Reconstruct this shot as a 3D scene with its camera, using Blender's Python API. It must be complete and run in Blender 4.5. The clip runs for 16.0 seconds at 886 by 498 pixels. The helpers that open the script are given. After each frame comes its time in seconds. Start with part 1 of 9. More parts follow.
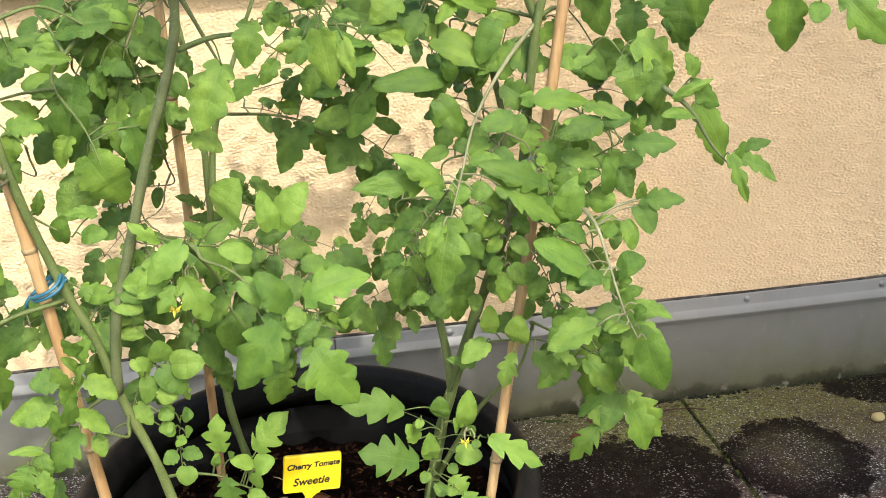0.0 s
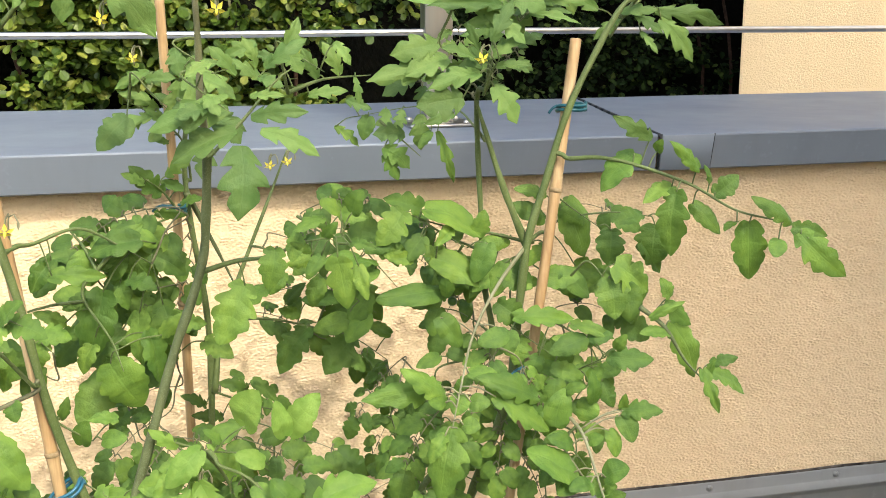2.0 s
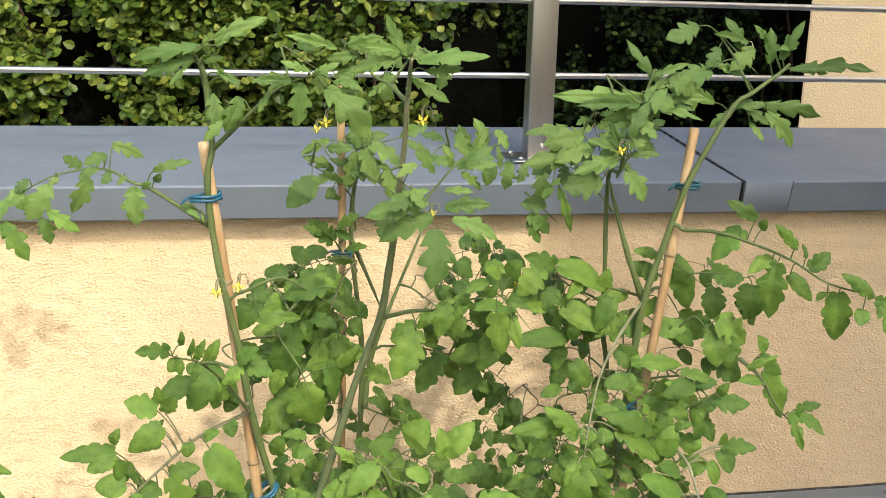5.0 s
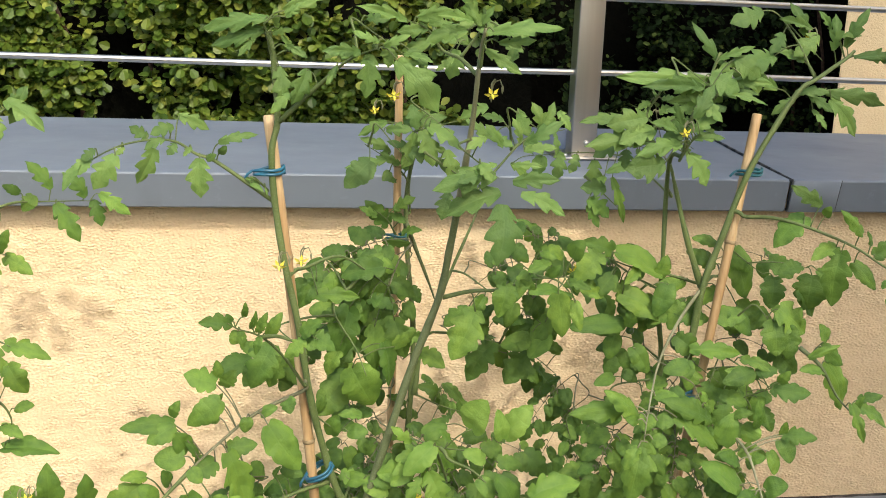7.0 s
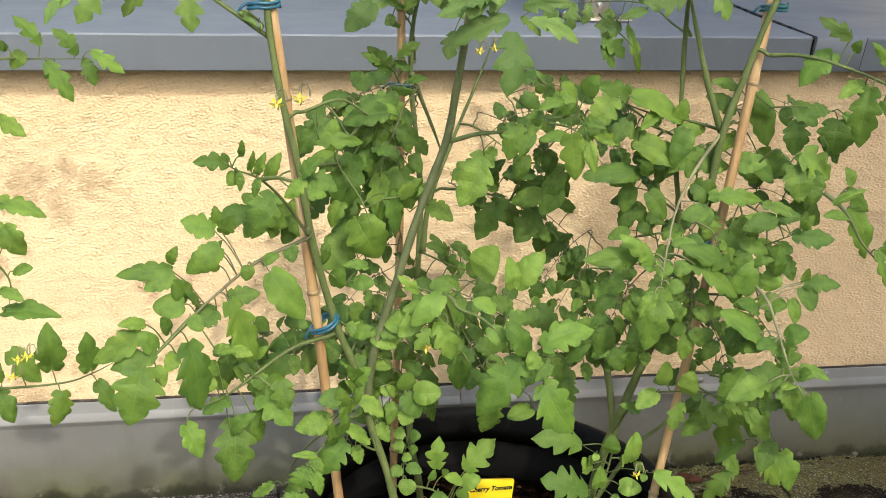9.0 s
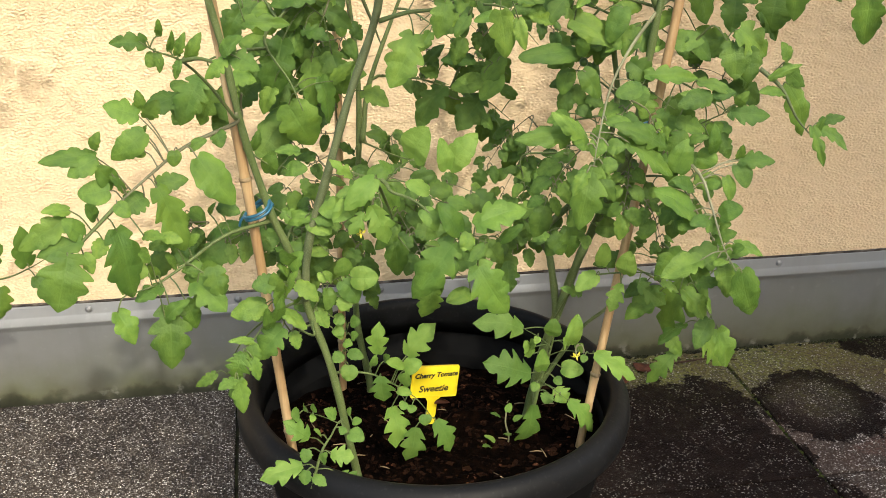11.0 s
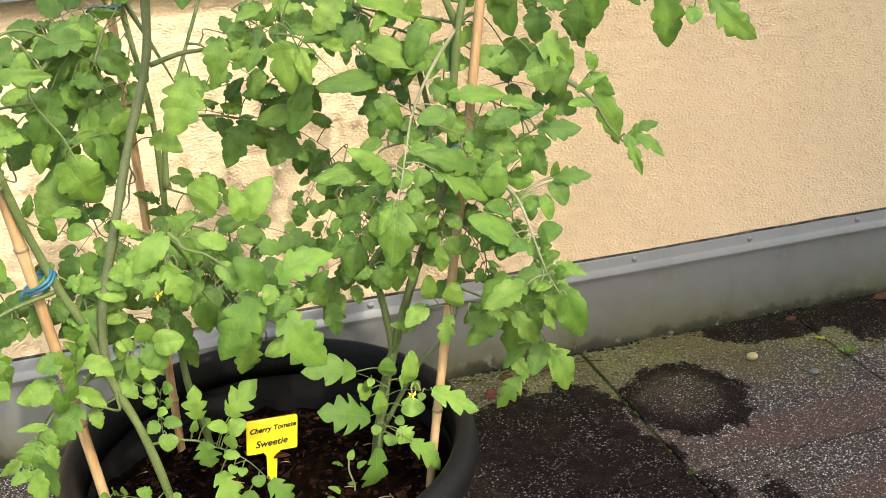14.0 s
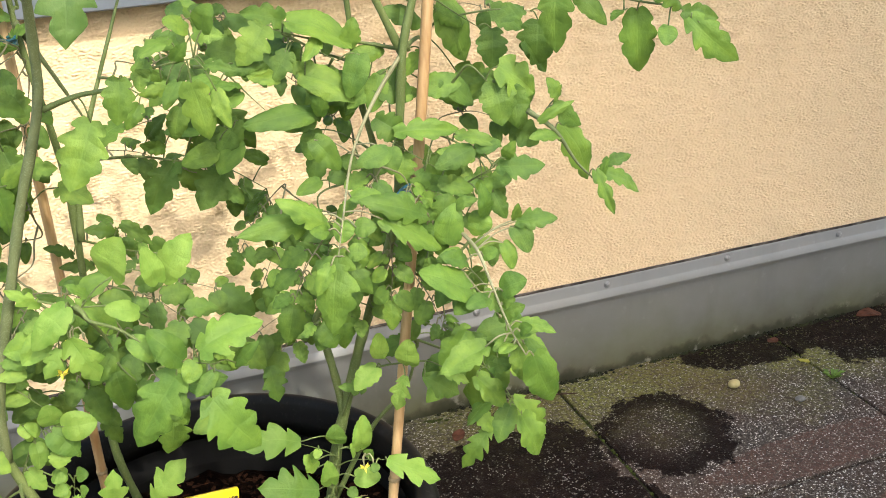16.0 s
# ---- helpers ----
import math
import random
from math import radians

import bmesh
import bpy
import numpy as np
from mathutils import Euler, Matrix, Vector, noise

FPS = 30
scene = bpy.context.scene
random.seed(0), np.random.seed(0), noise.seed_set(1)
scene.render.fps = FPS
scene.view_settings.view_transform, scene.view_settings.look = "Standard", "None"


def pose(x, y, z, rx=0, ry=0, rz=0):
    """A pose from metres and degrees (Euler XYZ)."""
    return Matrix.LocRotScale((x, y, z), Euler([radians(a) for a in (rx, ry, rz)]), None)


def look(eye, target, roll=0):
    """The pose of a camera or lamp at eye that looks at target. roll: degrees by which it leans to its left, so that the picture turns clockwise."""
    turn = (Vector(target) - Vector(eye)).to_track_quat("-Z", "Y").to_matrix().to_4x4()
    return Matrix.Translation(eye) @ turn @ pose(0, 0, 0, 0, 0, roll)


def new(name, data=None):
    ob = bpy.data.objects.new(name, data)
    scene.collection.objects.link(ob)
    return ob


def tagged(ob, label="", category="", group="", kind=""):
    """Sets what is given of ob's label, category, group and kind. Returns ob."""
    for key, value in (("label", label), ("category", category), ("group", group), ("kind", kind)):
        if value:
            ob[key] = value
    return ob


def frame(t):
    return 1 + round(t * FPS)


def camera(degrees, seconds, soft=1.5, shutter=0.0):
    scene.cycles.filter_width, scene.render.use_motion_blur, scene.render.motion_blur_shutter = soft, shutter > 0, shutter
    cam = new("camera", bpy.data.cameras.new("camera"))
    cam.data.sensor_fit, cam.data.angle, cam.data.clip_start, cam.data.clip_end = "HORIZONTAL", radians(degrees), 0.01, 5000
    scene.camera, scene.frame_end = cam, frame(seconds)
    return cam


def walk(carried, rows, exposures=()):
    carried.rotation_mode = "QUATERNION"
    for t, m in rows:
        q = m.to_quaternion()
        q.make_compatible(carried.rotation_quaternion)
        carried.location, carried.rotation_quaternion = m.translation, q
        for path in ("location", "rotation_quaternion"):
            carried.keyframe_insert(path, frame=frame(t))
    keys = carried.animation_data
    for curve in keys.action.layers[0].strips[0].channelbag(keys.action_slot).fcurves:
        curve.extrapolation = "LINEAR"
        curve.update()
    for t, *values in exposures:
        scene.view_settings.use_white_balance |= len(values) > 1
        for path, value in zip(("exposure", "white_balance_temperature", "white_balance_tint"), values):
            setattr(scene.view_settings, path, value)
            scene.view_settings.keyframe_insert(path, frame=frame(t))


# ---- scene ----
cam = camera(47.0, 16.0, 0.95)
PATH = [
    (0, (-0.261, -1.606, 1.0), (0.04, 0.227, 0.259), -2.2),
    (0.5, (-0.274, -1.619, 1.014), (0.064, 0.23, 0.33), -1.9),
    (1, (-0.288, -1.631, 1.028), (0.077, 0.239, 0.418), -1.3),
    (1.5, (-0.302, -1.647, 1.047), (0.099, 0.242, 0.525), -0.8),
    (2, (-0.323, -1.665, 1.07), (0.103, 0.241, 0.638), -0.4),
    (2.5, (-0.34, -1.685, 1.102), (0.09, 0.201, 0.592), -1.9),
    (3, (-0.358, -1.724, 1.144), (0.105, 0.145, 0.603), -2.3),
    (3.5, (-0.393, -1.761, 1.172), (0.095, 0.099, 0.62), -0.2),
    (4, (-0.427, -1.796, 1.195), (0.006, 0.09, 0.69), -0.0),
    (4.5, (-0.455, -1.813, 1.205), (-0.073, 0.088, 0.718), 0.7),
    (7, (-0.528, -1.806, 1.159), (-0.207, 0.116, 0.71), 2.2),
    (7.5, (-0.525, -1.791, 1.137), (-0.188, 0.115, 0.634), 3.1),
    (8, (-0.522, -1.785, 1.118), (-0.204, 0.111, 0.567), 2.7),
    (8.5, (-0.519, -1.774, 1.093), (-0.209, 0.107, 0.488), 2.1),
    (9, (-0.517, -1.775, 1.08), (-0.219, 0.1, 0.451), 1.4),
    (11.5, (-0.449, -1.791, 1.044), (-0.094, 0.007, 0.242), -0.1),
    (12, (-0.431, -1.791, 1.044), (-0.032, 0.003, 0.256), -0.8),
    (12.5, (-0.416, -1.792, 1.041), (0.017, -0.01, 0.242), -1.4),
    (13, (-0.401, -1.789, 1.044), (0.05, -0.01, 0.25), -2.0),
    (13.5, (-0.381, -1.765, 1.054), (0.103, 0.013, 0.276), -2.5),
    (14, (-0.356, -1.729, 1.059), (0.17, 0.032, 0.269), -2.6),
    (14.5, (-0.33, -1.694, 1.051), (0.216, 0.059, 0.257), -3.3),
    (15, (-0.321, -1.659, 1.049), (0.229, 0.086, 0.242), -4.0),
    (15.5, (-0.312, -1.633, 1.056), (0.236, 0.116, 0.256), -3.8),
    (16, (-0.292, -1.601, 1.052), (0.289, 0.144, 0.267), -3.6),
]
EXPOSURE = ((0.0, 1.53, 6750, 4), (2.0, 1.45, 6800, 4), (4.5, 1.18, 6850, 4), (7.0, 1.05, 6850, 4), (9.0, 1.09, 6850, 4), (11.5, 1.20, 6850, 4), (12.5, 1.52, 6850, 4), (16.0, 1.66, 6850, 4))
walk(cam, [(t, look(eye, target, roll)) for t, eye, target, roll in PATH], EXPOSURE)

# ---- light ----
SUN_TO = Vector((0.28, -1.0, 1.0)).normalized()
world = bpy.data.worlds.new("sky")
scene.world = world
world.use_nodes = True
wn = world.node_tree.nodes
sky = wn.new("ShaderNodeTexSky")
sky.sky_type = "NISHITA"
sky.sun_disc = False
sky.sun_elevation = math.asin(SUN_TO.z)
sky.sun_rotation = math.atan2(SUN_TO.x, SUN_TO.y)
sky.air_density, sky.dust_density, sky.ozone_density = 1.0, 4.0, 1.0
wn["Background"].inputs[1].default_value = 0.182
world.node_tree.links.new(sky.outputs[0], wn["Background"].inputs[0])
sun = new("sun", bpy.data.lights.new("sun", "SUN"))
sun.data.energy, sun.data.angle, sun.data.color = 1.02, radians(0.6), (1.0, 0.955, 0.875)
sun.matrix_world = look(SUN_TO * 20, (0, 0, 0))


# ---- helpers for building ----
def part(name, bm, material, parent=None, label="", smooth=True):
    """Link a bmesh as one mesh object, under a thing or part where one is given."""
    me = bpy.data.meshes.new(name)
    bm.to_mesh(me)
    bm.free()
    if smooth:
        me.polygons.foreach_set("use_smooth", [True] * len(me.polygons))
    me.materials.append(material)
    ob = new(name, me)
    if parent:
        ob.parent = parent
    if label:
        ob["label"] = label
    return ob


def box(bm, x0, y0, z0, x1, y1, z1, bevel=0.0, segments=2):
    made = bmesh.ops.create_cube(bm, size=1.0)["verts"]
    for v in made:
        v.co = Vector(((x0 + x1) / 2 + v.co.x * (x1 - x0), (y0 + y1) / 2 + v.co.y * (y1 - y0), (z0 + z1) / 2 + v.co.z * (z1 - z0)))
    if bevel:
        edges = list({e for v in made for e in v.link_edges})
        bmesh.ops.bevel(bm, geom=edges, offset=bevel, segments=segments, affect="EDGES", profile=0.6)


def spline(points, steps):
    """A smooth line through the points, as places."""
    p = [Vector(q) for q in points]
    p = [p[0] * 2 - p[1]] + p + [p[-1] * 2 - p[-2]]
    out = []
    for i in range(1, len(p) - 2):
        for k in range(steps):
            t = k / steps
            a, b, c, d = p[i - 1], p[i], p[i + 1], p[i + 2]
            out.append(0.5 * ((2 * b) + (c - a) * t + (2 * a - 5 * b + 4 * c - d) * t * t + (3 * b - a - 3 * c + d) * t ** 3))
    out.append(p[-2].copy())
    return out


def tube(bm, line, radii, sides=8, cap=True, wobble=0.0):
    """A round tube along the line; radii: one number for each place of the line."""
    rings, side = [], Vector((1, 0.13, 0.07))
    for i, q in enumerate(line):
        way = (line[min(i + 1, len(line) - 1)] - line[max(i - 1, 0)]).normalized()
        u = (side - way * side.dot(way)).normalized()
        v = way.cross(u)
        side = u
        r = radii[i]
        ring = []
        for k in range(sides):
            a = 2 * math.pi * k / sides
            rr = r * (1 + wobble * noise.noise(q * 60 + Vector((k, 0, 0))))
            ring.append(bm.verts.new(q + (u * math.cos(a) + v * math.sin(a)) * rr))
        rings.append(ring)
    for a, b in zip(rings, rings[1:]):
        for k in range(sides):
            bm.faces.new((a[k], a[(k + 1) % sides], b[(k + 1) % sides], b[k]))
    if cap:
        bm.faces.new(rings[0][::-1])
        bm.faces.new(rings[-1])


def lathe(bm, profile, sides=64, centre=(0, 0, 0)):
    """Turn a profile of (radius, height) round the upright axis."""
    rings = []
    for r, z in profile:
        rings.append([bm.verts.new((centre[0] + r * math.cos(2 * math.pi * k / sides), centre[1] + r * math.sin(2 * math.pi * k / sides), centre[2] + z)) for k in range(sides)])
    for a, b in zip(rings, rings[1:]):
        for k in range(sides):
            bm.faces.new((a[k], a[(k + 1) % sides], b[(k + 1) % sides], b[k]))
    return rings


def thing(name, label, category, place=(0, 0, 0), group="", kind=""):
    ob = tagged(new(name), label, category, group, kind)
    ob.location = place
    ob.empty_display_size = 0.05
    return ob


# ---- materials ----
class Mat:
    """A small wrapper that keeps node code short."""

    def __init__(self, name, rough=0.6, spec=0.5, metal=0.0):
        self.mat = bpy.data.materials.new(name)
        self.mat.use_nodes = True
        self.nodes, self.links = self.mat.node_tree.nodes, self.mat.node_tree.links
        self.bsdf = self.nodes["Principled BSDF"]
        self.set("Roughness", rough).set("Specular IOR Level", spec).set("Metallic", metal)

    def set(self, socket, value):
        if isinstance(value, bpy.types.NodeSocket):
            self.links.new(value, self.bsdf.inputs[socket])
        else:
            self.bsdf.inputs[socket].default_value = value
        return self

    def plug(self, node, key, value):
        if isinstance(value, bpy.types.NodeSocket):
            self.links.new(value, node.inputs[key])
        elif value is not None:
            node.inputs[key].default_value = value

    def coord(self, which="Object"):
        return self.nodes.new("ShaderNodeTexCoord").outputs[which]

    def world(self):
        return self.nodes.new("ShaderNodeNewGeometry").outputs["Position"]

    def mapped(self, vec, scale=(1, 1, 1), loc=(0, 0, 0), rot=(0, 0, 0)):
        n = self.nodes.new("ShaderNodeMapping")
        self.links.new(vec, n.inputs[0])
        n.inputs["Location"].default_value, n.inputs["Rotation"].default_value, n.inputs["Scale"].default_value = loc, rot, scale
        return n.outputs[0]

    def noise(self, vec, scale, detail=4.0, rough=0.55, distort=0.0, out=0):
        n = self.nodes.new("ShaderNodeTexNoise")
        self.plug(n, "Vector", vec)
        n.inputs["Scale"].default_value, n.inputs["Detail"].default_value = scale, detail
        n.inputs["Roughness"].default_value, n.inputs["Distortion"].default_value = rough, distort
        return n.outputs[out]

    def voronoi(self, vec, scale, feature="F1", out="Distance", rand=1.0):
        n = self.nodes.new("ShaderNodeTexVoronoi")
        n.feature = feature
        self.plug(n, "Vector", vec)
        n.inputs["Scale"].default_value, n.inputs["Randomness"].default_value = scale, rand
        return n.outputs[out]

    def ramp(self, fac, stops, mode="LINEAR"):
        n = self.nodes.new("ShaderNodeValToRGB")
        n.color_ramp.interpolation = mode
        el = n.color_ramp.elements
        while len(el) < len(stops):
            el.new(0.5)
        for e, (p, c) in zip(el, stops):
            e.position = p
            e.color = (*c, 1) if isinstance(c, tuple) else (c, c, c, 1)
        self.plug(n, 0, fac)
        return n.outputs[0]

    def mix(self, fac, a, b, blend="MIX"):
        n = self.nodes.new("ShaderNodeMix")
        n.data_type, n.blend_type = "RGBA", blend
        for key, value in ((0, fac), (6, a), (7, b)):
            if isinstance(value, tuple):
                value = (*value, 1)
            self.plug(n, key, value)
        return n.outputs[2]

    def math(self, op, a, b=None, clamp=False):
        n = self.nodes.new("ShaderNodeMath")
        n.operation, n.use_clamp = op, clamp
        self.plug(n, 0, a)
        self.plug(n, 1, b)
        return n.outputs[0]

    def split(self, vec):
        n = self.nodes.new("ShaderNodeSeparateXYZ")
        self.links.new(vec, n.inputs[0])
        return n.outputs

    def random(self):
        return self.nodes.new("ShaderNodeObjectInfo").outputs["Random"]

    def bump(self, height, strength=0.5, distance=0.01, under=None):
        n = self.nodes.new("ShaderNodeBump")
        n.inputs["Strength"].default_value, n.inputs["Distance"].default_value = strength, distance
        self.links.new(height, n.inputs["Height"])
        if under:
            self.links.new(under, n.inputs["Normal"])
        self.links.new(n.outputs[0], self.bsdf.inputs["Normal"])
        return n.outputs[0]


def stucco_material(name, tint, bumpy=1.0):
    m = Mat(name, 0.9, 0.2)
    p = m.world()
    drag = m.mapped(p, (1.0, 1.0, 1.7))
    coarse = m.noise(drag, 85, 2.0, 0.5, 0.9)
    worm = m.ramp(coarse, [(0.36, 0.0), (0.5, 0.55), (0.62, 1.0)])
    fine = m.noise(m.mapped(p, (1, 1, 2)), 260, 3)
    large = m.noise(p, 2.3, 5)
    streak = m.noise(m.mapped(p, (9, 9, 0.7)), 1.0, 4)
    col = m.ramp(large, [(0.3, tuple(0.94 * c for c in tint)), (0.7, tint)])
    col = m.mix(m.math("MULTIPLY", m.ramp(streak, [(0.5, 0.0), (0.75, 1.0)]), 0.22), col, tuple(0.82 * c for c in tint))
    # grooves of the grain tinted darker, their shade put into the colour
    col = m.mix(m.math("MULTIPLY", m.ramp(worm, [(0.0, 1.0), (0.35, 0.0)]), 0.16), col, tuple(0.72 * c for c in tint))
    m.set("Base Color", col)
    m.bump(m.math("ADD", m.math("MULTIPLY", worm, bumpy), m.math("MULTIPLY", fine, 0.4)), 0.6, 0.0023)
    return m.mat


STUCCO = stucco_material("peach_render", (0.79, 0.612, 0.40), 0.4)
HOUSE_STUCCO = stucco_material("house_render", (0.75, 0.59, 0.37))


def painted_metal(name, base, rough, dirt):
    m = Mat(name, rough, 0.5)
    p = m.world()
    n = m.noise(p, 3.0, 6, 0.6)
    s = m.noise(m.mapped(p, (14, 14, 1.4)), 1.0, 5)
    spots = m.noise(p, 60, 3)
    col = m.mix(m.ramp(n, [(0.35, 0.0), (0.75, 0.6)]), base, tuple(c * 0.82 for c in base))
    col = m.mix(m.math("MULTIPLY", m.ramp(s, [(0.52, 0.0), (0.72, 1.0)]), 0.35), col, dirt)
    col = m.mix(m.math("MULTIPLY", m.ramp(spots, [(0.62, 0.0), (0.72, 1.0)]), 0.25), col, tuple(min(1, c * 1.3) for c in base))
    m.set("Base Color", col)
    m.set("Roughness", m.ramp(n, [(0.3, rough - 0.06), (0.7, rough + 0.12)]))
    m.bump(m.noise(p, 9, 3), 0.12, 0.01)
    return m, col


COPING = painted_metal("blue_grey_sheet_metal", (0.168, 0.193, 0.236), 0.52, (0.126, 0.142, 0.172))[0].set("Specular IOR Level", 0.5).mat
SEAM = painted_metal("dark_joint", (0.012, 0.013, 0.016), 0.6, (0.02, 0.02, 0.02))[0].mat


def flashing_material():
    m, col = painted_metal("grey_sheet_metal", (0.205, 0.207, 0.208), 0.45, (0.10, 0.10, 0.10))
    p = m.world()
    z = m.split(p)[2]
    edge = m.math("ADD", z, m.math("MULTIPLY", m.math("SUBTRACT", m.noise(p, 22, 5), 0.5), 0.075))
    grime = m.ramp(edge, [(0.0, 1.0), (0.022, 0.9), (0.06, 0.6), (0.11, 0.3), (0.18, 0.0)])
    moss = m.ramp(m.noise(p, 5, 4), [(0.35, (0.075, 0.070, 0.045)), (0.65, (0.095, 0.100, 0.038))])
    col = m.mix(m.math("MULTIPLY", grime, 0.95), col, moss)
    col = m.mix(m.ramp(edge, [(0.0, 0.85), (0.010, 0.7), (0.024, 0.0)]), col, (0.018, 0.019, 0.011))
    lime = m.math("MULTIPLY", m.ramp(m.noise(p, 34, 5), [(0.57, 0.0), (0.66, 1.0)]), m.ramp(edge, [(0.0, 0.7), (0.035, 0.0)]))
    m.set("Base Color", m.mix(lime, col, (0.33, 0.32, 0.28)))
    return m.mat


FLASHING = flashing_material()


def paver_material():
    """Washed concrete: pale grit in a dark bed, with stains and moss of their own shape."""
    m = Mat("washed_concrete", 0.85, 0.04)
    p = m.world()
    x, y, z = m.split(p)
    cell = m.voronoi(p, 360, "F1", "Color")
    dist = m.voronoi(p, 360, "F1", "Distance")
    grey = m.split(cell)
    chip = m.ramp(grey[0], [(0.0, (0.028, 0.025, 0.022)), (0.38, (0.095, 0.083, 0.072)), (0.60, (0.17, 0.154, 0.136)), (0.78, (0.33, 0.304, 0.272)), (0.89, (0.70, 0.66, 0.61))], "CONSTANT")
    body = m.mix(m.ramp(dist, [(0.32, 0.0), (0.62, 0.9)]), chip, (0.050, 0.039, 0.031))
    tone = m.noise(p, 3.5, 6, 0.6)
    body = m.mix(m.ramp(tone, [(0.4, 0.0), (0.75, 0.4)]), body, m.mix(0.55, body, (0.05, 0.045, 0.042)))
    body = m.mix(m.math("MULTIPLY", m.random(), 0.14), body, (0.07, 0.064, 0.058))
    # moss towards the wall
    green = m.math("ADD", y, m.math("MULTIPLY", m.math("SUBTRACT", m.noise(p, 9, 5, 0.65), 0.5), 0.58))
    mossy = m.nodes.new("ShaderNodeMapRange")
    m.plug(mossy, 0, green)
    mossy.inputs[1].default_value, mossy.inputs[2].default_value = -0.30, -0.08
    keep = m.math("MULTIPLY", mossy.outputs[0], m.ramp(m.noise(p, 120, 3), [(0.36, 0.15), (0.58, 1.0)]))
    east = m.nodes.new("ShaderNodeMapRange")
    m.plug(east, 0, x)
    east.inputs[1].default_value, east.inputs[2].default_value = 0.05, 0.3
    body = m.mix(m.math("MULTIPLY", m.math("MULTIPLY", keep, 0.78), east.outputs[0]), body, m.ramp(m.noise(p, 260, 3), [(0.35, (0.095, 0.102, 0.018)), (0.6, (0.20, 0.20, 0.055))]))
    # rusty brown bloom
    rust = m.ramp(m.noise(m.mapped(p, (1, 1, 1), (3, 1, 0)), 4.2, 5, 0.6), [(0.42, 0.0), (0.64, 1.0)])
    body = m.mix(m.math("MULTIPLY", m.math("MULTIPLY", rust, 0.4), east.outputs[0]), body, (0.080, 0.042, 0.031))
    # wet, soil-dark stains
    warp = m.math("MULTIPLY", m.math("SUBTRACT", m.noise(p, 30, 8, 0.72), 0.5), 0.24)
    warp2 = m.math("MULTIPLY", m.math("SUBTRACT", m.noise(p, 6, 3, 0.5), 0.5), 0.22)

    def blot(cx, cy, rx, ry, soft=0.10, core=0.0):
        dx = m.math("DIVIDE", m.math("SUBTRACT", x, cx), rx)
        dy = m.math("DIVIDE", m.math("SUBTRACT", y, cy), ry)
        d = m.math("SQRT", m.math("ADD", m.math("MULTIPLY", dx, dx), m.math("MULTIPLY", dy, dy)))
        d = m.math("ADD", d, m.math("MULTIPLY", m.math("ADD", warp, warp2), 1.0 / max(rx, ry) * 0.5))
        out = m.ramp(d, [(0.0, 1.0 - core), (0.45, 1.0 - core * 0.7), (0.74, 1.0), (0.93, 1.0), (min(1.0, 0.93 + soft * 0.6), 0.0)])
        return out

    dark = blot(0.558, -0.243, 0.138, 0.132, 0.10, 0.50)
    for args in ((0.25, -0.28, 0.20, 0.175), (0.36, -0.22, 0.09, 0.11), (0.13, -0.42, 0.26, 0.24), (0.32, -0.52, 0.17, 0.12), (0.40, -0.40, 0.07, 0.10), (0.93, -0.02, 0.22, 0.10), (1.15, -0.10, 0.16, 0.12), (0.555, -0.56, 0.035, 0.05), (0.62, -0.75, 0.15, 0.12)):
        dark = m.math("MAXIMUM", dark, blot(*args))
    red = blot(0.80, -0.40, 0.26, 0.055, 0.10, 0.2)
    for args in ((1.12, -0.36, 0.20, 0.05), (1.22, -0.08, 0.22, 0.09), (0.78, -0.66, 0.20, 0.12), (1.15, -0.60, 0.12, 0.10)):
        red = m.math("MAXIMUM", red, blot(*args))
    fleck = m.ramp(grey[1], [(0.0, 0.68), (0.55, 0.68), (0.56, 0.22)], "CONSTANT")
    body = m.mix(m.math("MULTIPLY", red, fleck), body, (0.098, 0.054, 0.042))
    grit = m.ramp(grey[0], [(0.0, 0.97), (0.85, 0.97), (0.86, 0.48)], "CONSTANT")
    washed = m.ramp(m.noise(p, 16, 4, 0.6), [(0.42, 0.0), (0.60, 1.0)])
    grit = m.math("MAXIMUM", grit, m.math("SUBTRACT", 0.97, m.math("MULTIPLY", washed, 0.49)))
    wet = m.math("MULTIPLY", m.math("MULTIPLY", dark, grit), m.ramp(m.noise(p, 38, 5, 0.65), [(0.32, 0.90), (0.55, 1.0)]))
    body = m.mix(wet, body, m.ramp(m.noise(p, 30, 4), [(0.3, (0.0050, 0.0032, 0.0028)), (0.7, (0.0130, 0.0080, 0.0068))]))
    m.set("Base Color", body)
    m.set("Roughness", m.ramp(dark, [(0.0, 0.88), (1.0, 0.75)]))
    h = m.math("SUBTRACT", m.math("MULTIPLY", grey[0], 0.4), dist)
    m.bump(h, 0.5, 0.003)
    return m.mat


PAVER = paver_material()


def simple(name, stops, scale, rough=0.7, spec=0.4, bump=0.3, dist=0.003, metal=0.0, coord="Object", stretch=(1, 1, 1), detail=5):
    m = Mat(name, rough, spec, metal)
    vec = m.mapped(m.coord(coord), stretch)
    n = m.noise(vec, scale, detail, 0.6)
    m.set("Base Color", m.ramp(n, stops))
    if bump:
        m.bump(m.noise(vec, scale * 3, 4), bump, dist)
    return m.mat


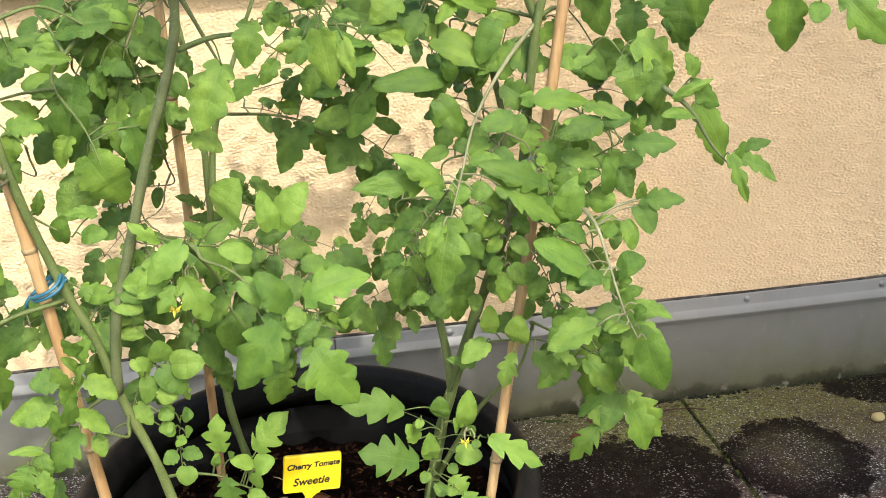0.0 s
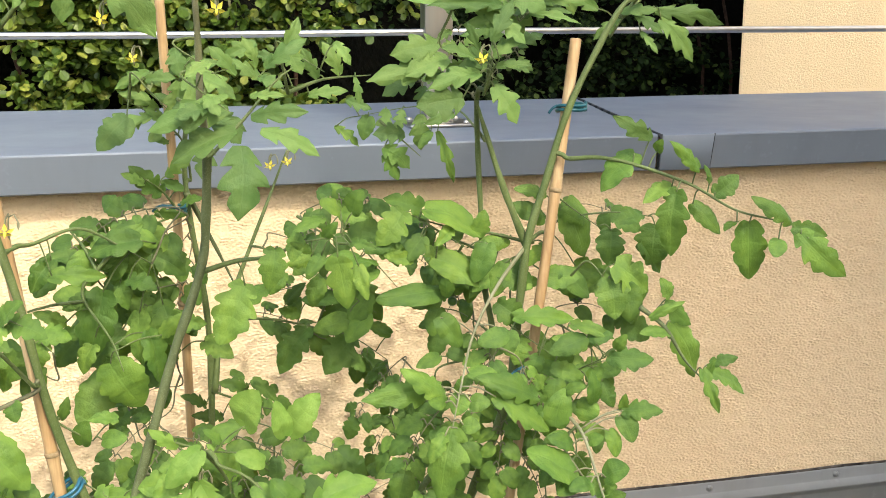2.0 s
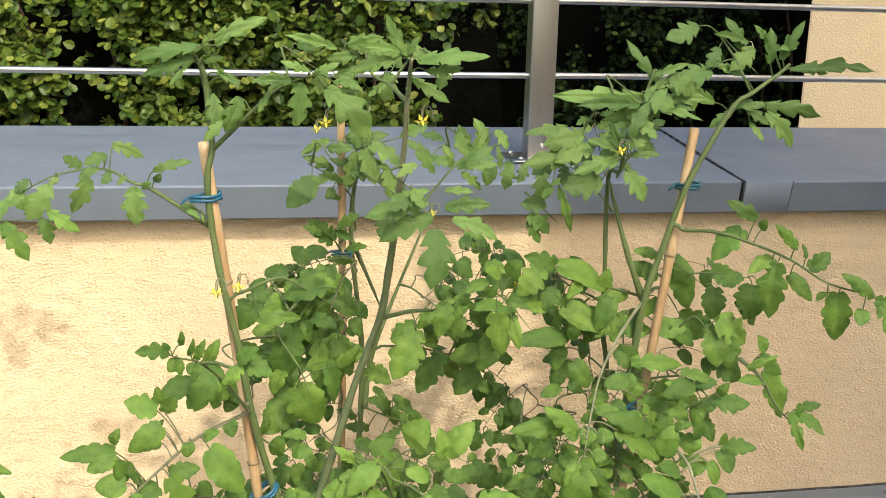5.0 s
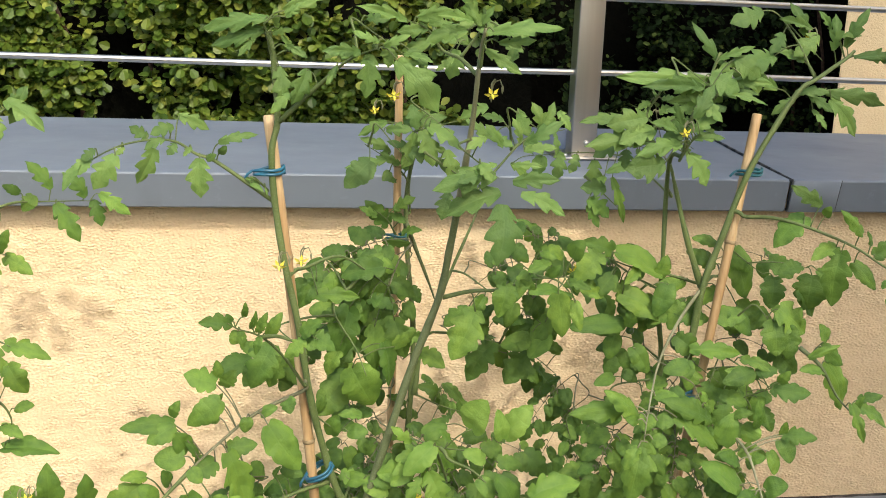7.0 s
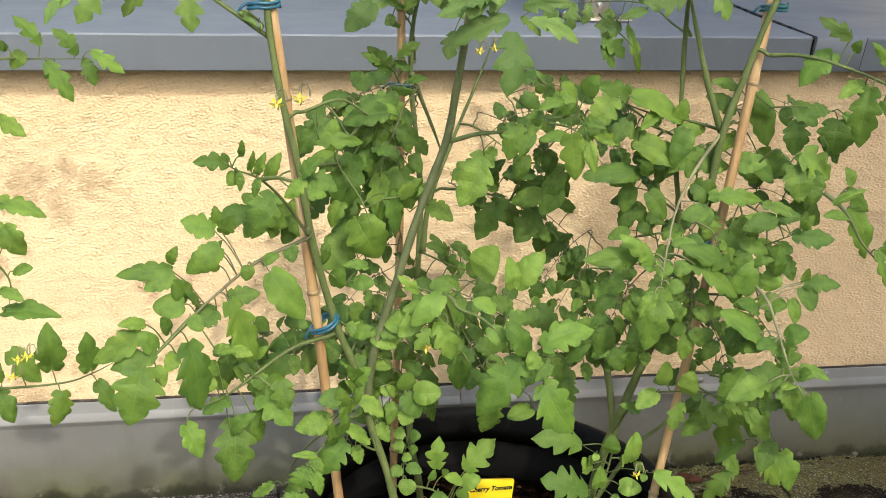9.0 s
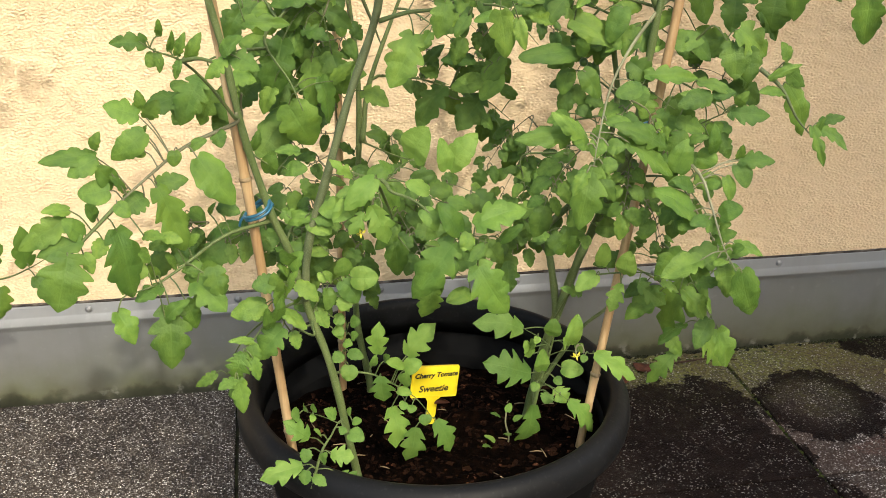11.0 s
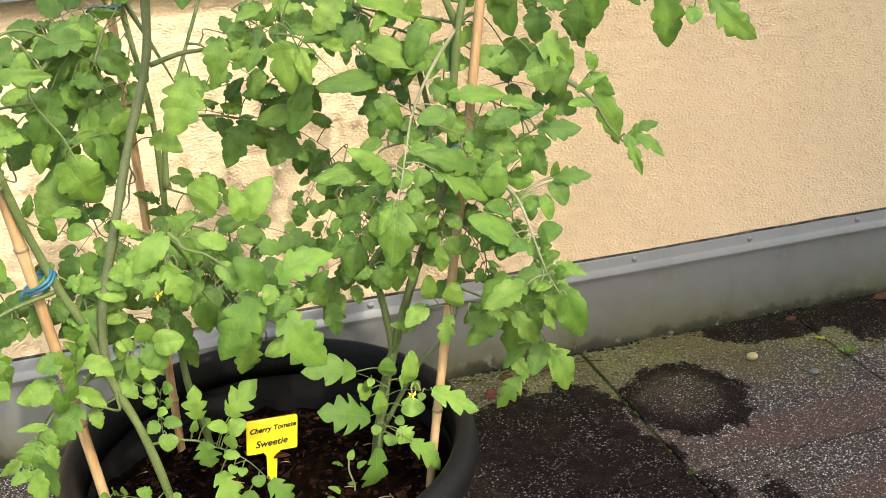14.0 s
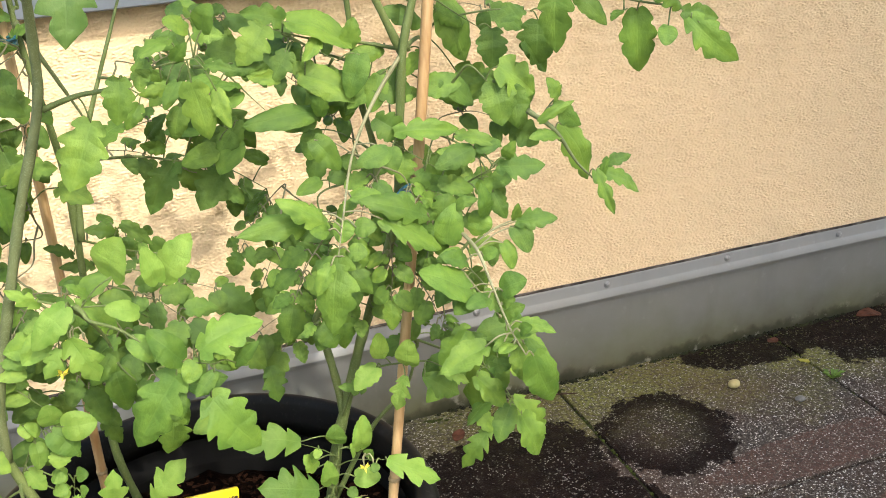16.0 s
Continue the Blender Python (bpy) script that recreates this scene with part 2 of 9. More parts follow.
JOINT = simple("joint_sand", [(0.35, (0.012, 0.012, 0.010)), (0.62, (0.03, 0.032, 0.016))], 30, 0.95, 0.1, 0.8)
EARTH = simple("far_ground", [(0.3, (0.05, 0.055, 0.03)), (0.7, (0.08, 0.075, 0.05))], 2, 0.95, 0.1, 0.5, 0.02)
STEEL = simple("brushed_steel", [(0.3, (0.52, 0.50, 0.47)), (0.7, (0.62, 0.60, 0.57))], 40, 0.32, 0.5, 0.1, 0.001, 1.0, stretch=(1, 1, 0.05))
POST_STEEL = simple("satin_steel", [(0.3, (0.44, 0.41, 0.37)), (0.7, (0.52, 0.49, 0.45))], 30, 0.36, 0.5, 0.1, 0.001, 1.0, stretch=(1, 1, 0.04))
SCREW = simple("zinc_screw", [(0.3, (0.17, 0.17, 0.17)), (0.7, (0.30, 0.30, 0.30))], 300, 0.5, 0.5, 0.1, 0.001, 0.4)
TIE = simple("blue_plastic_tie", [(0.3, (0.014, 0.085, 0.15)), (0.7, (0.022, 0.125, 0.20))], 90, 0.35, 0.5, 0.1, 0.001)
TIE_DARK = simple("teal_plastic_tie", [(0.3, (0.008, 0.06, 0.085)), (0.7, (0.012, 0.09, 0.11))], 90, 0.38, 0.5, 0.1, 0.001)

SEALANT = simple("grimy_sealant", [(0.35, (0.018, 0.016, 0.014)), (0.5, (0.06, 0.05, 0.042)), (0.68, (0.16, 0.14, 0.12))], 34, 0.9, 0.2, 0.6)


def pot_material():
    m = Mat("black_plastic", 0.48, 0.14)
    p = m.coord("Object")
    n = m.noise(p, 14, 6, 0.65)
    dust = m.noise(p, 160, 4)
    col = m.mix(m.ramp(n, [(0.4, 0.0), (0.75, 0.55)]), (0.006, 0.006, 0.0065), (0.012, 0.0115, 0.0115))
    col = m.mix(m.math("MULTIPLY", m.ramp(dust, [(0.58, 0.0), (0.7, 1.0)]), 0.10), col, (0.10, 0.095, 0.09))
    m.set("Base Color", col)
    m.set("Roughness", m.ramp(n, [(0.3, 0.42), (0.7, 0.58)]))
    m.bump(m.noise(p, 420, 3), 0.12, 0.001)
    return m.mat


POT = pot_material()
POT_BODY = simple("dull_black_plastic", [(0.3, (0.0035, 0.0035, 0.0038)), (0.7, (0.0065, 0.0062, 0.0062))], 20, 0.7, 0.07, 0.1, 0.001)


def soil_material():
    m = Mat("potting_soil", 0.95, 0.015)
    p = m.coord("Object")
    n = m.noise(p, 55, 7, 0.7)
    cell = m.split(m.voronoi(p, 120, "F1", "Color"))
    col = m.ramp(n, [(0.3, (0.0012, 0.0007, 0.0005)), (0.5, (0.0030, 0.0016, 0.0011)), (0.78, (0.012, 0.0055, 0.0034))])
    col = m.mix(m.ramp(cell[0], [(0.0, 0.0), (0.88, 0.0), (0.9, 0.4)], "CONSTANT"), col, (0.06, 0.028, 0.017))
    m.set("Base Color", col)
    m.bump(n, 1.0, 0.012)
    return m.mat


SOIL = soil_material()
BARK = simple("bark_chip", [(0.3, (0.005, 0.0025, 0.0015)), (0.58, (0.014, 0.006, 0.0035)), (0.76, (0.19, 0.078, 0.042))], 60, 0.9, 0.04, 0.5)
STRAW = simple("pale_fibre", [(0.3, (0.22, 0.15, 0.08)), (0.7, (0.42, 0.32, 0.19))], 90, 0.8, 0.25, 0.3)


def bamboo_material():
    m = Mat("bamboo", 0.48, 0.45)
    p = m.coord("Object")
    grain = m.noise(m.mapped(p, (1, 1, 0.03)), 420, 4)
    big = m.noise(m.mapped(p, (1, 1, 0.35)), 24, 4)
    col = m.ramp(big, [(0.3, (0.27, 0.155, 0.068)), (0.5, (0.44, 0.29, 0.145)), (0.72, (0.60, 0.45, 0.26))])
    col = m.mix(m.math("MULTIPLY", m.ramp(grain, [(0.4, 0.0), (0.7, 1.0)]), 0.5), col, (0.25, 0.135, 0.058))
    m.set("Base Color", col)
    m.bump(grain, 0.3, 0.0008)
    return m.mat


BAMBOO = bamboo_material()
BAMBOO_CUT = simple("bamboo_cut_end", [(0.3, (0.5, 0.34, 0.18)), (0.7, (0.66, 0.5, 0.31))], 200, 0.8, 0.2, 0.3)
YELLOW = simple("yellow_plastic", [(0.3, (0.72, 0.55, 0.02)), (0.7, (0.80, 0.64, 0.03))], 40, 0.42, 0.4, 0.1, 0.0005)
INK = simple("black_ink", [(0.3, (0.008, 0.008, 0.01)), (0.7, (0.016, 0.016, 0.018))], 60, 0.6, 0.3, 0)
PETAL = simple("yellow_petal", [(0.3, (0.80, 0.66, 0.06)), (0.7, (0.88, 0.78, 0.14))], 200, 0.6, 0.3, 0.2)
FRUIT = simple("green_fruit", [(0.3, (0.03, 0.075, 0.012)), (0.7, (0.05, 0.11, 0.02))], 60, 0.28, 0.5, 0.05)
DRY = simple("dry_leaf", [(0.3, (0.045, 0.017, 0.010)), (0.7, (0.13, 0.05, 0.028))], 60, 0.85, 0.2, 0.5)
STONE = simple("pebble_stone", [(0.3, (0.30, 0.24, 0.10)), (0.7, (0.42, 0.36, 0.18))], 60, 0.7, 0.3, 0.3)
TWIG = simple("dark_twig", [(0.3, (0.03, 0.016, 0.012)), (0.7, (0.09, 0.05, 0.035))], 80, 0.9, 0.2, 0.5)


def stem_material(name, low, high):
    m = Mat(name, 0.6, 0.35)
    p = m.coord("Object")
    n = m.noise(m.mapped(p, (1, 1, 0.3)), 45, 5)
    hair = m.noise(p, 900, 2)
    col = m.ramp(n, [(0.32, low), (0.68, high)])
    col = m.mix(m.math("MULTIPLY", m.ramp(hair, [(0.52, 0.0), (0.66, 1.0)]), 0.18), col, (0.35, 0.38, 0.26))
    m.set("Base Color", col)
    m.bump(m.noise(p, 350, 3), 0.35, 0.0008)
    return m.mat


STEM = stem_material("green_stem", (0.064, 0.094, 0.022), (0.124, 0.160, 0.052))
STEM_DARK = stem_material("dusky_stem", (0.060, 0.078, 0.030), (0.112, 0.132, 0.056))
STEM_DUSK = stem_material("downy_leaf_stalk", (0.095, 0.095, 0.045), (0.165, 0.155, 0.085))
STEM_PALE = stem_material("downy_stalk", (0.15, 0.15, 0.075), (0.25, 0.24, 0.145))


def leaf_material(name, deep, bright, vein, through_light):
    m = Mat(name, 0.5, 0.32)
    u, v, _ = m.split(m.coord("UV"))
    side = m.math("ABSOLUTE", m.math("SUBTRACT", v, 0.5))
    saw = m.math("ABSOLUTE", m.math("SUBTRACT", m.math("FRACT", u), 0.5))
    rib = m.math("MULTIPLY", m.ramp(saw, [(0.0, 1.0), (0.05, 0.5), (0.12, 0.0)]), m.ramp(side, [(0.0, 1.0), (0.34, 0.45), (0.46, 0.0)]))
    mid = m.ramp(side, [(0.010, 1.0), (0.035, 0.0)])
    veins = m.math("MAXIMUM", m.math("MULTIPLY", rib, 0.7), mid)
    p = m.coord("Object")
    blotch = m.noise(p, 2.2, 3, 0.5)
    small = m.noise(p, 17, 3)
    col = m.mix(m.ramp(blotch, [(0.3, 0.0), (0.72, 1.0)]), deep, bright)
    col = m.mix(m.math("MULTIPLY", m.ramp(small, [(0.4, 0.0), (0.7, 1.0)]), 0.12), col, deep)
    hue = m.nodes.new("ShaderNodeHueSaturation")
    m.plug(hue, "Color", col)
    rnd = m.random()
    m.plug(hue, "Value", m.math("ADD", m.math("MULTIPLY", rnd, 0.60), 0.64))
    m.plug(hue, "Hue", m.math("SUBTRACT", m.math("SUBTRACT", 0.503, m.math("MULTIPLY", rnd, 0.018)), m.math("MULTIPLY", m.math("FRACT", m.math("MULTIPLY", rnd, 7.3)), 0.010)))
    col = m.mix(m.math("MULTIPLY", veins, 0.09), hue.outputs[0], vein)
    m.set("Base Color", col)
    m.set("Roughness", m.ramp(small, [(0.3, 0.50), (0.7, 0.64)]))
    hump = m.math("SUBTRACT", m.math("MULTIPLY", small, 0.55), m.math("MULTIPLY", veins, 0.28))
    m.bump(hump, 0.22, 0.016)
    glow = m.nodes.new("ShaderNodeBsdfTranslucent")
    m.plug(glow, 0, m.mix(0.5, col, (0.22, 0.36, 0.03)))
    blend = m.nodes.new("ShaderNodeMixShader")
    blend.inputs[0].default_value = through_light
    m.links.new(m.bsdf.outputs[0], blend.inputs[1])
    m.links.new(glow.outputs[0], blend.inputs[2])
    m.links.new(blend.outputs[0], m.nodes["Material Output"].inputs[0])
    return m.mat


LEAF = leaf_material("tomato_leaf", (0.053, 0.130, 0.021), (0.144, 0.264, 0.040), (0.21, 0.35, 0.10), 0.20)
# darker leaf colour for the back leaves, with the foliage's own shade painted in
LEAF_SHADED = leaf_material("shaded_tomato_leaf", (0.041, 0.105, 0.018), (0.106, 0.206, 0.034), (0.13, 0.24, 0.07), 0.22)
LEAF_TOP = leaf_material("downy_top_leaf", (0.074, 0.158, 0.036), (0.146, 0.250, 0.064), (0.22, 0.32, 0.14), 0.20)
LEAF_YOUNG = leaf_material("young_tomato_leaf", (0.087, 0.196, 0.030), (0.174, 0.302, 0.060), (0.25, 0.38, 0.12), 0.24)


def hedge_leaf_material(name, stops, rough, spec):
    m = Mat(name, rough, spec)
    g = m.nodes.new("ShaderNodeNewGeometry").outputs["Random Per Island"]
    col = m.ramp(g, stops)
    m.set("Base Color", col)
    glow = m.nodes.new("ShaderNodeBsdfTranslucent")
    m.plug(glow, 0, col)
    blend = m.nodes.new("ShaderNodeMixShader")
    blend.inputs[0].default_value = 0.25
    m.links.new(m.bsdf.outputs[0], blend.inputs[1])
    m.links.new(glow.outputs[0], blend.inputs[2])
    m.links.new(blend.outputs[0], m.nodes["Material Output"].inputs[0])
    return m.mat


HEDGE = hedge_leaf_material("hedge_foliage", [(0.0, (0.036, 0.074, 0.010)), (0.45, (0.088, 0.142, 0.018)), (0.85, (0.155, 0.200, 0.028)), (1.0, (0.27, 0.29, 0.055))], 0.45, 0.35)
# darker version of the hedge leaves: shade on the right-hand bank put into colour
HEDGE_SHADED = hedge_leaf_material("shaded_hedge_foliage", [(0.0, (0.006, 0.013, 0.004)), (0.6, (0.014, 0.030, 0.008)), (0.88, (0.040, 0.070, 0.018)), (1.0, (0.10, 0.14, 0.035))], 0.7, 0.12)
# near-black backing, the shade deep in the hedge put into its colour
HEDGE_BACKING = simple("hedge_dark_backing", [(0.3, (0.0015, 0.002, 0.001)), (0.7, (0.005, 0.005, 0.003))], 12, 0.95, 0.1, 0.8, 0.02)

# ---- the terrace: ground, parapet, coping, flashing ----
bm = bmesh.new()
box(bm, -400, -400, -0.50, 400, 400, -0.062)
tagged(part("ground", bm, EARTH, smooth=False), "brown-green ground around the terrace", "ground", kind="structure")
bm = bmesh.new()
box(bm, -4.0, -6.2, -0.060, 4.6, -0.002, -0.008)
pavement = tagged(part("pavement", bm, JOINT, smooth=False), "terrace of grey washed-concrete slabs with dark stains", "pavement", kind="structure")

bm = bmesh.new()
box(bm, -4.0, 0.0045, -0.06, 4.6, 0.62, 0.83)
wall = tagged(part("wall_parapet", bm, STUCCO, smooth=False), "low terrace wall of peach textured render", "wall", kind="structure")


def render_coat(x0, x1, z0, z1, step, rise, seed):
    """The dragged grain of the plaster as real relief: smoothed random field, drawn out sideways, with flat tops and grooves."""
    nx, nz = int((x1 - x0) / step) + 1, int((z1 - z0) / rise) + 1
    rng = np.random.default_rng(seed)
    fx, fz = np.meshgrid(np.fft.fftfreq(nx, step), np.fft.fftfreq(nz, rise))

    def field(size_x, size_z):
        k = np.sqrt((fx * size_x) ** 2 + (fz * size_z) ** 2)
        f = np.fft.ifft2(np.fft.fft2(rng.standard_normal((nz, nx))) * np.exp(-((k - 1.0) ** 2) / 0.34)).real
        return f / f.std()

    grain = 1 / (1 + np.exp(-2.2 * field(0.0074, 0.0041))) + 0.34 * field(0.0056, 0.0040)
    h = 0.0026 * grain * (1 + 0.25 * np.clip(field(0.05, 0.03), -2, 2)) + 0.0010 * field(0.25, 0.2)
    xs, zs = np.meshgrid(x0 + step * np.arange(nx), z0 + rise * np.arange(nz))
    co = np.stack([xs, 0.0015 - h, zs], -1).reshape(-1, 3)
    i = (np.arange(nz - 1)[:, None] * nx + np.arange(nx - 1)[None, :]).ravel()
    quads = np.stack([i, i + 1, i + nx + 1, i + nx], -1)
    me = bpy.data.meshes.new("render_coat")
    me.vertices.add(len(co))
    me.vertices.foreach_set("co", co.ravel())
    me.loops.add(quads.size)
    me.loops.foreach_set("vertex_index", quads.ravel())
    me.polygons.add(len(quads))
    me.polygons.foreach_set("loop_start", np.arange(0, quads.size, 4))
    me.polygons.foreach_set("use_smooth", np.ones(len(quads), bool))
    me.update(calc_edges=True)
    me.validate()
    me.materials.append(STUCCO)
    ob = new("render_coat", me)
    ob.parent = wall


render_coat(-1.25, 1.55, 0.196, 0.835, 0.0022, 0.0014, 5)
render_coat(-4.0, -1.25, 0.196, 0.835, 0.012, 0.012, 6)
render_coat(1.55, 4.6, 0.196, 0.835, 0.012, 0.012, 7)


def coping_sheet(x0, x1):
    """A folded sheet-metal cap: sloping top, upright front and back, drip edge turned under."""
    bm = bmesh.new()
    prof = [(-0.010, 0.8215), (-0.046, 0.8210), (-0.0495, 0.8235), (-0.0625, 0.8805), (-0.0618, 0.8830), (-0.0596, 0.8842), (0.10, 0.8845), (0.30, 0.8875), (0.52, 0.892), (0.655, 0.8945), (0.662, 0.8905), (0.6635, 0.8205), (0.64, 0.8205)]
    n = max(2, int((x1 - x0) / 0.06))
    rings = []
    for i in range(n + 1):
        x = x0 + (x1 - x0) * i / n
        row = []
        for y, z in prof:
            wave = 0.0012 * noise.noise(Vector((x * 3.1, y * 5, 1.7)))
            row.append(bm.verts.new((x + (y + 0.045) * 0.155 * SEAM_SKEW, y + wave * 0.6, z + wave)))
        rings.append(row)
    for a, b in zip(rings, rings[1:]):
        for k in range(len(prof) - 1):
            bm.faces.new((a[k], b[k], b[k + 1], a[k + 1]))
    bmesh.ops.recalc_face_normals(bm, faces=bm.faces)
    return bm


SEAM_SKEW = 1.0
coping = thing("trim_coping", "blue-grey folded sheet-metal coping with a sealed joint on the parapet", "coping", kind="structure")
for x0, x1 in ((-4.0, 0.4125), (0.4175, 4.2)):
    part("sheet", coping_sheet(x0, x1), COPING, coping, smooth=False)
bm = bmesh.new()
for k in range(12):
    y = -0.0640 + 0.717 * k / 12
    q0, q1 = [Vector((0.415 + (yy + 0.045) * 0.155, yy, 0.883 + 0.0165 * (yy + 0.04))) for yy in (y, y + 0.717 / 12 + 0.002)]
    tube(bm, [q0, q1], [0.0036, 0.0036], 6)
tube(bm, [Vector((0.415, -0.0640, 0.885)), Vector((0.415, -0.0513, 0.825))], [0.0022, 0.0020], 6)
part("seam", bm, SEAM, coping, "black sealing cord in the joint")
bm = bmesh.new()
box(bm, 0.418, -0.0655, 0.8210, 0.513, -0.0610, 0.8832, 0.0012, 1)
for v in bm.verts:
    v.co.y += (0.8785 - min(v.co.z, 0.8785)) * 0.226
part("joint_plate", bm, COPING, coping)
bm = bmesh.new()
tube(bm, [Vector((0.5135, -0.0645, 0.8835)), Vector((0.5125, -0.0519, 0.8245))], [0.0012, 0.0012], 5)
part("edge_line", bm, SEAM, coping)

flashing = thing("trim_flashing", "grey sheet-metal base flashing screwed along the wall foot, mossy at the ground", "flashing", kind="structure")


def flashing_sheet(x0, x1):
    bm = bmesh.new()
    prof = [(0.002, 0.2075), (-0.006, 0.2065), (-0.0075, 0.2035), (-0.0082, 0.186), (-0.0095, 0.184), (-0.0185, 0.174), (-0.0185, 0.171), (-0.0105, 0.162), (-0.0095, 0.158), (-0.0090, 0.10), (-0.0085, 0.05), (-0.008, 0.005), (-0.008, -0.02)]
    n = max(2, int((x1 - x0) / 0.05))
    rings = []
    for i in range(n + 1):
        x = x0 + (x1 - x0) * i / n
        rings.append([bm.verts.new((x, y + 0.0022 * noise.noise(Vector((x * 2.7, z * 6, 4.2))), z)) for y, z in prof])
    for a, b in zip(rings, rings[1:]):
        for k in range(len(prof) - 1):
            bm.faces.new((a[k], b[k], b[k + 1], a[k + 1]))
    bmesh.ops.recalc_face_normals(bm, faces=bm.faces)
    return bm


for x0, x1 in ((-4.0, -0.196), (-0.194, 4.2)):
    part("sheet", flashing_sheet(x0, x1), FLASHING, flashing)
bm = bmesh.new()
for i in range(90):
    x = -4.0 + i * 0.09
    a, b = Vector((x, -0.004, 0.2085 + 0.0022 * noise.noise(Vector((x * 40, 0, 0))))), Vector((x + 0.0905, -0.004, 0.2085 + 0.0022 * noise.noise(Vector((x * 40 + 3.6, 0, 0)))))
    tube(bm, [a, b], [0.0028, 0.0028], 6, False)
part("sealant", bm, SEALANT, flashing, "dark grimy sealant line along the top edge")


def screw(x, z):
    bm = bmesh.new()
    lathe(bm, [(0.0001, 0.0040), (0.0030, 0.0040), (0.0042, 0.0030), (0.0048, 0.0012), (0.0068, 0.0010), (0.0070, 0.0)], 14)
    bmesh.ops.rotate(bm, verts=bm.verts, cent=(0, 0, 0), matrix=Matrix.Rotation(radians(90), 3, "X"))
    bmesh.ops.translate(bm, verts=bm.verts, vec=(x, -0.0082, z))
    part("screw", bm, SCREW, flashing, "small zinc screw with washer")


for k in range(-5, 7):
    screw(0.568 + 0.272 * k - (0.016 if k < -1 else 0), 0.195)

# ---- the railing on the parapet ----
railing = thing("railing", "steel balustrade with flat posts and round bars on the parapet", "railing", (0.085, 0.2, 0.885))


def rail_part(name, bm, material, label=""):
    bmesh.ops.translate(bm, verts=bm.verts, vec=(-0.085, -0.2, -0.885))
    return part(name, bm, material, railing, label)


for px in (0.085, -2.2, 2.3):
    bm = bmesh.new()
    box(bm, px - 0.026, 0.180, 0.889, px + 0.026, 0.226, 1.62, 0.003, 2)
    post = rail_part("post", bm, POST_STEEL)
    bm = bmesh.new()
    box(bm, px - 0.062, 0.145, 0.8855, px + 0.062, 0.262, 0.8915, 0.002, 1)
    rail_part("base_plate", bm, POST_STEEL)
    for dx, dy in ((-0.045, 0.16), (0.045, 0.16), (-0.045, 0.247), (0.045, 0.247)):
        bm = bmesh.new()
        lathe(bm, [(0.0001, 0.006), (0.0035, 0.0057), (0.0055, 0.0038), (0.0058, 0.0005)], 12, (px + dx, dy, 0.8915))
        rail_part("bolt", bm, POST_STEEL)
    bm = bmesh.new()
    lathe(bm, [(0.0001, 0.006), (0.004, 0.0055), (0.0062, 0.003), (0.0065, 0.0)], 12)
    bmesh.ops.rotate(bm, verts=bm.verts, cent=(0, 0, 0), matrix=Matrix.Rotation(radians(90), 3, "X"))
    bmesh.ops.translate(bm, verts=bm.verts, vec=(px + 0.004, 0.180, 0.915))
    rail_part("bolt", bm, POST_STEEL)
for z in (1.055, 1.202, 1.350, 1.497):
    bm = bmesh.new()
    line = [Vector((-4.0 + 8.4 * i / 40, 0.2025, z + 0.0008 * math.sin(i))) for i in range(41)]
    tube(bm, line, [0.0062] * 41, 12)
    rail_part("bar", bm, STEEL)

# ---- the house behind, and two unseen walls added to hold off sun and low sky ----
house = thing("house", "peach rendered house wall rising behind the parapet", "house", (3.2, 2.2, -0.062))
bm = bmesh.new()
box(bm, -1.41, 0.0, 0.0, 4.0, 6.0, 5.6, 0.012, 2)
for v in bm.verts:
    v.co.x += 0.85 * v.co.y
part("wall", bm, HOUSE_STUCCO, house, smooth=False)
bm = bmesh.new()
box(bm, -1.7, -0.3, 5.6, 4.3, 6.3, 5.85, 0.02, 1)
part("roof", bm, COPING, house)
# added out of view, stepped in height to throw shade on the right
bm = bmesh.new()
box(bm, 1.02, -3.5, -0.062, 2.0, -3.2, 6.4)
box(bm, 2.0, -3.5, -0.062, 4.4, -3.2, 9.2)
tagged(part("wall_house", bm, HOUSE_STUCCO, smooth=False), "unseen tall wall added to shade the right side of the terrace", "wall", kind="structure")
# unseen rear wall, its height chosen to cut sky light near the horizon
bm = bmesh.new()
box(bm, -5.0, -8.2, -0.062, 4.4, -7.9, 2.2)
tagged(part("wall_rear", bm, HOUSE_STUCCO, smooth=False), "unseen rendered wall added to close the terrace and cut low sky light", "wall", kind="structure")

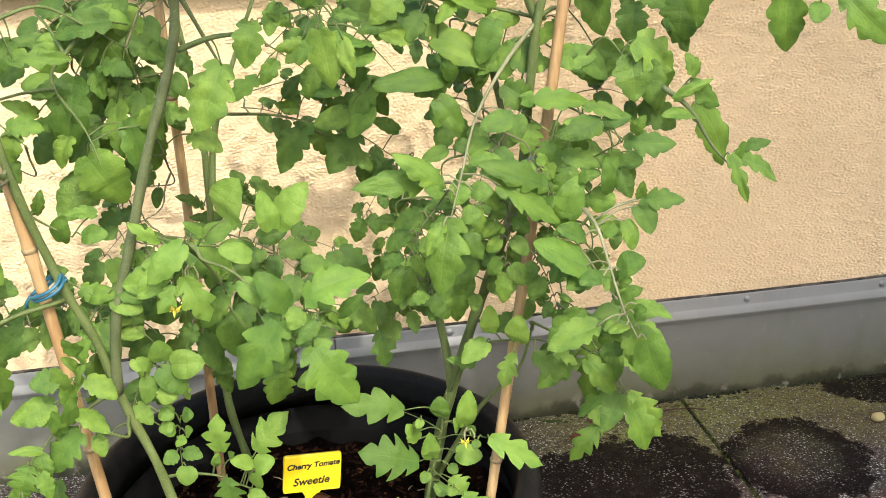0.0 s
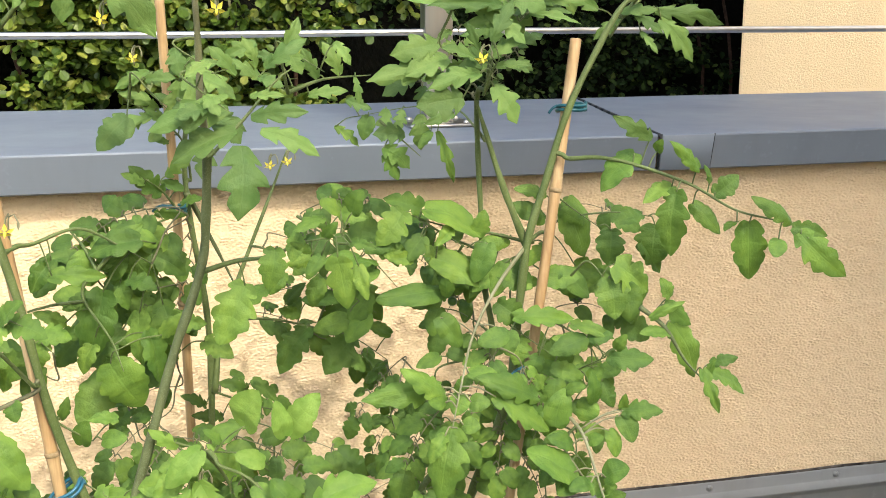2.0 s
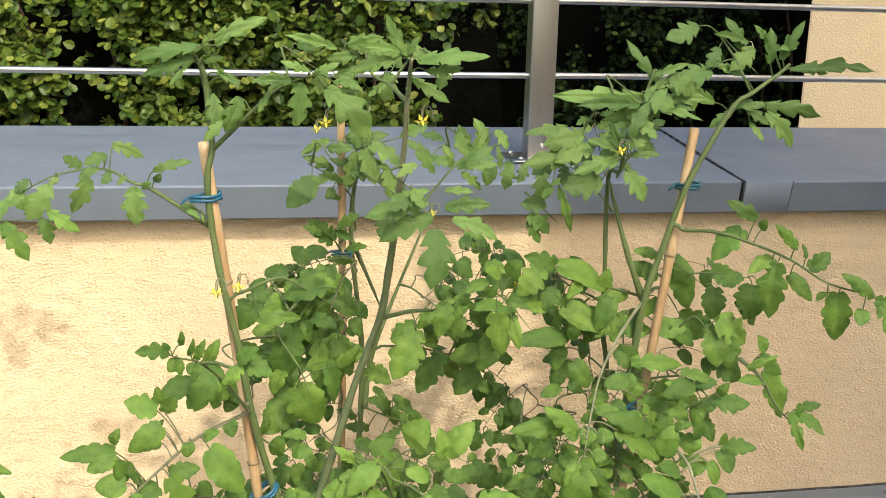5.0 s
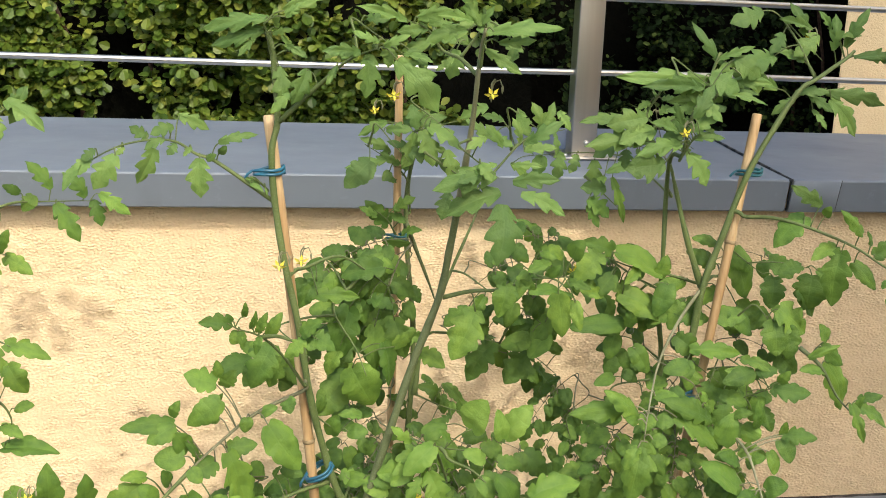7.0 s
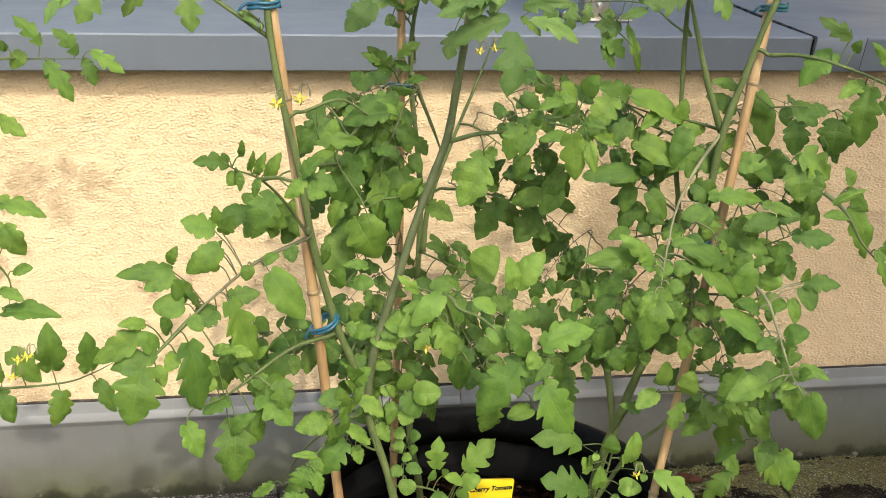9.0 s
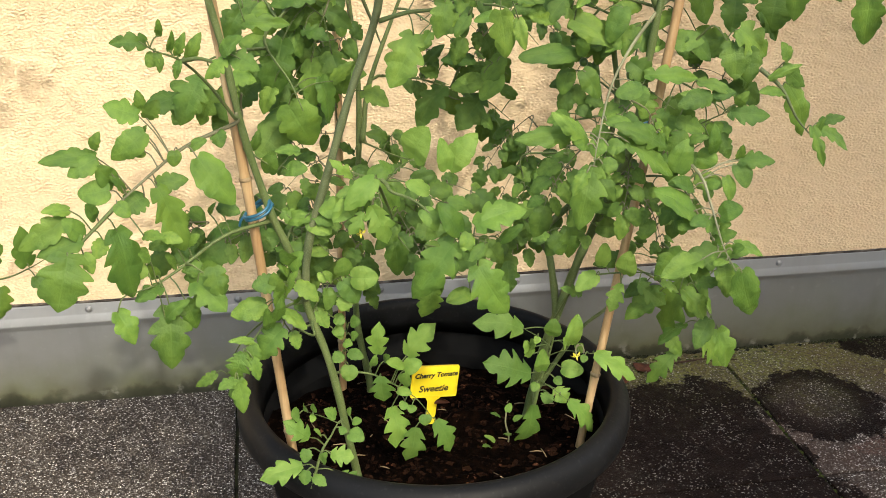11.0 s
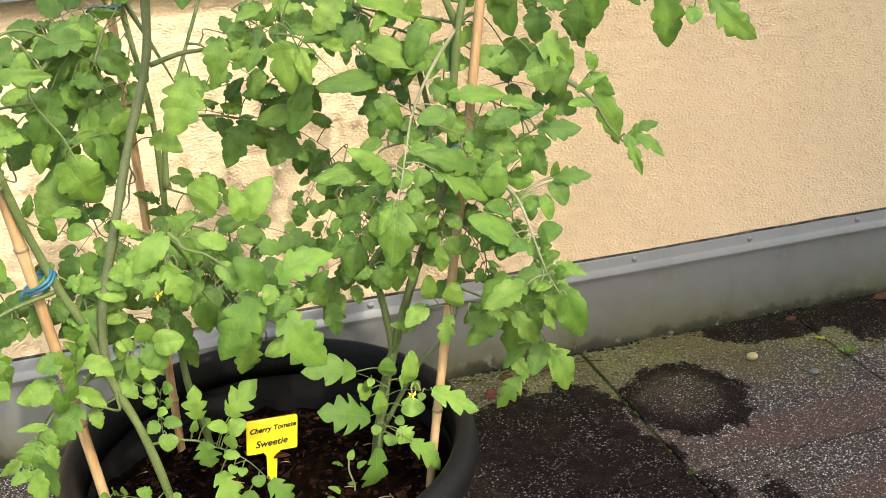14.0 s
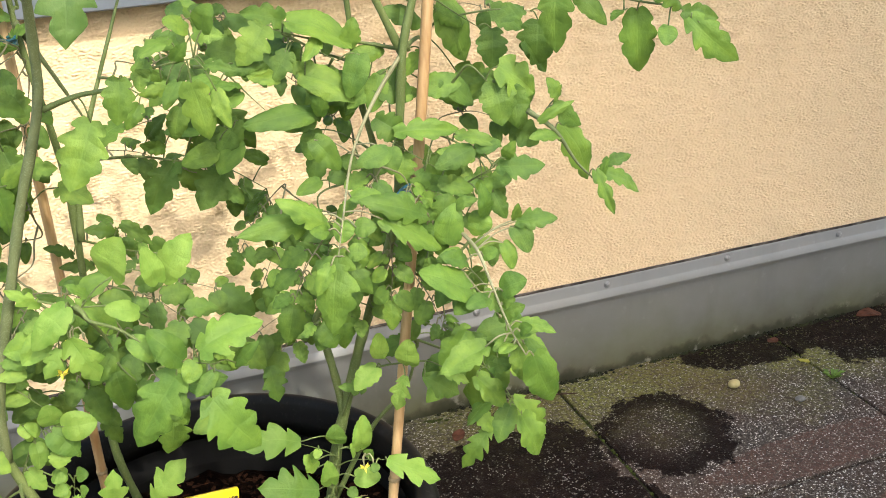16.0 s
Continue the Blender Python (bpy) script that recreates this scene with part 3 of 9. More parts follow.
# ---- the hedge behind the railing ----
def hedge_bank(name, label, x0, x1, y0, clumps, seed, open_at, material, small, large, shade):
    """A leafy hedge: near-black backing that paints the shade inside, and rosettes of rounded leaves that overlap like
    shingles, with deep gaps between.
    """
    rnd = random.Random(seed)
    hedge = thing(name, label, "hedge", ((x0 + x1) / 2, y0, -0.062))
    hx = hedge.location.x
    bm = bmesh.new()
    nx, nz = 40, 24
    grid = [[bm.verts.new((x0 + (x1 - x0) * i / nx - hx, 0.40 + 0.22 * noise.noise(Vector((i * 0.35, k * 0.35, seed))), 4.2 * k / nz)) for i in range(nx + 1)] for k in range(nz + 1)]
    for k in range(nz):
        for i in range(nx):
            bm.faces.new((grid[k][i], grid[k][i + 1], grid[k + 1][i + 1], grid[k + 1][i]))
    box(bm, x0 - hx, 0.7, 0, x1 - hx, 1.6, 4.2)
    part("dark_backing", bm, HEDGE_BACKING, hedge)
    verts, faces = [], []
    shape = [(0, 0.0, 0.0), (0.22, 0.25, 0.03), (0.55, 0.42, 0.04), (0.85, 0.32, 0.0), (1.0, 0.0, -0.06), (0.85, -0.32, 0.0), (0.55, -0.42, 0.04), (0.22, -0.25, 0.03)]
    for n in range(clumps):
        cx, cz = rnd.uniform(x0, x1), rnd.uniform(0.3, 3.6)
        hold = open_at(cx, cz)
        if rnd.random() > hold:
            continue
        bulge = 0.20 * noise.noise(Vector((cx * 1.6, cz * 1.9, seed + 0.3)))
        centre = Vector((cx - hx, 0.06 - bulge + rnd.gauss(0, 0.05), cz))
        lean = Vector((rnd.gauss(0, 0.35), -0.8, rnd.gauss(0.35, 0.3))).normalized()
        reach = rnd.uniform(0.035, 0.085)
        for k in range(rnd.randrange(11, 26)):
            out = (lean + Vector((rnd.gauss(0, 0.55), rnd.gauss(0, 0.25), rnd.gauss(0, 0.55)))).normalized()
            q = centre + out * reach * rnd.uniform(0.35, 1.0)
            s = rnd.uniform(small, large)
            way = (out * 0.5 + Vector((rnd.gauss(0, 0.5), rnd.gauss(-0.1, 0.3), rnd.gauss(-0.35, 0.45)))).normalized()
            nor = out * 0.6 + Vector((rnd.gauss(0, 0.3), -0.25, rnd.gauss(0.7, 0.3)))
            nor = (nor - way * nor.dot(way)).normalized()
            side = way.cross(nor)
            at = len(verts)
            for a, b, c in shape:
                verts.append(q + way * (a * s) + side * (b * s) + nor * ((c + 0.10 * abs(b)) * s))
            faces.append((at, at + 1, at + 2, at + 3, at + 4))
            faces.append((at, at + 4, at + 5, at + 6, at + 7))
    me = bpy.data.meshes.new("foliage")
    me.from_pydata(verts, [], faces)
    me.materials.append(material)
    leaves = new("foliage", me)
    leaves.parent = hedge
    leaves["kind"] = "stuff"
    for n in range(shade):
        bm = bmesh.new()
        x = rnd.uniform(x0, x1) - hx
        line = spline([(x, 0.16, 0), (x + rnd.uniform(-.1, .1), 0.10, 0.9), (x + rnd.uniform(-.3, .3), 0.06, 1.8), (x + rnd.uniform(-.6, .6), 0.02, 2.8)], 5)
        tube(bm, line, [0.012 - 0.009 * i / len(line) for i in range(len(line))], 6)
        part("branch", bm, TWIG, hedge)


hedge_bank("hedge", "leafy green hedge with rounded leaves behind the railing", -3.4, 0.62, 2.45, 9500, 3, lambda x, z: max(0.0, min(1.0, 0.78 + 1.8 * noise.noise(Vector((x * 1.9, z * 2.2, 0.4))) - 1.5 * max(0.0, x + 0.40))), HEDGE, 0.026, 0.052, 6)
hedge_bank("hedge", "ivy-grown hedge behind the railing, its shade put into dark leaf colour", -0.55, 3.4, 3.0, 4800, 5, lambda x, z: max(0.0, min(1.0, 0.50 + 1.8 * noise.noise(Vector((x * 2.1, z * 2.4, 3.4))))), HEDGE_SHADED, 0.020, 0.040, 4)

# ---- the pot and its soil ----
POT_AT = Vector((-0.261, -0.607, 0.0))
RIM = 0.345
pot = thing("plant_pot", "large round black plastic plant pot with a rolled rim", "pot", POT_AT)
bm = bmesh.new()
lathe(bm, [(0.0001, 0.012), (0.150, 0.012), (0.168, 0.0), (0.176, 0.004), (0.186, 0.03), (0.222, 0.20), (0.236, RIM - 0.062), (0.240, RIM - 0.052), (0.2405, RIM - 0.045),
           (0.236, RIM - 0.040), (0.2290, RIM - 0.112), (0.2265, RIM - 0.122), (0.219, RIM - 0.128), (0.205, 0.16), (0.17, 0.03), (0.0001, 0.028)], 96)
part("body", bm, POT_BODY, pot)
bm = bmesh.new()
lathe(bm, [(0.2355, RIM - 0.046), (0.246, RIM - 0.046), (0.258, RIM - 0.044), (0.2630, RIM - 0.038), (0.2645, RIM - 0.028), (0.2625, RIM - 0.016), (0.257, RIM - 0.006), (0.250, RIM - 0.001),
           (0.243, RIM), (0.2375, RIM - 0.003), (0.2345, RIM - 0.010), (0.2325, RIM - 0.030), (0.2315, RIM - 0.052), (0.2355, RIM - 0.046)], 128)
part("rim", bm, POT, pot, "broad rolled black rim")

SOIL_Z = 0.268


def soil_lie(q):
    """The soil is banked a little at the edge and sunk towards the parapet."""
    back = max(0.0, min(1.0, (q.y + 0.02) / 0.22))
    return 0.010 * (q.length / 0.22) ** 4 * (1 - back) - 0.030 * back * back * (3 - 2 * back)


bm = bmesh.new()
rings = []
for i in range(30):
    r = 0.2280 * i / 29 + 0.0004
    ring = []
    for k in range(84):
        a = 2 * math.pi * k / 84
        q = Vector((r * math.cos(a), r * math.sin(a), 0))
        z = 0.016 * noise.noise(q * 9) + 0.009 * noise.noise(q * 34 + Vector((4, 0, 0))) + 0.005 * noise.noise(q * 90) + soil_lie(q)
        ring.append(bm.verts.new((q.x, q.y, z)))
    rings.append(ring)
for a, b in zip(rings, rings[1:]):
    for k in range(84):
        bm.faces.new((a[k], a[(k + 1) % 84], b[(k + 1) % 84], b[k]))
bm.faces.new(rings[0])
soil = part("potting_soil", bm, SOIL)
soil.location = POT_AT + Vector((0, 0, SOIL_Z))
tagged(soil, "dark brown potting soil with bark chips in the pot", "soil", kind="stuff")


def soil_height(x, y):
    q = Vector((x, y, 0))
    return SOIL_Z + 0.016 * noise.noise(q * 9) + 0.009 * noise.noise(q * 34 + Vector((4, 0, 0))) + 0.005 * noise.noise(q * 90) + soil_lie(q)


rnd = random.Random(21)
verts, faces = [], []
for n in range(1500):
    a, r = rnd.uniform(0, 6.283), 0.212 * math.sqrt(rnd.random())
    x, y = r * math.cos(a), r * math.sin(a)
    s = 0.0008 + 0.0036 * rnd.random() ** 2.6
    m = pose(POT_AT.x + x, POT_AT.y + y, soil_height(x, y) + s * 0.3, rnd.uniform(-25, 25), rnd.uniform(-25, 25), rnd.uniform(0, 360))
    ax, ay, az = s * rnd.uniform(0.8, 1.6), s * rnd.uniform(0.5, 1.0), s * rnd.uniform(0.15, 0.4)
    at = len(verts)
    for dx, dy, dz in ((-1, -0.8, -1), (1, -0.6, -1), (0.8, 1, -1), (-0.9, 0.7, -1), (-0.6, -0.7, 1), (0.8, -0.4, 0.8), (0.5, 0.8, 1), (-0.7, 0.5, 0.7)):
        verts.append(m @ Vector((dx * ax, dy * ay, dz * az)))
    faces += [tuple(at + i for i in f) for f in ((0, 3, 2, 1), (4, 5, 6, 7), (0, 1, 5, 4), (1, 2, 6, 5), (2, 3, 7, 6), (3, 0, 4, 7))]
me = bpy.data.meshes.new("bark_chips")
me.from_pydata(verts, [], faces)
me.materials.append(BARK)
tagged(new("bark_chips", me), "small reddish bark chips strewn on the potting soil", "bark chips", kind="stuff")
bm = bmesh.new()
for n in range(38):
    a, r = rnd.uniform(0, 6.283), 0.205 * math.sqrt(rnd.random())
    x, y = r * math.cos(a), r * math.sin(a)
    b, l = rnd.uniform(0, 6.283), rnd.uniform(0.006, 0.022)
    x2, y2 = x + l * math.cos(b), y + l * math.sin(b)
    q0 = POT_AT + Vector((x, y, soil_height(x, y) + 0.002))
    q1 = POT_AT + Vector((x2, y2, soil_height(x2, y2) + 0.003))
    tube(bm, [q0, (q0 + q1) / 2 + Vector((0, 0, 0.001)), q1], [0.0006, 0.0008, 0.0005], 4)
tagged(part("straw_fibres", bm, STRAW), "pale straw fibres lying on the potting soil", "fibres", kind="stuff")


# ---- bamboo sticks and ties ----
def bamboo_stick(foot, top, r0, r1, nodes, label):
    foot, top = Vector(foot), Vector(top)
    stick = thing("bamboo_stick", label, "bamboo stick", foot, "bamboo sticks in the pot")
    way = top - foot
    steps = 60
    line, radii = [], []
    for i in range(steps + 1):
        f = i / steps
        line.append(way * f + Vector((0.0025 * math.sin(f * 5 + r0 * 900), 0.002 * math.sin(f * 4), 0)))
        near = min(abs(f - k) * way.length for k in nodes)
        radii.append((r0 + (r1 - r0) * f) * (1 + 0.16 * math.exp(-(near / 0.006) ** 2)))
    bm = bmesh.new()
    tube(bm, line, radii, 14)
    part("cane", bm, BAMBOO, stick)
    for k in nodes:
        bm = bmesh.new()
        q = way * k + Vector((0.0025 * math.sin(k * 5 + r0 * 900), 0.002 * math.sin(k * 4), 0))
        n = way.normalized()
        r = (r0 + (r1 - r0) * k) * 1.2
        tube(bm, [q - n * 0.003, q, q + n * 0.002], [r * 0.97, r * 1.06, r * 0.96], 14)
        part("node_ring", bm, STRAW, stick)
    bm = bmesh.new()
    tube(bm, [line[-1] - way.normalized() * 0.001, line[-1] + way.normalized() * 0.0006], [r1 * 0.9, r1 * 0.86], 14)
    part("cut_end", bm, BAMBOO_CUT, stick)
    return stick


bamboo_stick((-0.449, -0.700, 0.262), (-0.536, -0.684, 1.045), 0.0056, 0.0062, (0.10, 0.25, 0.52, 0.80), "tan bamboo stick leaning in the pot beside a tall stem")
bamboo_stick((-0.371, -0.4480, 0.222), (-0.372, -0.487, 1.105), 0.0056, 0.0052, (0.12, 0.36, 0.60, 0.84), "straight tan bamboo stick at the back of the pot")
bamboo_stick((-0.076, -0.690, 0.262), (0.057, -0.620, 1.053), 0.0054, 0.0060, (0.14, 0.33, 0.57, 0.80), "tan bamboo stick with a sawn top, leaning outwards in the pot")


def plant_tie(place, rx, ry, turn, material, label):
    """A plastic ring round stick and stem, with its short twisted tail."""
    tie = thing("plant_tie", label, "plant tie", place, "plant ties")
    bm = bmesh.new()
    turns = 2
    line = []
    for i in range(40 * turns + 1):
        a = 2 * math.pi * i / 40
        line.append(Vector((rx * math.cos(a), ry * math.sin(a), 0.0045 * (i / 40 - turns / 2) + 0.0015 * math.sin(2 * a))))
    tube(bm, line, [0.0018] * len(line), 7)
    bmesh.ops.rotate(bm, verts=bm.verts, cent=(0, 0, 0), matrix=Euler([radians(t) for t in turn]).to_matrix())
    part("ring", bm, material, tie)
    bm = bmesh.new()
    line = spline([(-rx, 0, 0.003), (-rx - 0.006, -0.003, 0.001), (-rx - 0.010, -0.002, -0.004)], 5)
    tube(bm, line, [0.0016] * len(line), 6)
    bmesh.ops.rotate(bm, verts=bm.verts, cent=(0, 0, 0), matrix=Euler([radians(t) for t in turn]).to_matrix())
    part("tail", bm, material, tie)


plant_tie((-0.537, -0.688, 0.985), 0.0165, 0.0115, (6, -7, 5), TIE, "blue plastic tie round stem and bamboo stick")
plant_tie((-0.480, -0.700, 0.634), 0.0170, 0.0140, (12, -30, 0), TIE, "blue plastic tie slung round stem and bamboo stick")
plant_tie((0.050, -0.628, 0.982), 0.0160, 0.0115, (5, -3, 0), TIE_DARK, "dark blue plastic tie round stem and bamboo stick")
plant_tie((-0.372, -0.490, 0.868), 0.0130, 0.0110, (3, 4, 0), TIE_DARK, "dark teal plastic tie round stem and bamboo stick")
plant_tie((-0.005, -0.660, 0.700), 0.0150, 0.0130, (4, -6, 0), TIE, "blue plastic tie among the leaves")

# ---- the plant label ----
label_at = Vector((-0.266, -0.597, 0.258))
sign = thing("plant_label", "yellow plastic plant label with handwriting stuck in the soil", "plant label", label_at)
bm = bmesh.new()
box(bm, -0.0335, -0.0009, 0.0485, 0.0335, 0.0009, 0.0955, 0.003, 2)
part("plate", bm, YELLOW, sign)
bm = bmesh.new()
outline = [(-0.012, 0.0495), (-0.007, 0.041), (-0.0058, 0.0), (0, -0.022), (0.0058, 0.0), (0.007, 0.041), (0.012, 0.0495)]
front = [bm.verts.new((x, -0.0008, z)) for x, z in outline]
back = [bm.verts.new((x, 0.0008, z)) for x, z in outline]
bm.faces.new(front)
bm.faces.new(back[::-1])
for k in range(len(outline)):
    bm.faces.new((front[k], back[k], back[(k + 1) % len(outline)], front[(k + 1) % len(outline)]))
bmesh.ops.recalc_face_normals(bm, faces=bm.faces)
part("stake", bm, YELLOW, sign, smooth=False)


def lettering(text, x, z, size, slope):
    cu = bpy.data.curves.new("lettering", "FONT")
    cu.body, cu.size, cu.align_x, cu.extrude, cu.shear, cu.offset = text, size, "CENTER", 0.0002, 0.25, 0.0003
    cu.materials.append(INK)
    ob = new("lettering", cu)
    ob.parent = sign
    ob.matrix_local = pose(x, -0.00115, z, 90, 0, 0) @ pose(0, 0, 0, 0, 0, slope)
    ob["label"] = "handwritten black lettering"


lettering("Cherry Tomate", 0.001, 0.0788, 0.0097, 3)
lettering("Sweetie", -0.001, 0.0572, 0.0134, 2)
sign.rotation_euler = (radians(-3), radians(7), radians(8))


# ---- tomato plants ----
def grow(name, bm, material, plant, under=None, label=""):
    """A plant's part, built in place and hung under the plant (or one of its parts)."""
    bmesh.ops.translate(bm, verts=bm.verts, vec=-plant.location)
    return part(name, bm, material, under or plant, label)


def leaflet_mesh(kind, seed):
    """One leaflet of length 1 along +y and width about 1, face up: rounded lobes parted by narrow cuts, ribs that run out into them."""
    rnd = random.Random(seed)
    nu, nv = 36, 4
    lobes = {"round": 3, "toothed": 4, "lobed": rnd.choice((3, 4, 4)), "cut": 3, "eared": 4, "fern": 4}[kind]
    crowd = {"round": 0.92, "toothed": 0.86, "lobed": 0.80, "cut": 0.74, "eared": 0.74, "fern": 0.72}[kind]
    full = {"round": 0.56, "toothed": 0.66, "lobed": 0.70, "cut": 0.76, "eared": 0.72, "fern": 0.78}[kind]
    blunt = {"round": 0.5, "toothed": 0.55, "lobed": 0.62, "cut": 0.78, "eared": 0.74, "fern": 0.80}[kind]
    early = {"round": 0.72, "toothed": 0.66, "lobed": 0.62, "cut": 0.64, "eared": 0.60, "fern": 0.66}[kind] + rnd.uniform(-0.04, 0.04)
    reach = {"round": 0.4, "toothed": 0.5, "lobed": rnd.choice((0.28, 0.36, 0.46, 0.75)), "cut": 0.75, "eared": 0.46, "fern": 0.85}[kind]
    heart = {"round": 0.30, "toothed": 0.35, "lobed": 0.45, "cut": 0.25, "eared": 0.40, "fern": 0.30}[kind]
    sweep = {"round": 0.05, "toothed": 0.18, "lobed": 0.26, "cut": 0.55, "eared": 0.34, "fern": 0.60}[kind]
    edge = []
    for s in (-1, 1):
        deep = {"round": (0.03, 0.02), "toothed": (rnd.choice((0.20, 0.34, 0.50)), rnd.uniform(0.10, 0.17)), "lobed": (rnd.choice((0.40, 0.55, 0.68, 0.80)), rnd.uniform(0.12, 0.22)), "cut": (rnd.uniform(0.62, 0.82), rnd.uniform(0.12, 0.22)), "eared": (rnd.uniform(0.60, 0.84), rnd.uniform(0.12, 0.20)), "fern": (rnd.uniform(0.55, 0.75), 0.30)}[kind]
        shift, wide = rnd.uniform(-0.16, 0.16), rnd.uniform(0.88, 1.08)
        row = []
        for i in range(nu + 1):
            t = i / nu
            w = 0.5 * wide * math.sin(math.pi * min(1.0, 0.012 + 0.988 * t) ** early) ** full
            c = abs(math.sin(math.pi * (lobes * t ** crowd + shift * t * (1 - t) * 4)))
            d = deep[1] + (deep[0] - deep[1]) * math.exp(-((t / reach) ** 2))
            w *= 1 - d * (1 - c ** blunt) * min(1.0, 9 * t)
            w *= 1 + 0.018 * math.sin(t * 61 + seed + s)
            row.append((max(0.003, w), t + sweep * w * (1 - t) * (0.55 + 0.45 * c) - heart * w * math.exp(-t / 0.10)))
        edge.append(row)
    fold, droop, roll = rnd.uniform(-0.04, 0.20), rnd.uniform(0.04, 0.26), rnd.uniform(-0.12, 0.12)
    sway, curl, twist = rnd.uniform(-0.07, 0.07), rnd.uniform(0.02, 0.14), rnd.uniform(-0.22, 0.22)
    bm = bmesh.new()
    uvs = bm.loops.layers.uv.new("UVMap")
    grid, flat = [], {}
    for i in range(nu + 1):
        t = i / nu
        row = []
        for k in range(-nv, nv + 1):
            f = k / nv
            w, out = edge[0 if k < 0 else 1][i]
            x, y = f * w, t + abs(f) * (out - t)
            swell = math.cos(2 * math.pi * lobes * t ** crowd) * 0.5 + 0.5
            z = fold * abs(x) - droop * y * y + (roll + twist * (y - 0.4)) * x + 0.06 * math.sin(3.1 * y)
            z += 0.014 * swell * min(1, abs(f) * 2.0) * (1 - 0.5 * t) - curl * abs(f) ** 3 * w
            z += 0.05 * noise.noise(Vector((x * 3, y * 3, seed * 1.7))) + 0.03 * abs(f) * noise.noise(Vector((x * 9, y * 9, seed * 0.7)))
            v = bm.verts.new((x + sway * math.sin(math.pi * t), y, z))
            flat[v] = (lobes * t ** crowd, 0.5 + 0.5 * f)
            row.append(v)
        grid.append(row)
    for a, b in zip(grid, grid[1:]):
        for k in range(2 * nv):
            face = bm.faces.new((a[k], a[k + 1], b[k + 1], b[k]))
            for loop in face.loops:
                loop[uvs].uv = flat[loop.vert]
    me = bpy.data.meshes.new("leaflet")
    bm.to_mesh(me)
    bm.free()
    me.polygons.foreach_set("use_smooth", [True] * len(me.polygons))
    return me


def leaflet_set(material, lobed):
    out = {}
    for kind, n in (("lobed", 10), ("toothed", 8), ("round", 7), ("cut", 9), ("eared", 8), ("fern", 5)):
        out[kind] = []
        for k in range(n):
            me = leaflet_mesh(lobed if kind == "lobed" else kind, 11 * k + {"lobed": 1, "toothed": 200, "round": 400, "cut": 600, "eared": 800, "fern": 900}[kind])
            me.materials.append(material)
            out[kind].append(me)
    return out


SETS = {"old": leaflet_set(LEAF, "lobed"), "young": leaflet_set(LEAF_YOUNG, "cut"), "shaded": leaflet_set(LEAF_SHADED, "eared"), "top": leaflet_set(LEAF_TOP, "cut")}
TOWARDS = Vector((-0.35, -1.75, 1.06))
pick = random.Random(77)


def leaflet(plant, parent, base, tip, width, kind, age):
    """Set one leaflet from base to tip, its face turned up and out."""
    base, tip = Vector(base), Vector(tip)
    age = "top" if base.z > 0.95 else age
    if base.z > 1.0:
        kind, width = {"toothed": "cut", "lobed": "fern", "eared": "fern"}.get(kind, kind), 0.9 * width
    way = tip - base
    length = way.length
    y = way / length
    out = (TOWARDS - base).normalized()
    face = out * pick.uniform(0.85, 1.1) + Vector((0.05, 0, 0.45)) + Vector((pick.gauss(0, 0.26), pick.gauss(0, 0.14), pick.gauss(0, 0.20)))
    z = (face - y * face.dot(y)).normalized()
    x = y.cross(z)
    ob = new("leaflet", pick.choice(SETS[age][kind]))
    ob.parent = parent
    turn = Matrix((x, y, z)).transposed().to_4x4()
    ob.matrix_basis = Matrix.Translation(base - plant.location) @ turn @ Matrix.Diagonal((width, length, length, 1.0))
    return ob


STEM_LINES = {}
STYLE = {"*": "lobed", "^": "cut", "o": "round", "-": "toothed", "b": "eared", "#": "fern"}


def leaf(plant, stalk, r, leaflets, age="old", material=STEM):
    """A compound leaf: its stalk, then leaflets as (base, tip, width, style), each on a short stalklet."""
    line = spline(rooted(plant, stalk), 6)
    STEM_LINES.setdefault(plant.name, []).extend(line)
    bm = bmesh.new()
    n = len(line)
    tube(bm, line, [r * (1 - 0.80 * i / (n - 1)) for i in range(n)], 7)
    for x0, y0, z0, x1, y1, z1, w, style in leaflets:
        base, tip = Vector((x0, y0, z0)), Vector((x1, y1, z1))
        near = min(line, key=lambda q: (q - base).length)
        if 0.003 < (near - base).length < 0.055:
            mid = (near + base) / 2 + Vector((0, 0, 0.004))
            tube(bm, spline([near, mid, base + (tip - base) * 0.03], 3), [0.0008] * 7, 5)
    ob = grow("leaf", bm, material, plant)
    for x0, y0, z0, x1, y1, z1, w, style in leaflets:
        leaflet(plant, ob, (x0, y0, z0), (x1, y1, z1), w, STYLE[style], age)
    return ob


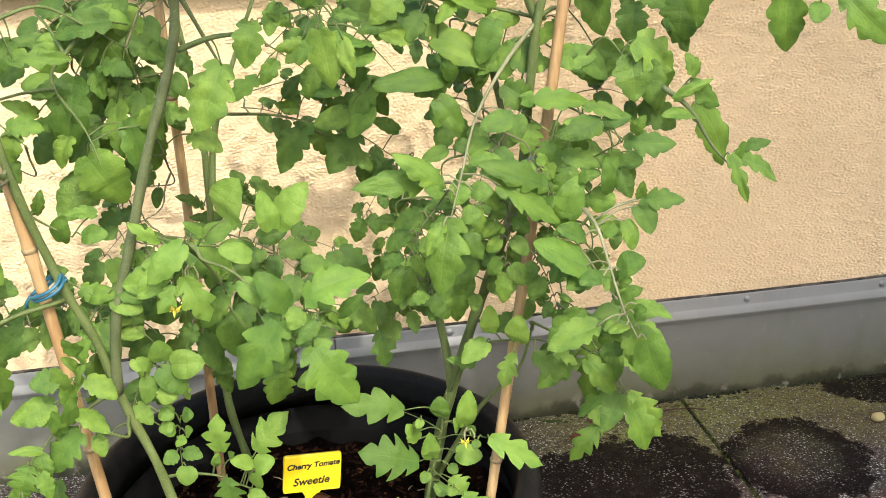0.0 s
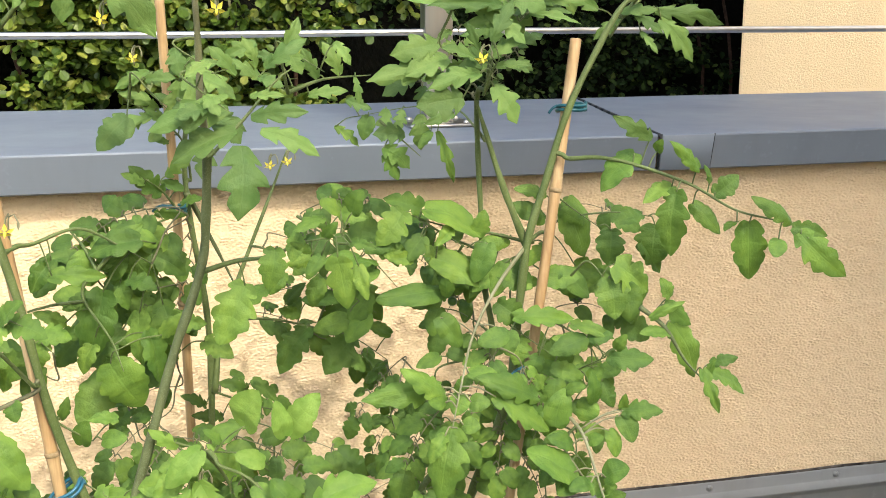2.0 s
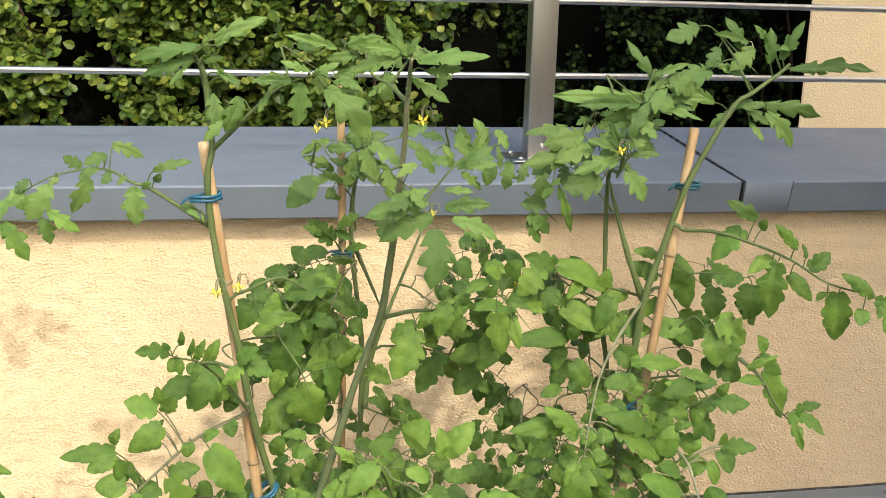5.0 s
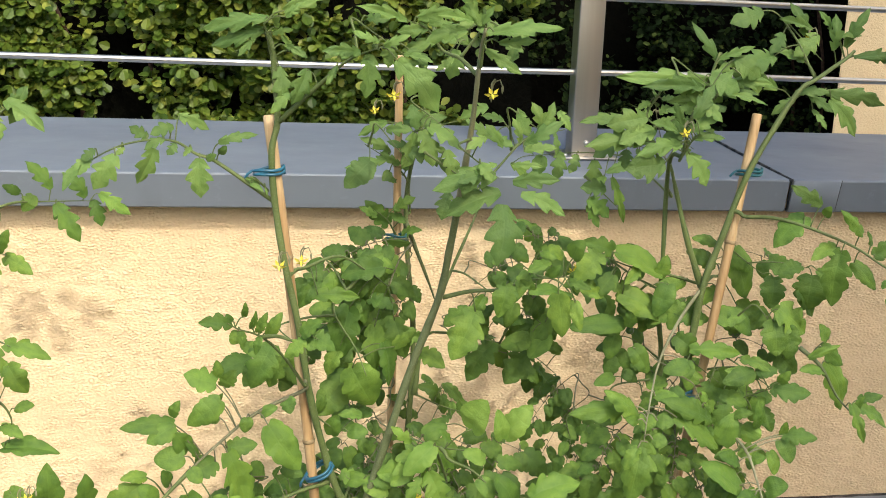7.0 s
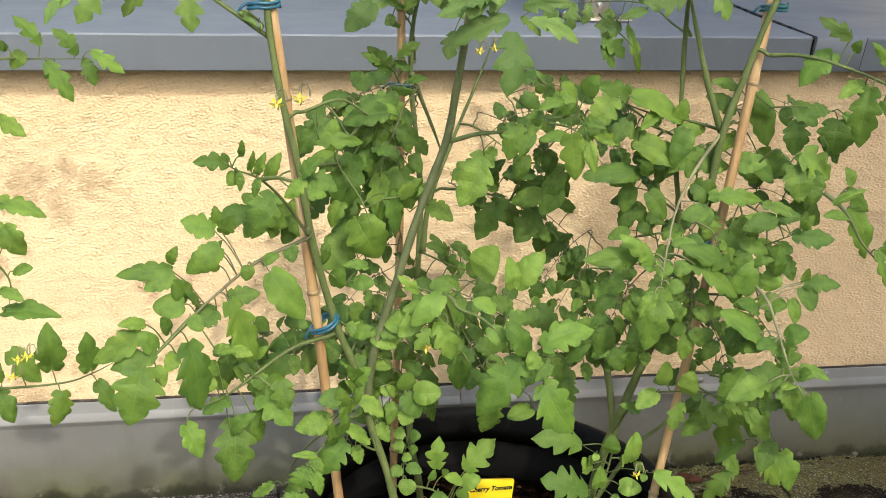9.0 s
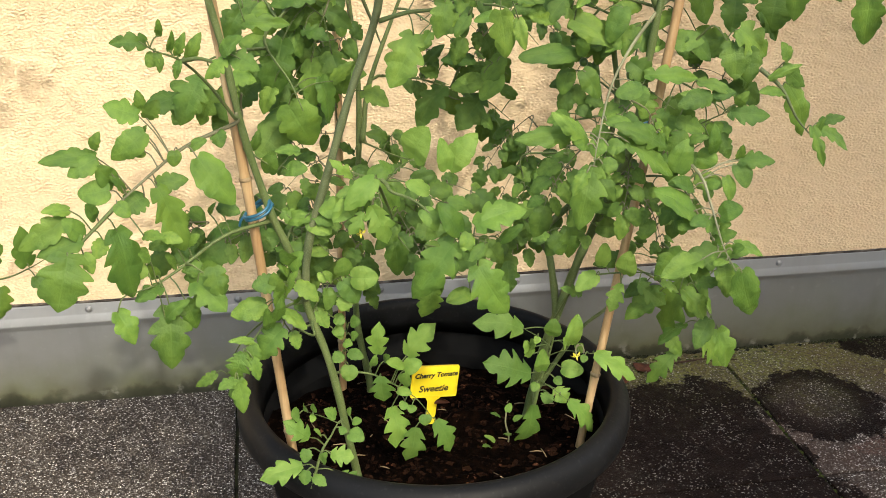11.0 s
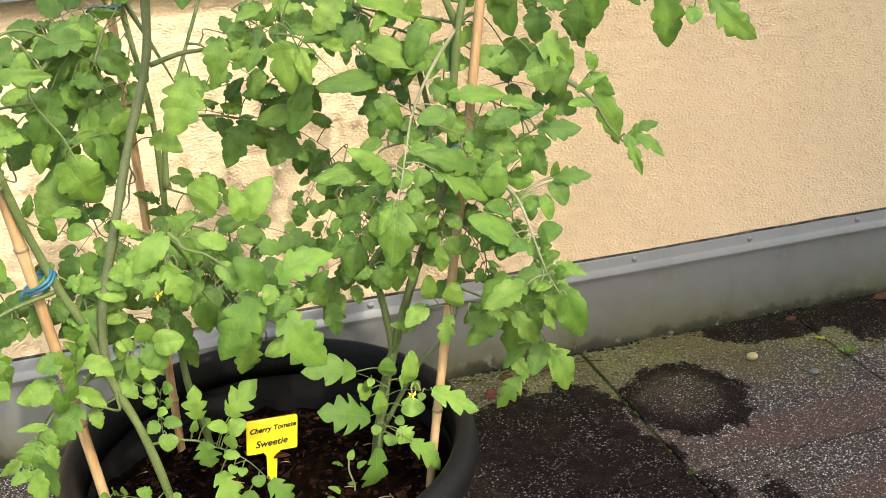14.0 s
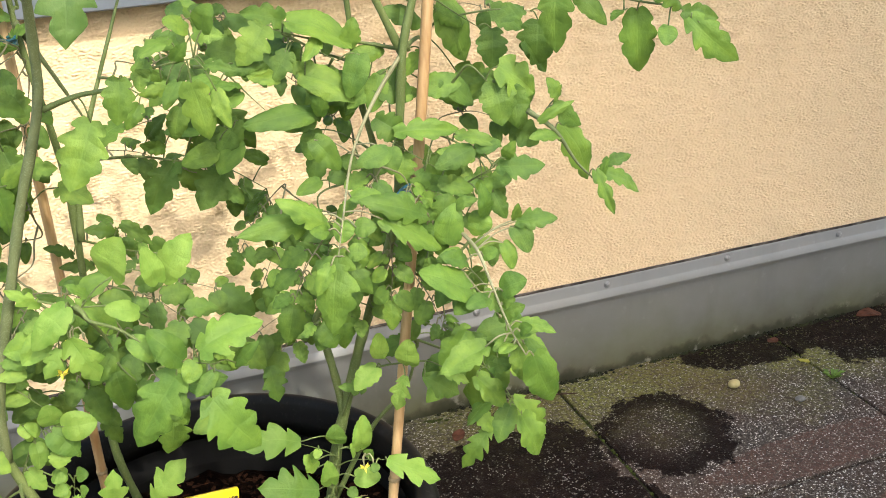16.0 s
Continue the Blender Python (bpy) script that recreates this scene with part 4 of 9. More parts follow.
def compound(plant, base, tip, size, pairs, seed, age="shaded", shape="-o-o", material=STEM_DUSK):
    """A whole leaf grown from its stalk: pairs of leaflets, small round ones between, one at the end."""
    rnd = random.Random(seed)
    base, tip = Vector(base) + Vector((0, 0.03, 0)), Vector(tip) + Vector((0, 0.03, 0))
    span = (tip - base).length
    mid = (base + tip) / 2 + Vector((rnd.uniform(-0.06, 0.06), rnd.uniform(-0.06, 0.06), rnd.uniform(0.05, 0.14))) * span
    line = spline([base, mid, tip], 12)
    out = ((TOWARDS - base).normalized() * 0.8 + Vector((rnd.gauss(0, 0.3), 0, 0.7))).normalized()
    rows = []

    def put(q, way, length, style, wide):
        end = q + way.normalized() * length
        rows.append((*q, *end, length * wide, style))

    for k in range(pairs):
        i = int((0.30 + 0.58 * k / max(1, pairs - 1)) * (len(line) - 1))
        way = (line[i + 1] - line[i]).normalized()
        side = way.cross(out).normalized()
        for s in (-1, 1):
            q = line[i] + side * s * rnd.uniform(0.003, 0.009) + way * rnd.uniform(-0.004, 0.004)
            put(q, side * s * rnd.uniform(0.7, 1.0) + way * rnd.uniform(0.2, 0.7) + Vector((0, -0.1, -rnd.uniform(0.1, 0.6))), size * rnd.uniform(0.62, 0.95), rnd.choice(shape), rnd.uniform(0.62, 0.86))
            if rnd.random() < 0.55 and i + 2 < len(line):
                j = i + 2
                put(line[j] + side * s * 0.004, side * s + way * 0.3 - Vector((0, 0, 0.2)), size * rnd.uniform(0.28, 0.45), "o", 0.95)
    way = (line[-1] - line[-3]).normalized()
    put(line[-1], way + Vector((0, -0.1, -rnd.uniform(0.2, 0.7))), size * rnd.uniform(1.1, 1.35), shape[0], rnd.uniform(0.66, 0.84))
    return leaf(plant, [base, mid, tip], 0.0013, rows, age, material)


def rooted(plant, points):
    """Lead a stalk back to the nearest place on the plant's stems."""
    first = Vector(points[0])
    known = STEM_LINES.get(plant.name, [])[::2]
    if not known:
        return points
    near = min(known, key=lambda q: (q - first).length)
    gap = (near - first).length
    if gap < 0.005 or gap > 0.09:
        return points
    bend = near.lerp(first, 0.5) + Vector((0, 0, 0.06 * gap))
    return [near, bend] + [Vector(q) for q in points]


def stem(plant, points, r0, r1, material=STEM, name="stem"):
    line = spline(points, 7)
    STEM_LINES.setdefault(plant.name, []).extend(line)
    bm = bmesh.new()
    n = len(line)
    tube(bm, line, [(r0 + (r1 - r0) * i / (n - 1)) * (1 + 0.07 * math.sin(i * 1.1)) for i in range(n)], 12, True, 0.10)
    return grow(name, bm, material, plant)


def flower(plant, place, size, way=(0, -0.7, -0.5)):
    """A small star of bent-back yellow petals with a pointed cone, on a thin stalk."""
    bm = bmesh.new()
    axis = Vector(way).normalized()
    u = axis.orthogonal().normalized()
    v = axis.cross(u)
    place = Vector(place)
    for k in range(5):
        a = 2 * math.pi * k / 5 + place.x * 30
        d = u * math.cos(a) + v * math.sin(a)
        s = axis.cross(d)
        q = [place + d * size * 0.08, place + d * size * 0.3 + s * size * 0.17 - axis * size * 0.02, place + d * size * 0.62 - axis * size * 0.24, place + d * size * 0.3 - s * size * 0.17 - axis * size * 0.02]
        f = [bm.verts.new(p) for p in q]
        bm.faces.new((f[0], f[1], f[2]))
        bm.faces.new((f[0], f[2], f[3]))
    tube(bm, [place, place + axis * size * 0.25, place + axis * size * 0.5], [size * 0.10, size * 0.085, size * 0.015], 7)
    ob = grow("flower", bm, PETAL, plant)
    bm = bmesh.new()
    end = place - axis * size * 0.1
    line = spline([end, end - axis * size * 0.35 + Vector((0, 0, size * 0.5)), end + Vector((size * 0.25, size * 0.3, size * 1.1))], 4)
    tube(bm, line, [0.0009] * len(line), 5)
    grow("flower_stalk", bm, STEM_PALE, plant, ob)
    for k in range(2):
        side = u * (0.7 - 1.4 * k) + v * 0.3
        start = line[-1] - Vector((0, 0, size * 0.2))
        foot = start + side * size * 0.8 + Vector((0, 0, -size * 0.55))
        bm = bmesh.new()
        tube(bm, [start, start + side * size * 0.5, foot, foot - Vector((0, 0, size * 0.12)), foot - Vector((0, 0, size * 0.38)), foot - Vector((0, 0, size * 0.55))],
             [0.0007, 0.0007, 0.0007, size * 0.10, size * 0.08, size * 0.01], 6)
        grow("bud", bm, STEM_PALE, plant, ob)


def fruit(plant, place, r):
    bm = bmesh.new()
    bmesh.ops.create_icosphere(bm, subdivisions=3, radius=r)
    bmesh.ops.translate(bm, verts=bm.verts, vec=place)
    ob = grow("fruit", bm, FRUIT, plant, None, "small unripe green cherry tomato")
    bm = bmesh.new()
    top = Vector(place) + Vector((0, 0, r * 0.95))
    for k in range(5):
        a = 2 * math.pi * k / 5
        d = Vector((math.cos(a), math.sin(a), 0))
        f = [bm.verts.new(p) for p in (top, top + d * r * 0.5 + Vector((-d.y, d.x, 0)) * r * 0.15 + Vector((0, 0, 0.1 * r)), top + d * r * 1.2, top + d * r * 0.5 - Vector((-d.y, d.x, 0)) * r * 0.15 + Vector((0, 0, 0.1 * r)))]
        bm.faces.new((f[0], f[1], f[2]))
        bm.faces.new((f[0], f[2], f[3]))
    line = spline([top, top + Vector((0, 0.004, r * 0.9)), top + Vector((0.004, 0.012, r * 1.6))], 4)
    tube(bm, line, [0.0011] * len(line), 5)
    grow("calyx", bm, STEM, plant, ob)


# stems and leaves, plant by plant

tall_plant = thing("tomato_plant", "tall tomato plant tied to a leaning bamboo stick", "tomato plant", (-0.378, -0.70, 0.27), "tomato plants")
stem(tall_plant, [(-0.372, -0.716, 0.255), (-0.378, -0.715, 0.279), (-0.404, -0.711, 0.425), (-0.429, -0.708, 0.509), (-0.446, -0.704, 0.579), (-0.466, -0.700, 0.631), (-0.490, -0.700, 0.723), (-0.505, -0.699, 0.814), (-0.521, -0.698, 0.889), (-0.531, -0.696, 0.954), (-0.534, -0.695, 1.008), (-0.528, -0.695, 1.042), (-0.532, -0.698, 1.103), (-0.538, -0.700, 1.135)], 0.0050, 0.0032, STEM)
stem(tall_plant, [(-0.433, -0.712, 0.524), (-0.425, -0.705, 0.594), (-0.398, -0.698, 0.681), (-0.373, -0.690, 0.759), (-0.343, -0.683, 0.839), (-0.335, -0.690, 0.891), (-0.330, -0.720, 0.964)], 0.0051, 0.0042, STEM_DARK)
stem(tall_plant, [(-0.330, -0.720, 0.964), (-0.333, -0.760, 1.006), (-0.332, -0.787, 1.057), (-0.333, -0.813, 1.116), (-0.334, -0.840, 1.147)], 0.004, 0.0016, STEM_PALE)
leaf(tall_plant, [(-0.499, -0.710, 0.738), (-0.550, -0.732, 0.722), (-0.591, -0.754, 0.696), (-0.619, -0.776, 0.677), (-0.654, -0.798, 0.646), (-0.666, -0.820, 0.639)], 0.0027, [
    (-0.594, -0.736, 0.759, -0.627, -0.741, 0.772, 0.035, "*"),
    (-0.590, -0.730, 0.763, -0.592, -0.736, 0.784, 0.013, "-"),
    (-0.587, -0.734, 0.755, -0.572, -0.739, 0.774, 0.019, "-"),
    (-0.588, -0.748, 0.744, -0.623, -0.759, 0.720, 0.031, "-"),
    (-0.593, -0.736, 0.737, -0.586, -0.745, 0.750, 0.007, "o"),
    (-0.591, -0.739, 0.721, -0.606, -0.754, 0.728, 0.018, "o"),
    (-0.636, -0.765, 0.726, -0.687, -0.782, 0.731, 0.023, "-"),
    (-0.638, -0.762, 0.732, -0.632, -0.771, 0.751, 0.013, "-"),
    (-0.635, -0.773, 0.726, -0.662, -0.787, 0.715, 0.025, "-"),
    (-0.625, -0.777, 0.693, -0.656, -0.780, 0.692, 0.028, "o"),
    (-0.622, -0.766, 0.694, -0.634, -0.780, 0.720, 0.024, "o")], "old", STEM_DUSK)
leaf(tall_plant, [(-0.499, -0.710, 0.738), (-0.550, -0.732, 0.722), (-0.591, -0.754, 0.696), (-0.619, -0.776, 0.677), (-0.654, -0.798, 0.646), (-0.666, -0.820, 0.639)], 0.0023, [
    (-0.611, -0.763, 0.687, -0.621, -0.776, 0.710, 0.014, "-"),
    (-0.594, -0.752, 0.675, -0.616, -0.769, 0.668, 0.029, "-"),
    (-0.619, -0.784, 0.681, -0.606, -0.791, 0.670, 0.018, "o"),
    (-0.639, -0.792, 0.669, -0.645, -0.804, 0.689, 0.016, "o"),
    (-0.583, -0.744, 0.686, -0.550, -0.746, 0.692, 0.022, "-"),
    (-0.581, -0.755, 0.686, -0.557, -0.749, 0.609, 0.039, "b"),
    (-0.538, -0.753, 0.716, -0.500, -0.760, 0.665, 0.040, "-"),
    (-0.561, -0.745, 0.722, -0.561, -0.750, 0.706, 0.017, "o"),
    (-0.546, -0.732, 0.719, -0.528, -0.736, 0.730, 0.015, "o"),
    (-0.518, -0.717, 0.734, -0.514, -0.730, 0.720, 0.019, "-")], "old", STEM_DUSK)
leaf(tall_plant, [(-0.619, -0.780, 0.678), (-0.653, -0.805, 0.650), (-0.664, -0.830, 0.644)], 0.0026, [
    (-0.665, -0.804, 0.676, -0.711, -0.824, 0.654, 0.029, "*"),
    (-0.661, -0.804, 0.684, -0.683, -0.820, 0.691, 0.015, "-"),
    (-0.651, -0.805, 0.657, -0.665, -0.814, 0.678, 0.023, "o"),
    (-0.652, -0.813, 0.655, -0.696, -0.819, 0.643, 0.029, "*"),
    (-0.663, -0.829, 0.648, -0.678, -0.845, 0.592, 0.055, "b"),
    (-0.653, -0.809, 0.639, -0.643, -0.819, 0.622, 0.016, "-"),
    (-0.621, -0.792, 0.657, -0.603, -0.803, 0.583, 0.053, "b"),
    (-0.634, -0.795, 0.647, -0.643, -0.810, 0.633, 0.018, "-"),
    (-0.597, -0.776, 0.641, -0.575, -0.790, 0.644, 0.015, "-"),
    (-0.579, -0.776, 0.640, -0.558, -0.782, 0.636, 0.016, "-")], "old", STEM)
leaf(tall_plant, [(-0.534, -0.690, 0.953), (-0.593, -0.692, 0.995), (-0.613, -0.694, 1.003), (-0.641, -0.696, 1.018), (-0.690, -0.698, 1.012), (-0.738, -0.700, 0.986)], 0.003, [
    (-0.610, -0.701, 1.000, -0.610, -0.705, 0.957, 0.032, "^"),
    (-0.603, -0.695, 0.997, -0.593, -0.705, 1.004, 0.009, "-"),
    (-0.618, -0.702, 1.011, -0.625, -0.715, 1.004, 0.009, "-"),
    (-0.590, -0.698, 1.016, -0.550, -0.698, 1.031, 0.016, "^"),
    (-0.588, -0.697, 1.004, -0.582, -0.706, 1.014, 0.011, "o"),
    (-0.632, -0.689, 1.044, -0.600, -0.691, 1.030, 0.018, "^"),
    (-0.636, -0.698, 1.033, -0.658, -0.710, 1.027, 0.019, "^"),
    (-0.635, -0.695, 1.015, -0.643, -0.703, 1.003, 0.015, "-"),
    (-0.656, -0.703, 1.010, -0.673, -0.708, 0.972, 0.031, "^"),
    (-0.663, -0.692, 1.020, -0.681, -0.698, 1.031, 0.017, "^"),
    (-0.645, -0.704, 1.020, -0.667, -0.708, 1.011, 0.014, "-")], "old", STEM)
leaf(tall_plant, [(-0.534, -0.690, 0.953), (-0.593, -0.692, 0.995), (-0.613, -0.694, 1.003), (-0.641, -0.696, 1.018), (-0.690, -0.698, 1.012), (-0.738, -0.700, 0.986)], 0.0026, [
    (-0.695, -0.705, 1.003, -0.716, -0.718, 0.968, 0.032, "^"),
    (-0.688, -0.696, 1.010, -0.695, -0.704, 1.003, 0.010, "-"),
    (-0.717, -0.702, 1.008, -0.730, -0.708, 0.997, 0.017, "-"),
    (-0.724, -0.699, 0.997, -0.736, -0.711, 0.982, 0.016, "-"),
    (-0.733, -0.703, 0.991, -0.748, -0.718, 0.967, 0.014, "-"),
    (-0.556, -0.697, 0.973, -0.543, -0.710, 0.968, 0.009, "-")], "old", STEM)
leaf(tall_plant, [(-0.539, -0.690, 0.965), (-0.550, -0.695, 0.976), (-0.559, -0.700, 0.980)], 0.0026, [
    (-0.547, -0.691, 0.972, -0.561, -0.697, 0.979, 0.009, "-"),
    (-0.541, -0.697, 0.968, -0.538, -0.708, 0.963, 0.005, "-")], "old", STEM)
leaf(tall_plant, [(-0.499, -0.715, 0.748), (-0.520, -0.736, 0.787), (-0.544, -0.758, 0.818), (-0.566, -0.779, 0.833), (-0.578, -0.800, 0.847)], 0.0028, [
    (-0.574, -0.784, 0.842, -0.606, -0.794, 0.846, 0.020, "*"),
    (-0.561, -0.783, 0.848, -0.559, -0.795, 0.865, 0.009, "-"),
    (-0.566, -0.777, 0.831, -0.563, -0.784, 0.813, 0.012, "-"),
    (-0.548, -0.764, 0.825, -0.538, -0.774, 0.847, 0.012, "*"),
    (-0.546, -0.767, 0.821, -0.552, -0.773, 0.804, 0.011, "-"),
    (-0.538, -0.762, 0.820, -0.524, -0.772, 0.847, 0.016, "-"),
    (-0.555, -0.763, 0.829, -0.549, -0.776, 0.850, 0.008, "-"),
    (-0.568, -0.778, 0.831, -0.574, -0.784, 0.819, 0.015, "o")], "old", STEM)
leaf(tall_plant, [(-0.510, -0.790, 0.824), (-0.498, -0.795, 0.832), (-0.486, -0.800, 0.828)], 0.0026, [
    (-0.499, -0.792, 0.829, -0.468, -0.797, 0.816, 0.026, "*"),
    (-0.503, -0.799, 0.833, -0.484, -0.810, 0.852, 0.019, "-"),
    (-0.501, -0.799, 0.828, -0.522, -0.804, 0.813, 0.019, "*")], "old", STEM)
leaf(tall_plant, [(-0.496, -0.660, 0.869), (-0.457, -0.640, 0.878), (-0.422, -0.620, 0.855), (-0.393, -0.600, 0.830)], 0.003, [
    (-0.402, -0.616, 0.859, -0.452, -0.627, 0.852, 0.031, "*"),
    (-0.393, -0.595, 0.839, -0.357, -0.598, 0.817, 0.026, "*"),
    (-0.482, -0.650, 0.851, -0.503, -0.661, 0.822, 0.023, "*"),
    (-0.441, -0.615, 0.809, -0.460, -0.618, 0.736, 0.042, "-"),
    (-0.409, -0.600, 0.780, -0.408, -0.615, 0.726, 0.032, "*"),
    (-0.385, -0.602, 0.788, -0.372, -0.619, 0.743, 0.034, "*"),
    (-0.483, -0.662, 0.837, -0.432, -0.661, 0.836, 0.023, "*"),
    (-0.454, -0.615, 0.805, -0.481, -0.624, 0.794, 0.020, "-"),
    (-0.417, -0.608, 0.817, -0.388, -0.620, 0.807, 0.023, "*"),
    (-0.533, -0.667, 0.779, -0.559, -0.682, 0.731, 0.040, "b"),
    (-0.520, -0.655, 0.762, -0.539, -0.658, 0.722, 0.028, "*")], "old", STEM)
leaf(tall_plant, [(-0.461, -0.620, 0.807), (-0.435, -0.640, 0.764), (-0.423, -0.660, 0.736)], 0.0026, [
    (-0.439, -0.632, 0.737, -0.411, -0.635, 0.684, 0.052, "-"),
    (-0.493, -0.603, 0.760, -0.452, -0.610, 0.765, 0.019, "*"),
    (-0.453, -0.615, 0.756, -0.470, -0.621, 0.723, 0.022, "*"),
    (-0.400, -0.625, 0.766, -0.385, -0.630, 0.711, 0.031, "-"),
    (-0.480, -0.609, 0.775, -0.507, -0.619, 0.792, 0.017, "-"),
    (-0.387, -0.626, 0.760, -0.361, -0.633, 0.783, 0.019, "-"),
    (-0.460, -0.603, 0.812, -0.459, -0.607, 0.848, 0.034, "o"),
    (-0.438, -0.598, 0.821, -0.416, -0.606, 0.845, 0.032, "o"),
    (-0.459, -0.608, 0.803, -0.489, -0.617, 0.806, 0.029, "o"),
    (-0.441, -0.604, 0.840, -0.402, -0.610, 0.873, 0.029, "*"),
    (-0.387, -0.601, 0.851, -0.415, -0.606, 0.872, 0.019, "-")], "old", STEM)
leaf(tall_plant, [(-0.492, -0.690, 0.706), (-0.475, -0.685, 0.690), (-0.455, -0.680, 0.674)], 0.0026, [
    (-0.465, -0.679, 0.670, -0.459, -0.686, 0.697, 0.023, "o"),
    (-0.446, -0.682, 0.675, -0.424, -0.691, 0.680, 0.022, "o"),
    (-0.482, -0.684, 0.700, -0.473, -0.691, 0.723, 0.012, "-"),
    (-0.430, -0.682, 0.695, -0.456, -0.688, 0.701, 0.015, "*")], "old", STEM)
leaf(tall_plant, [(-0.532, -0.700, 1.109), (-0.538, -0.710, 1.130), (-0.542, -0.720, 1.142)], 0.003, [
    (-0.536, -0.714, 1.149, -0.606, -0.717, 1.139, 0.023, "^"),
    (-0.542, -0.709, 1.137, -0.599, -0.705, 1.120, 0.022, "^"),
    (-0.522, -0.720, 1.156, -0.467, -0.729, 1.180, 0.022, "^"),
    (-0.520, -0.723, 1.150, -0.502, -0.729, 1.167, 0.012, "^"),
    (-0.550, -0.706, 1.128, -0.569, -0.716, 1.112, 0.012, "^"),
    (-0.519, -0.701, 1.121, -0.497, -0.708, 1.109, 0.013, "^"),
    (-0.528, -0.709, 1.138, -0.530, -0.723, 1.161, 0.011, "-"),
    (-0.533, -0.706, 1.132, -0.512, -0.715, 1.138, 0.010, "-"),
    (-0.527, -0.697, 1.099, -0.521, -0.709, 1.057, 0.024, "^"),
    (-0.511, -0.698, 1.114, -0.524, -0.705, 1.132, 0.011, "-")], "old", STEM)
leaf(tall_plant, [(-0.527, -0.695, 1.039), (-0.486, -0.720, 1.081), (-0.457, -0.745, 1.109), (-0.428, -0.770, 1.124)], 0.003, [
    (-0.497, -0.721, 1.098, -0.513, -0.726, 1.061, 0.027, "^"),
    (-0.515, -0.715, 1.072, -0.533, -0.730, 1.054, 0.016, "^"),
    (-0.437, -0.762, 1.117, -0.438, -0.768, 1.073, 0.035, "^"),
    (-0.410, -0.774, 1.113, -0.365, -0.778, 1.061, 0.042, "^"),
    (-0.403, -0.768, 1.118, -0.375, -0.785, 1.114, 0.016, "-"),
    (-0.445, -0.758, 1.118, -0.483, -0.773, 1.120, 0.020, "^"),
    (-0.428, -0.777, 1.130, -0.456, -0.793, 1.140, 0.014, "^"),
    (-0.423, -0.773, 1.125, -0.401, -0.787, 1.139, 0.012, "^"),
    (-0.468, -0.741, 1.103, -0.477, -0.755, 1.087, 0.011, "-")], "old", STEM)
leaf(tall_plant, [(-0.333, -0.820, 1.111), (-0.333, -0.830, 1.133), (-0.333, -0.840, 1.150)], 0.003, [
    (-0.327, -0.838, 1.144, -0.261, -0.852, 1.157, 0.024, "^"),
    (-0.318, -0.829, 1.134, -0.283, -0.838, 1.138, 0.013, "^"),
    (-0.338, -0.844, 1.150, -0.363, -0.845, 1.184, 0.018, "^"),
    (-0.332, -0.835, 1.127, -0.298, -0.848, 1.107, 0.016, "^"),
    (-0.341, -0.841, 1.147, -0.329, -0.852, 1.168, 0.012, "^"),
    (-0.351, -0.841, 1.145, -0.391, -0.844, 1.137, 0.019, "^"),
    (-0.346, -0.842, 1.153, -0.382, -0.861, 1.159, 0.014, "^")], "old", STEM)
leaf(tall_plant, [(-0.358, -0.740, 1.122), (-0.376, -0.750, 1.143), (-0.399, -0.760, 1.152)], 0.0026, [
    (-0.399, -0.758, 1.151, -0.449, -0.779, 1.166, 0.016, "^"),
    (-0.376, -0.749, 1.145, -0.408, -0.762, 1.141, 0.019, "^"),
    (-0.352, -0.744, 1.145, -0.384, -0.746, 1.162, 0.019, "^"),
    (-0.364, -0.740, 1.133, -0.400, -0.751, 1.123, 0.017, "^"),
    (-0.346, -0.735, 1.115, -0.365, -0.743, 1.102, 0.013, "^"),
    (-0.388, -0.758, 1.154, -0.355, -0.775, 1.163, 0.017, "^"),
    (-0.322, -0.738, 1.153, -0.353, -0.747, 1.142, 0.015, "^")], "old", STEM)
leaf(tall_plant, [(-0.328, -0.720, 0.954), (-0.296, -0.713, 0.986), (-0.266, -0.707, 1.019), (-0.249, -0.700, 1.031)], 0.003, [
    (-0.304, -0.808, 0.984, -0.360, -0.803, 0.961, 0.034, "^"),
    (-0.310, -0.812, 1.003, -0.374, -0.826, 0.994, 0.031, "^"),
    (-0.302, -0.810, 0.973, -0.305, -0.835, 0.917, 0.041, "^"),
    (-0.286, -0.820, 0.986, -0.237, -0.828, 0.969, 0.021, "^"),
    (-0.293, -0.811, 0.996, -0.250, -0.829, 1.003, 0.019, "^"),
    (-0.310, -0.810, 1.014, -0.339, -0.815, 1.010, 0.015, "^"),
    (-0.287, -0.809, 1.036, -0.294, -0.819, 1.061, 0.013, "^"),
    (-0.281, -0.810, 1.036, -0.250, -0.825, 1.060, 0.021, "^"),
    (-0.303, -0.802, 1.030, -0.322, -0.813, 1.055, 0.016, "^"),
    (-0.266, -0.793, 1.045, -0.249, -0.795, 1.076, 0.019, "^"),
    (-0.293, -0.809, 1.013, -0.266, -0.823, 1.015, 0.013, "^")], "old", STEM)
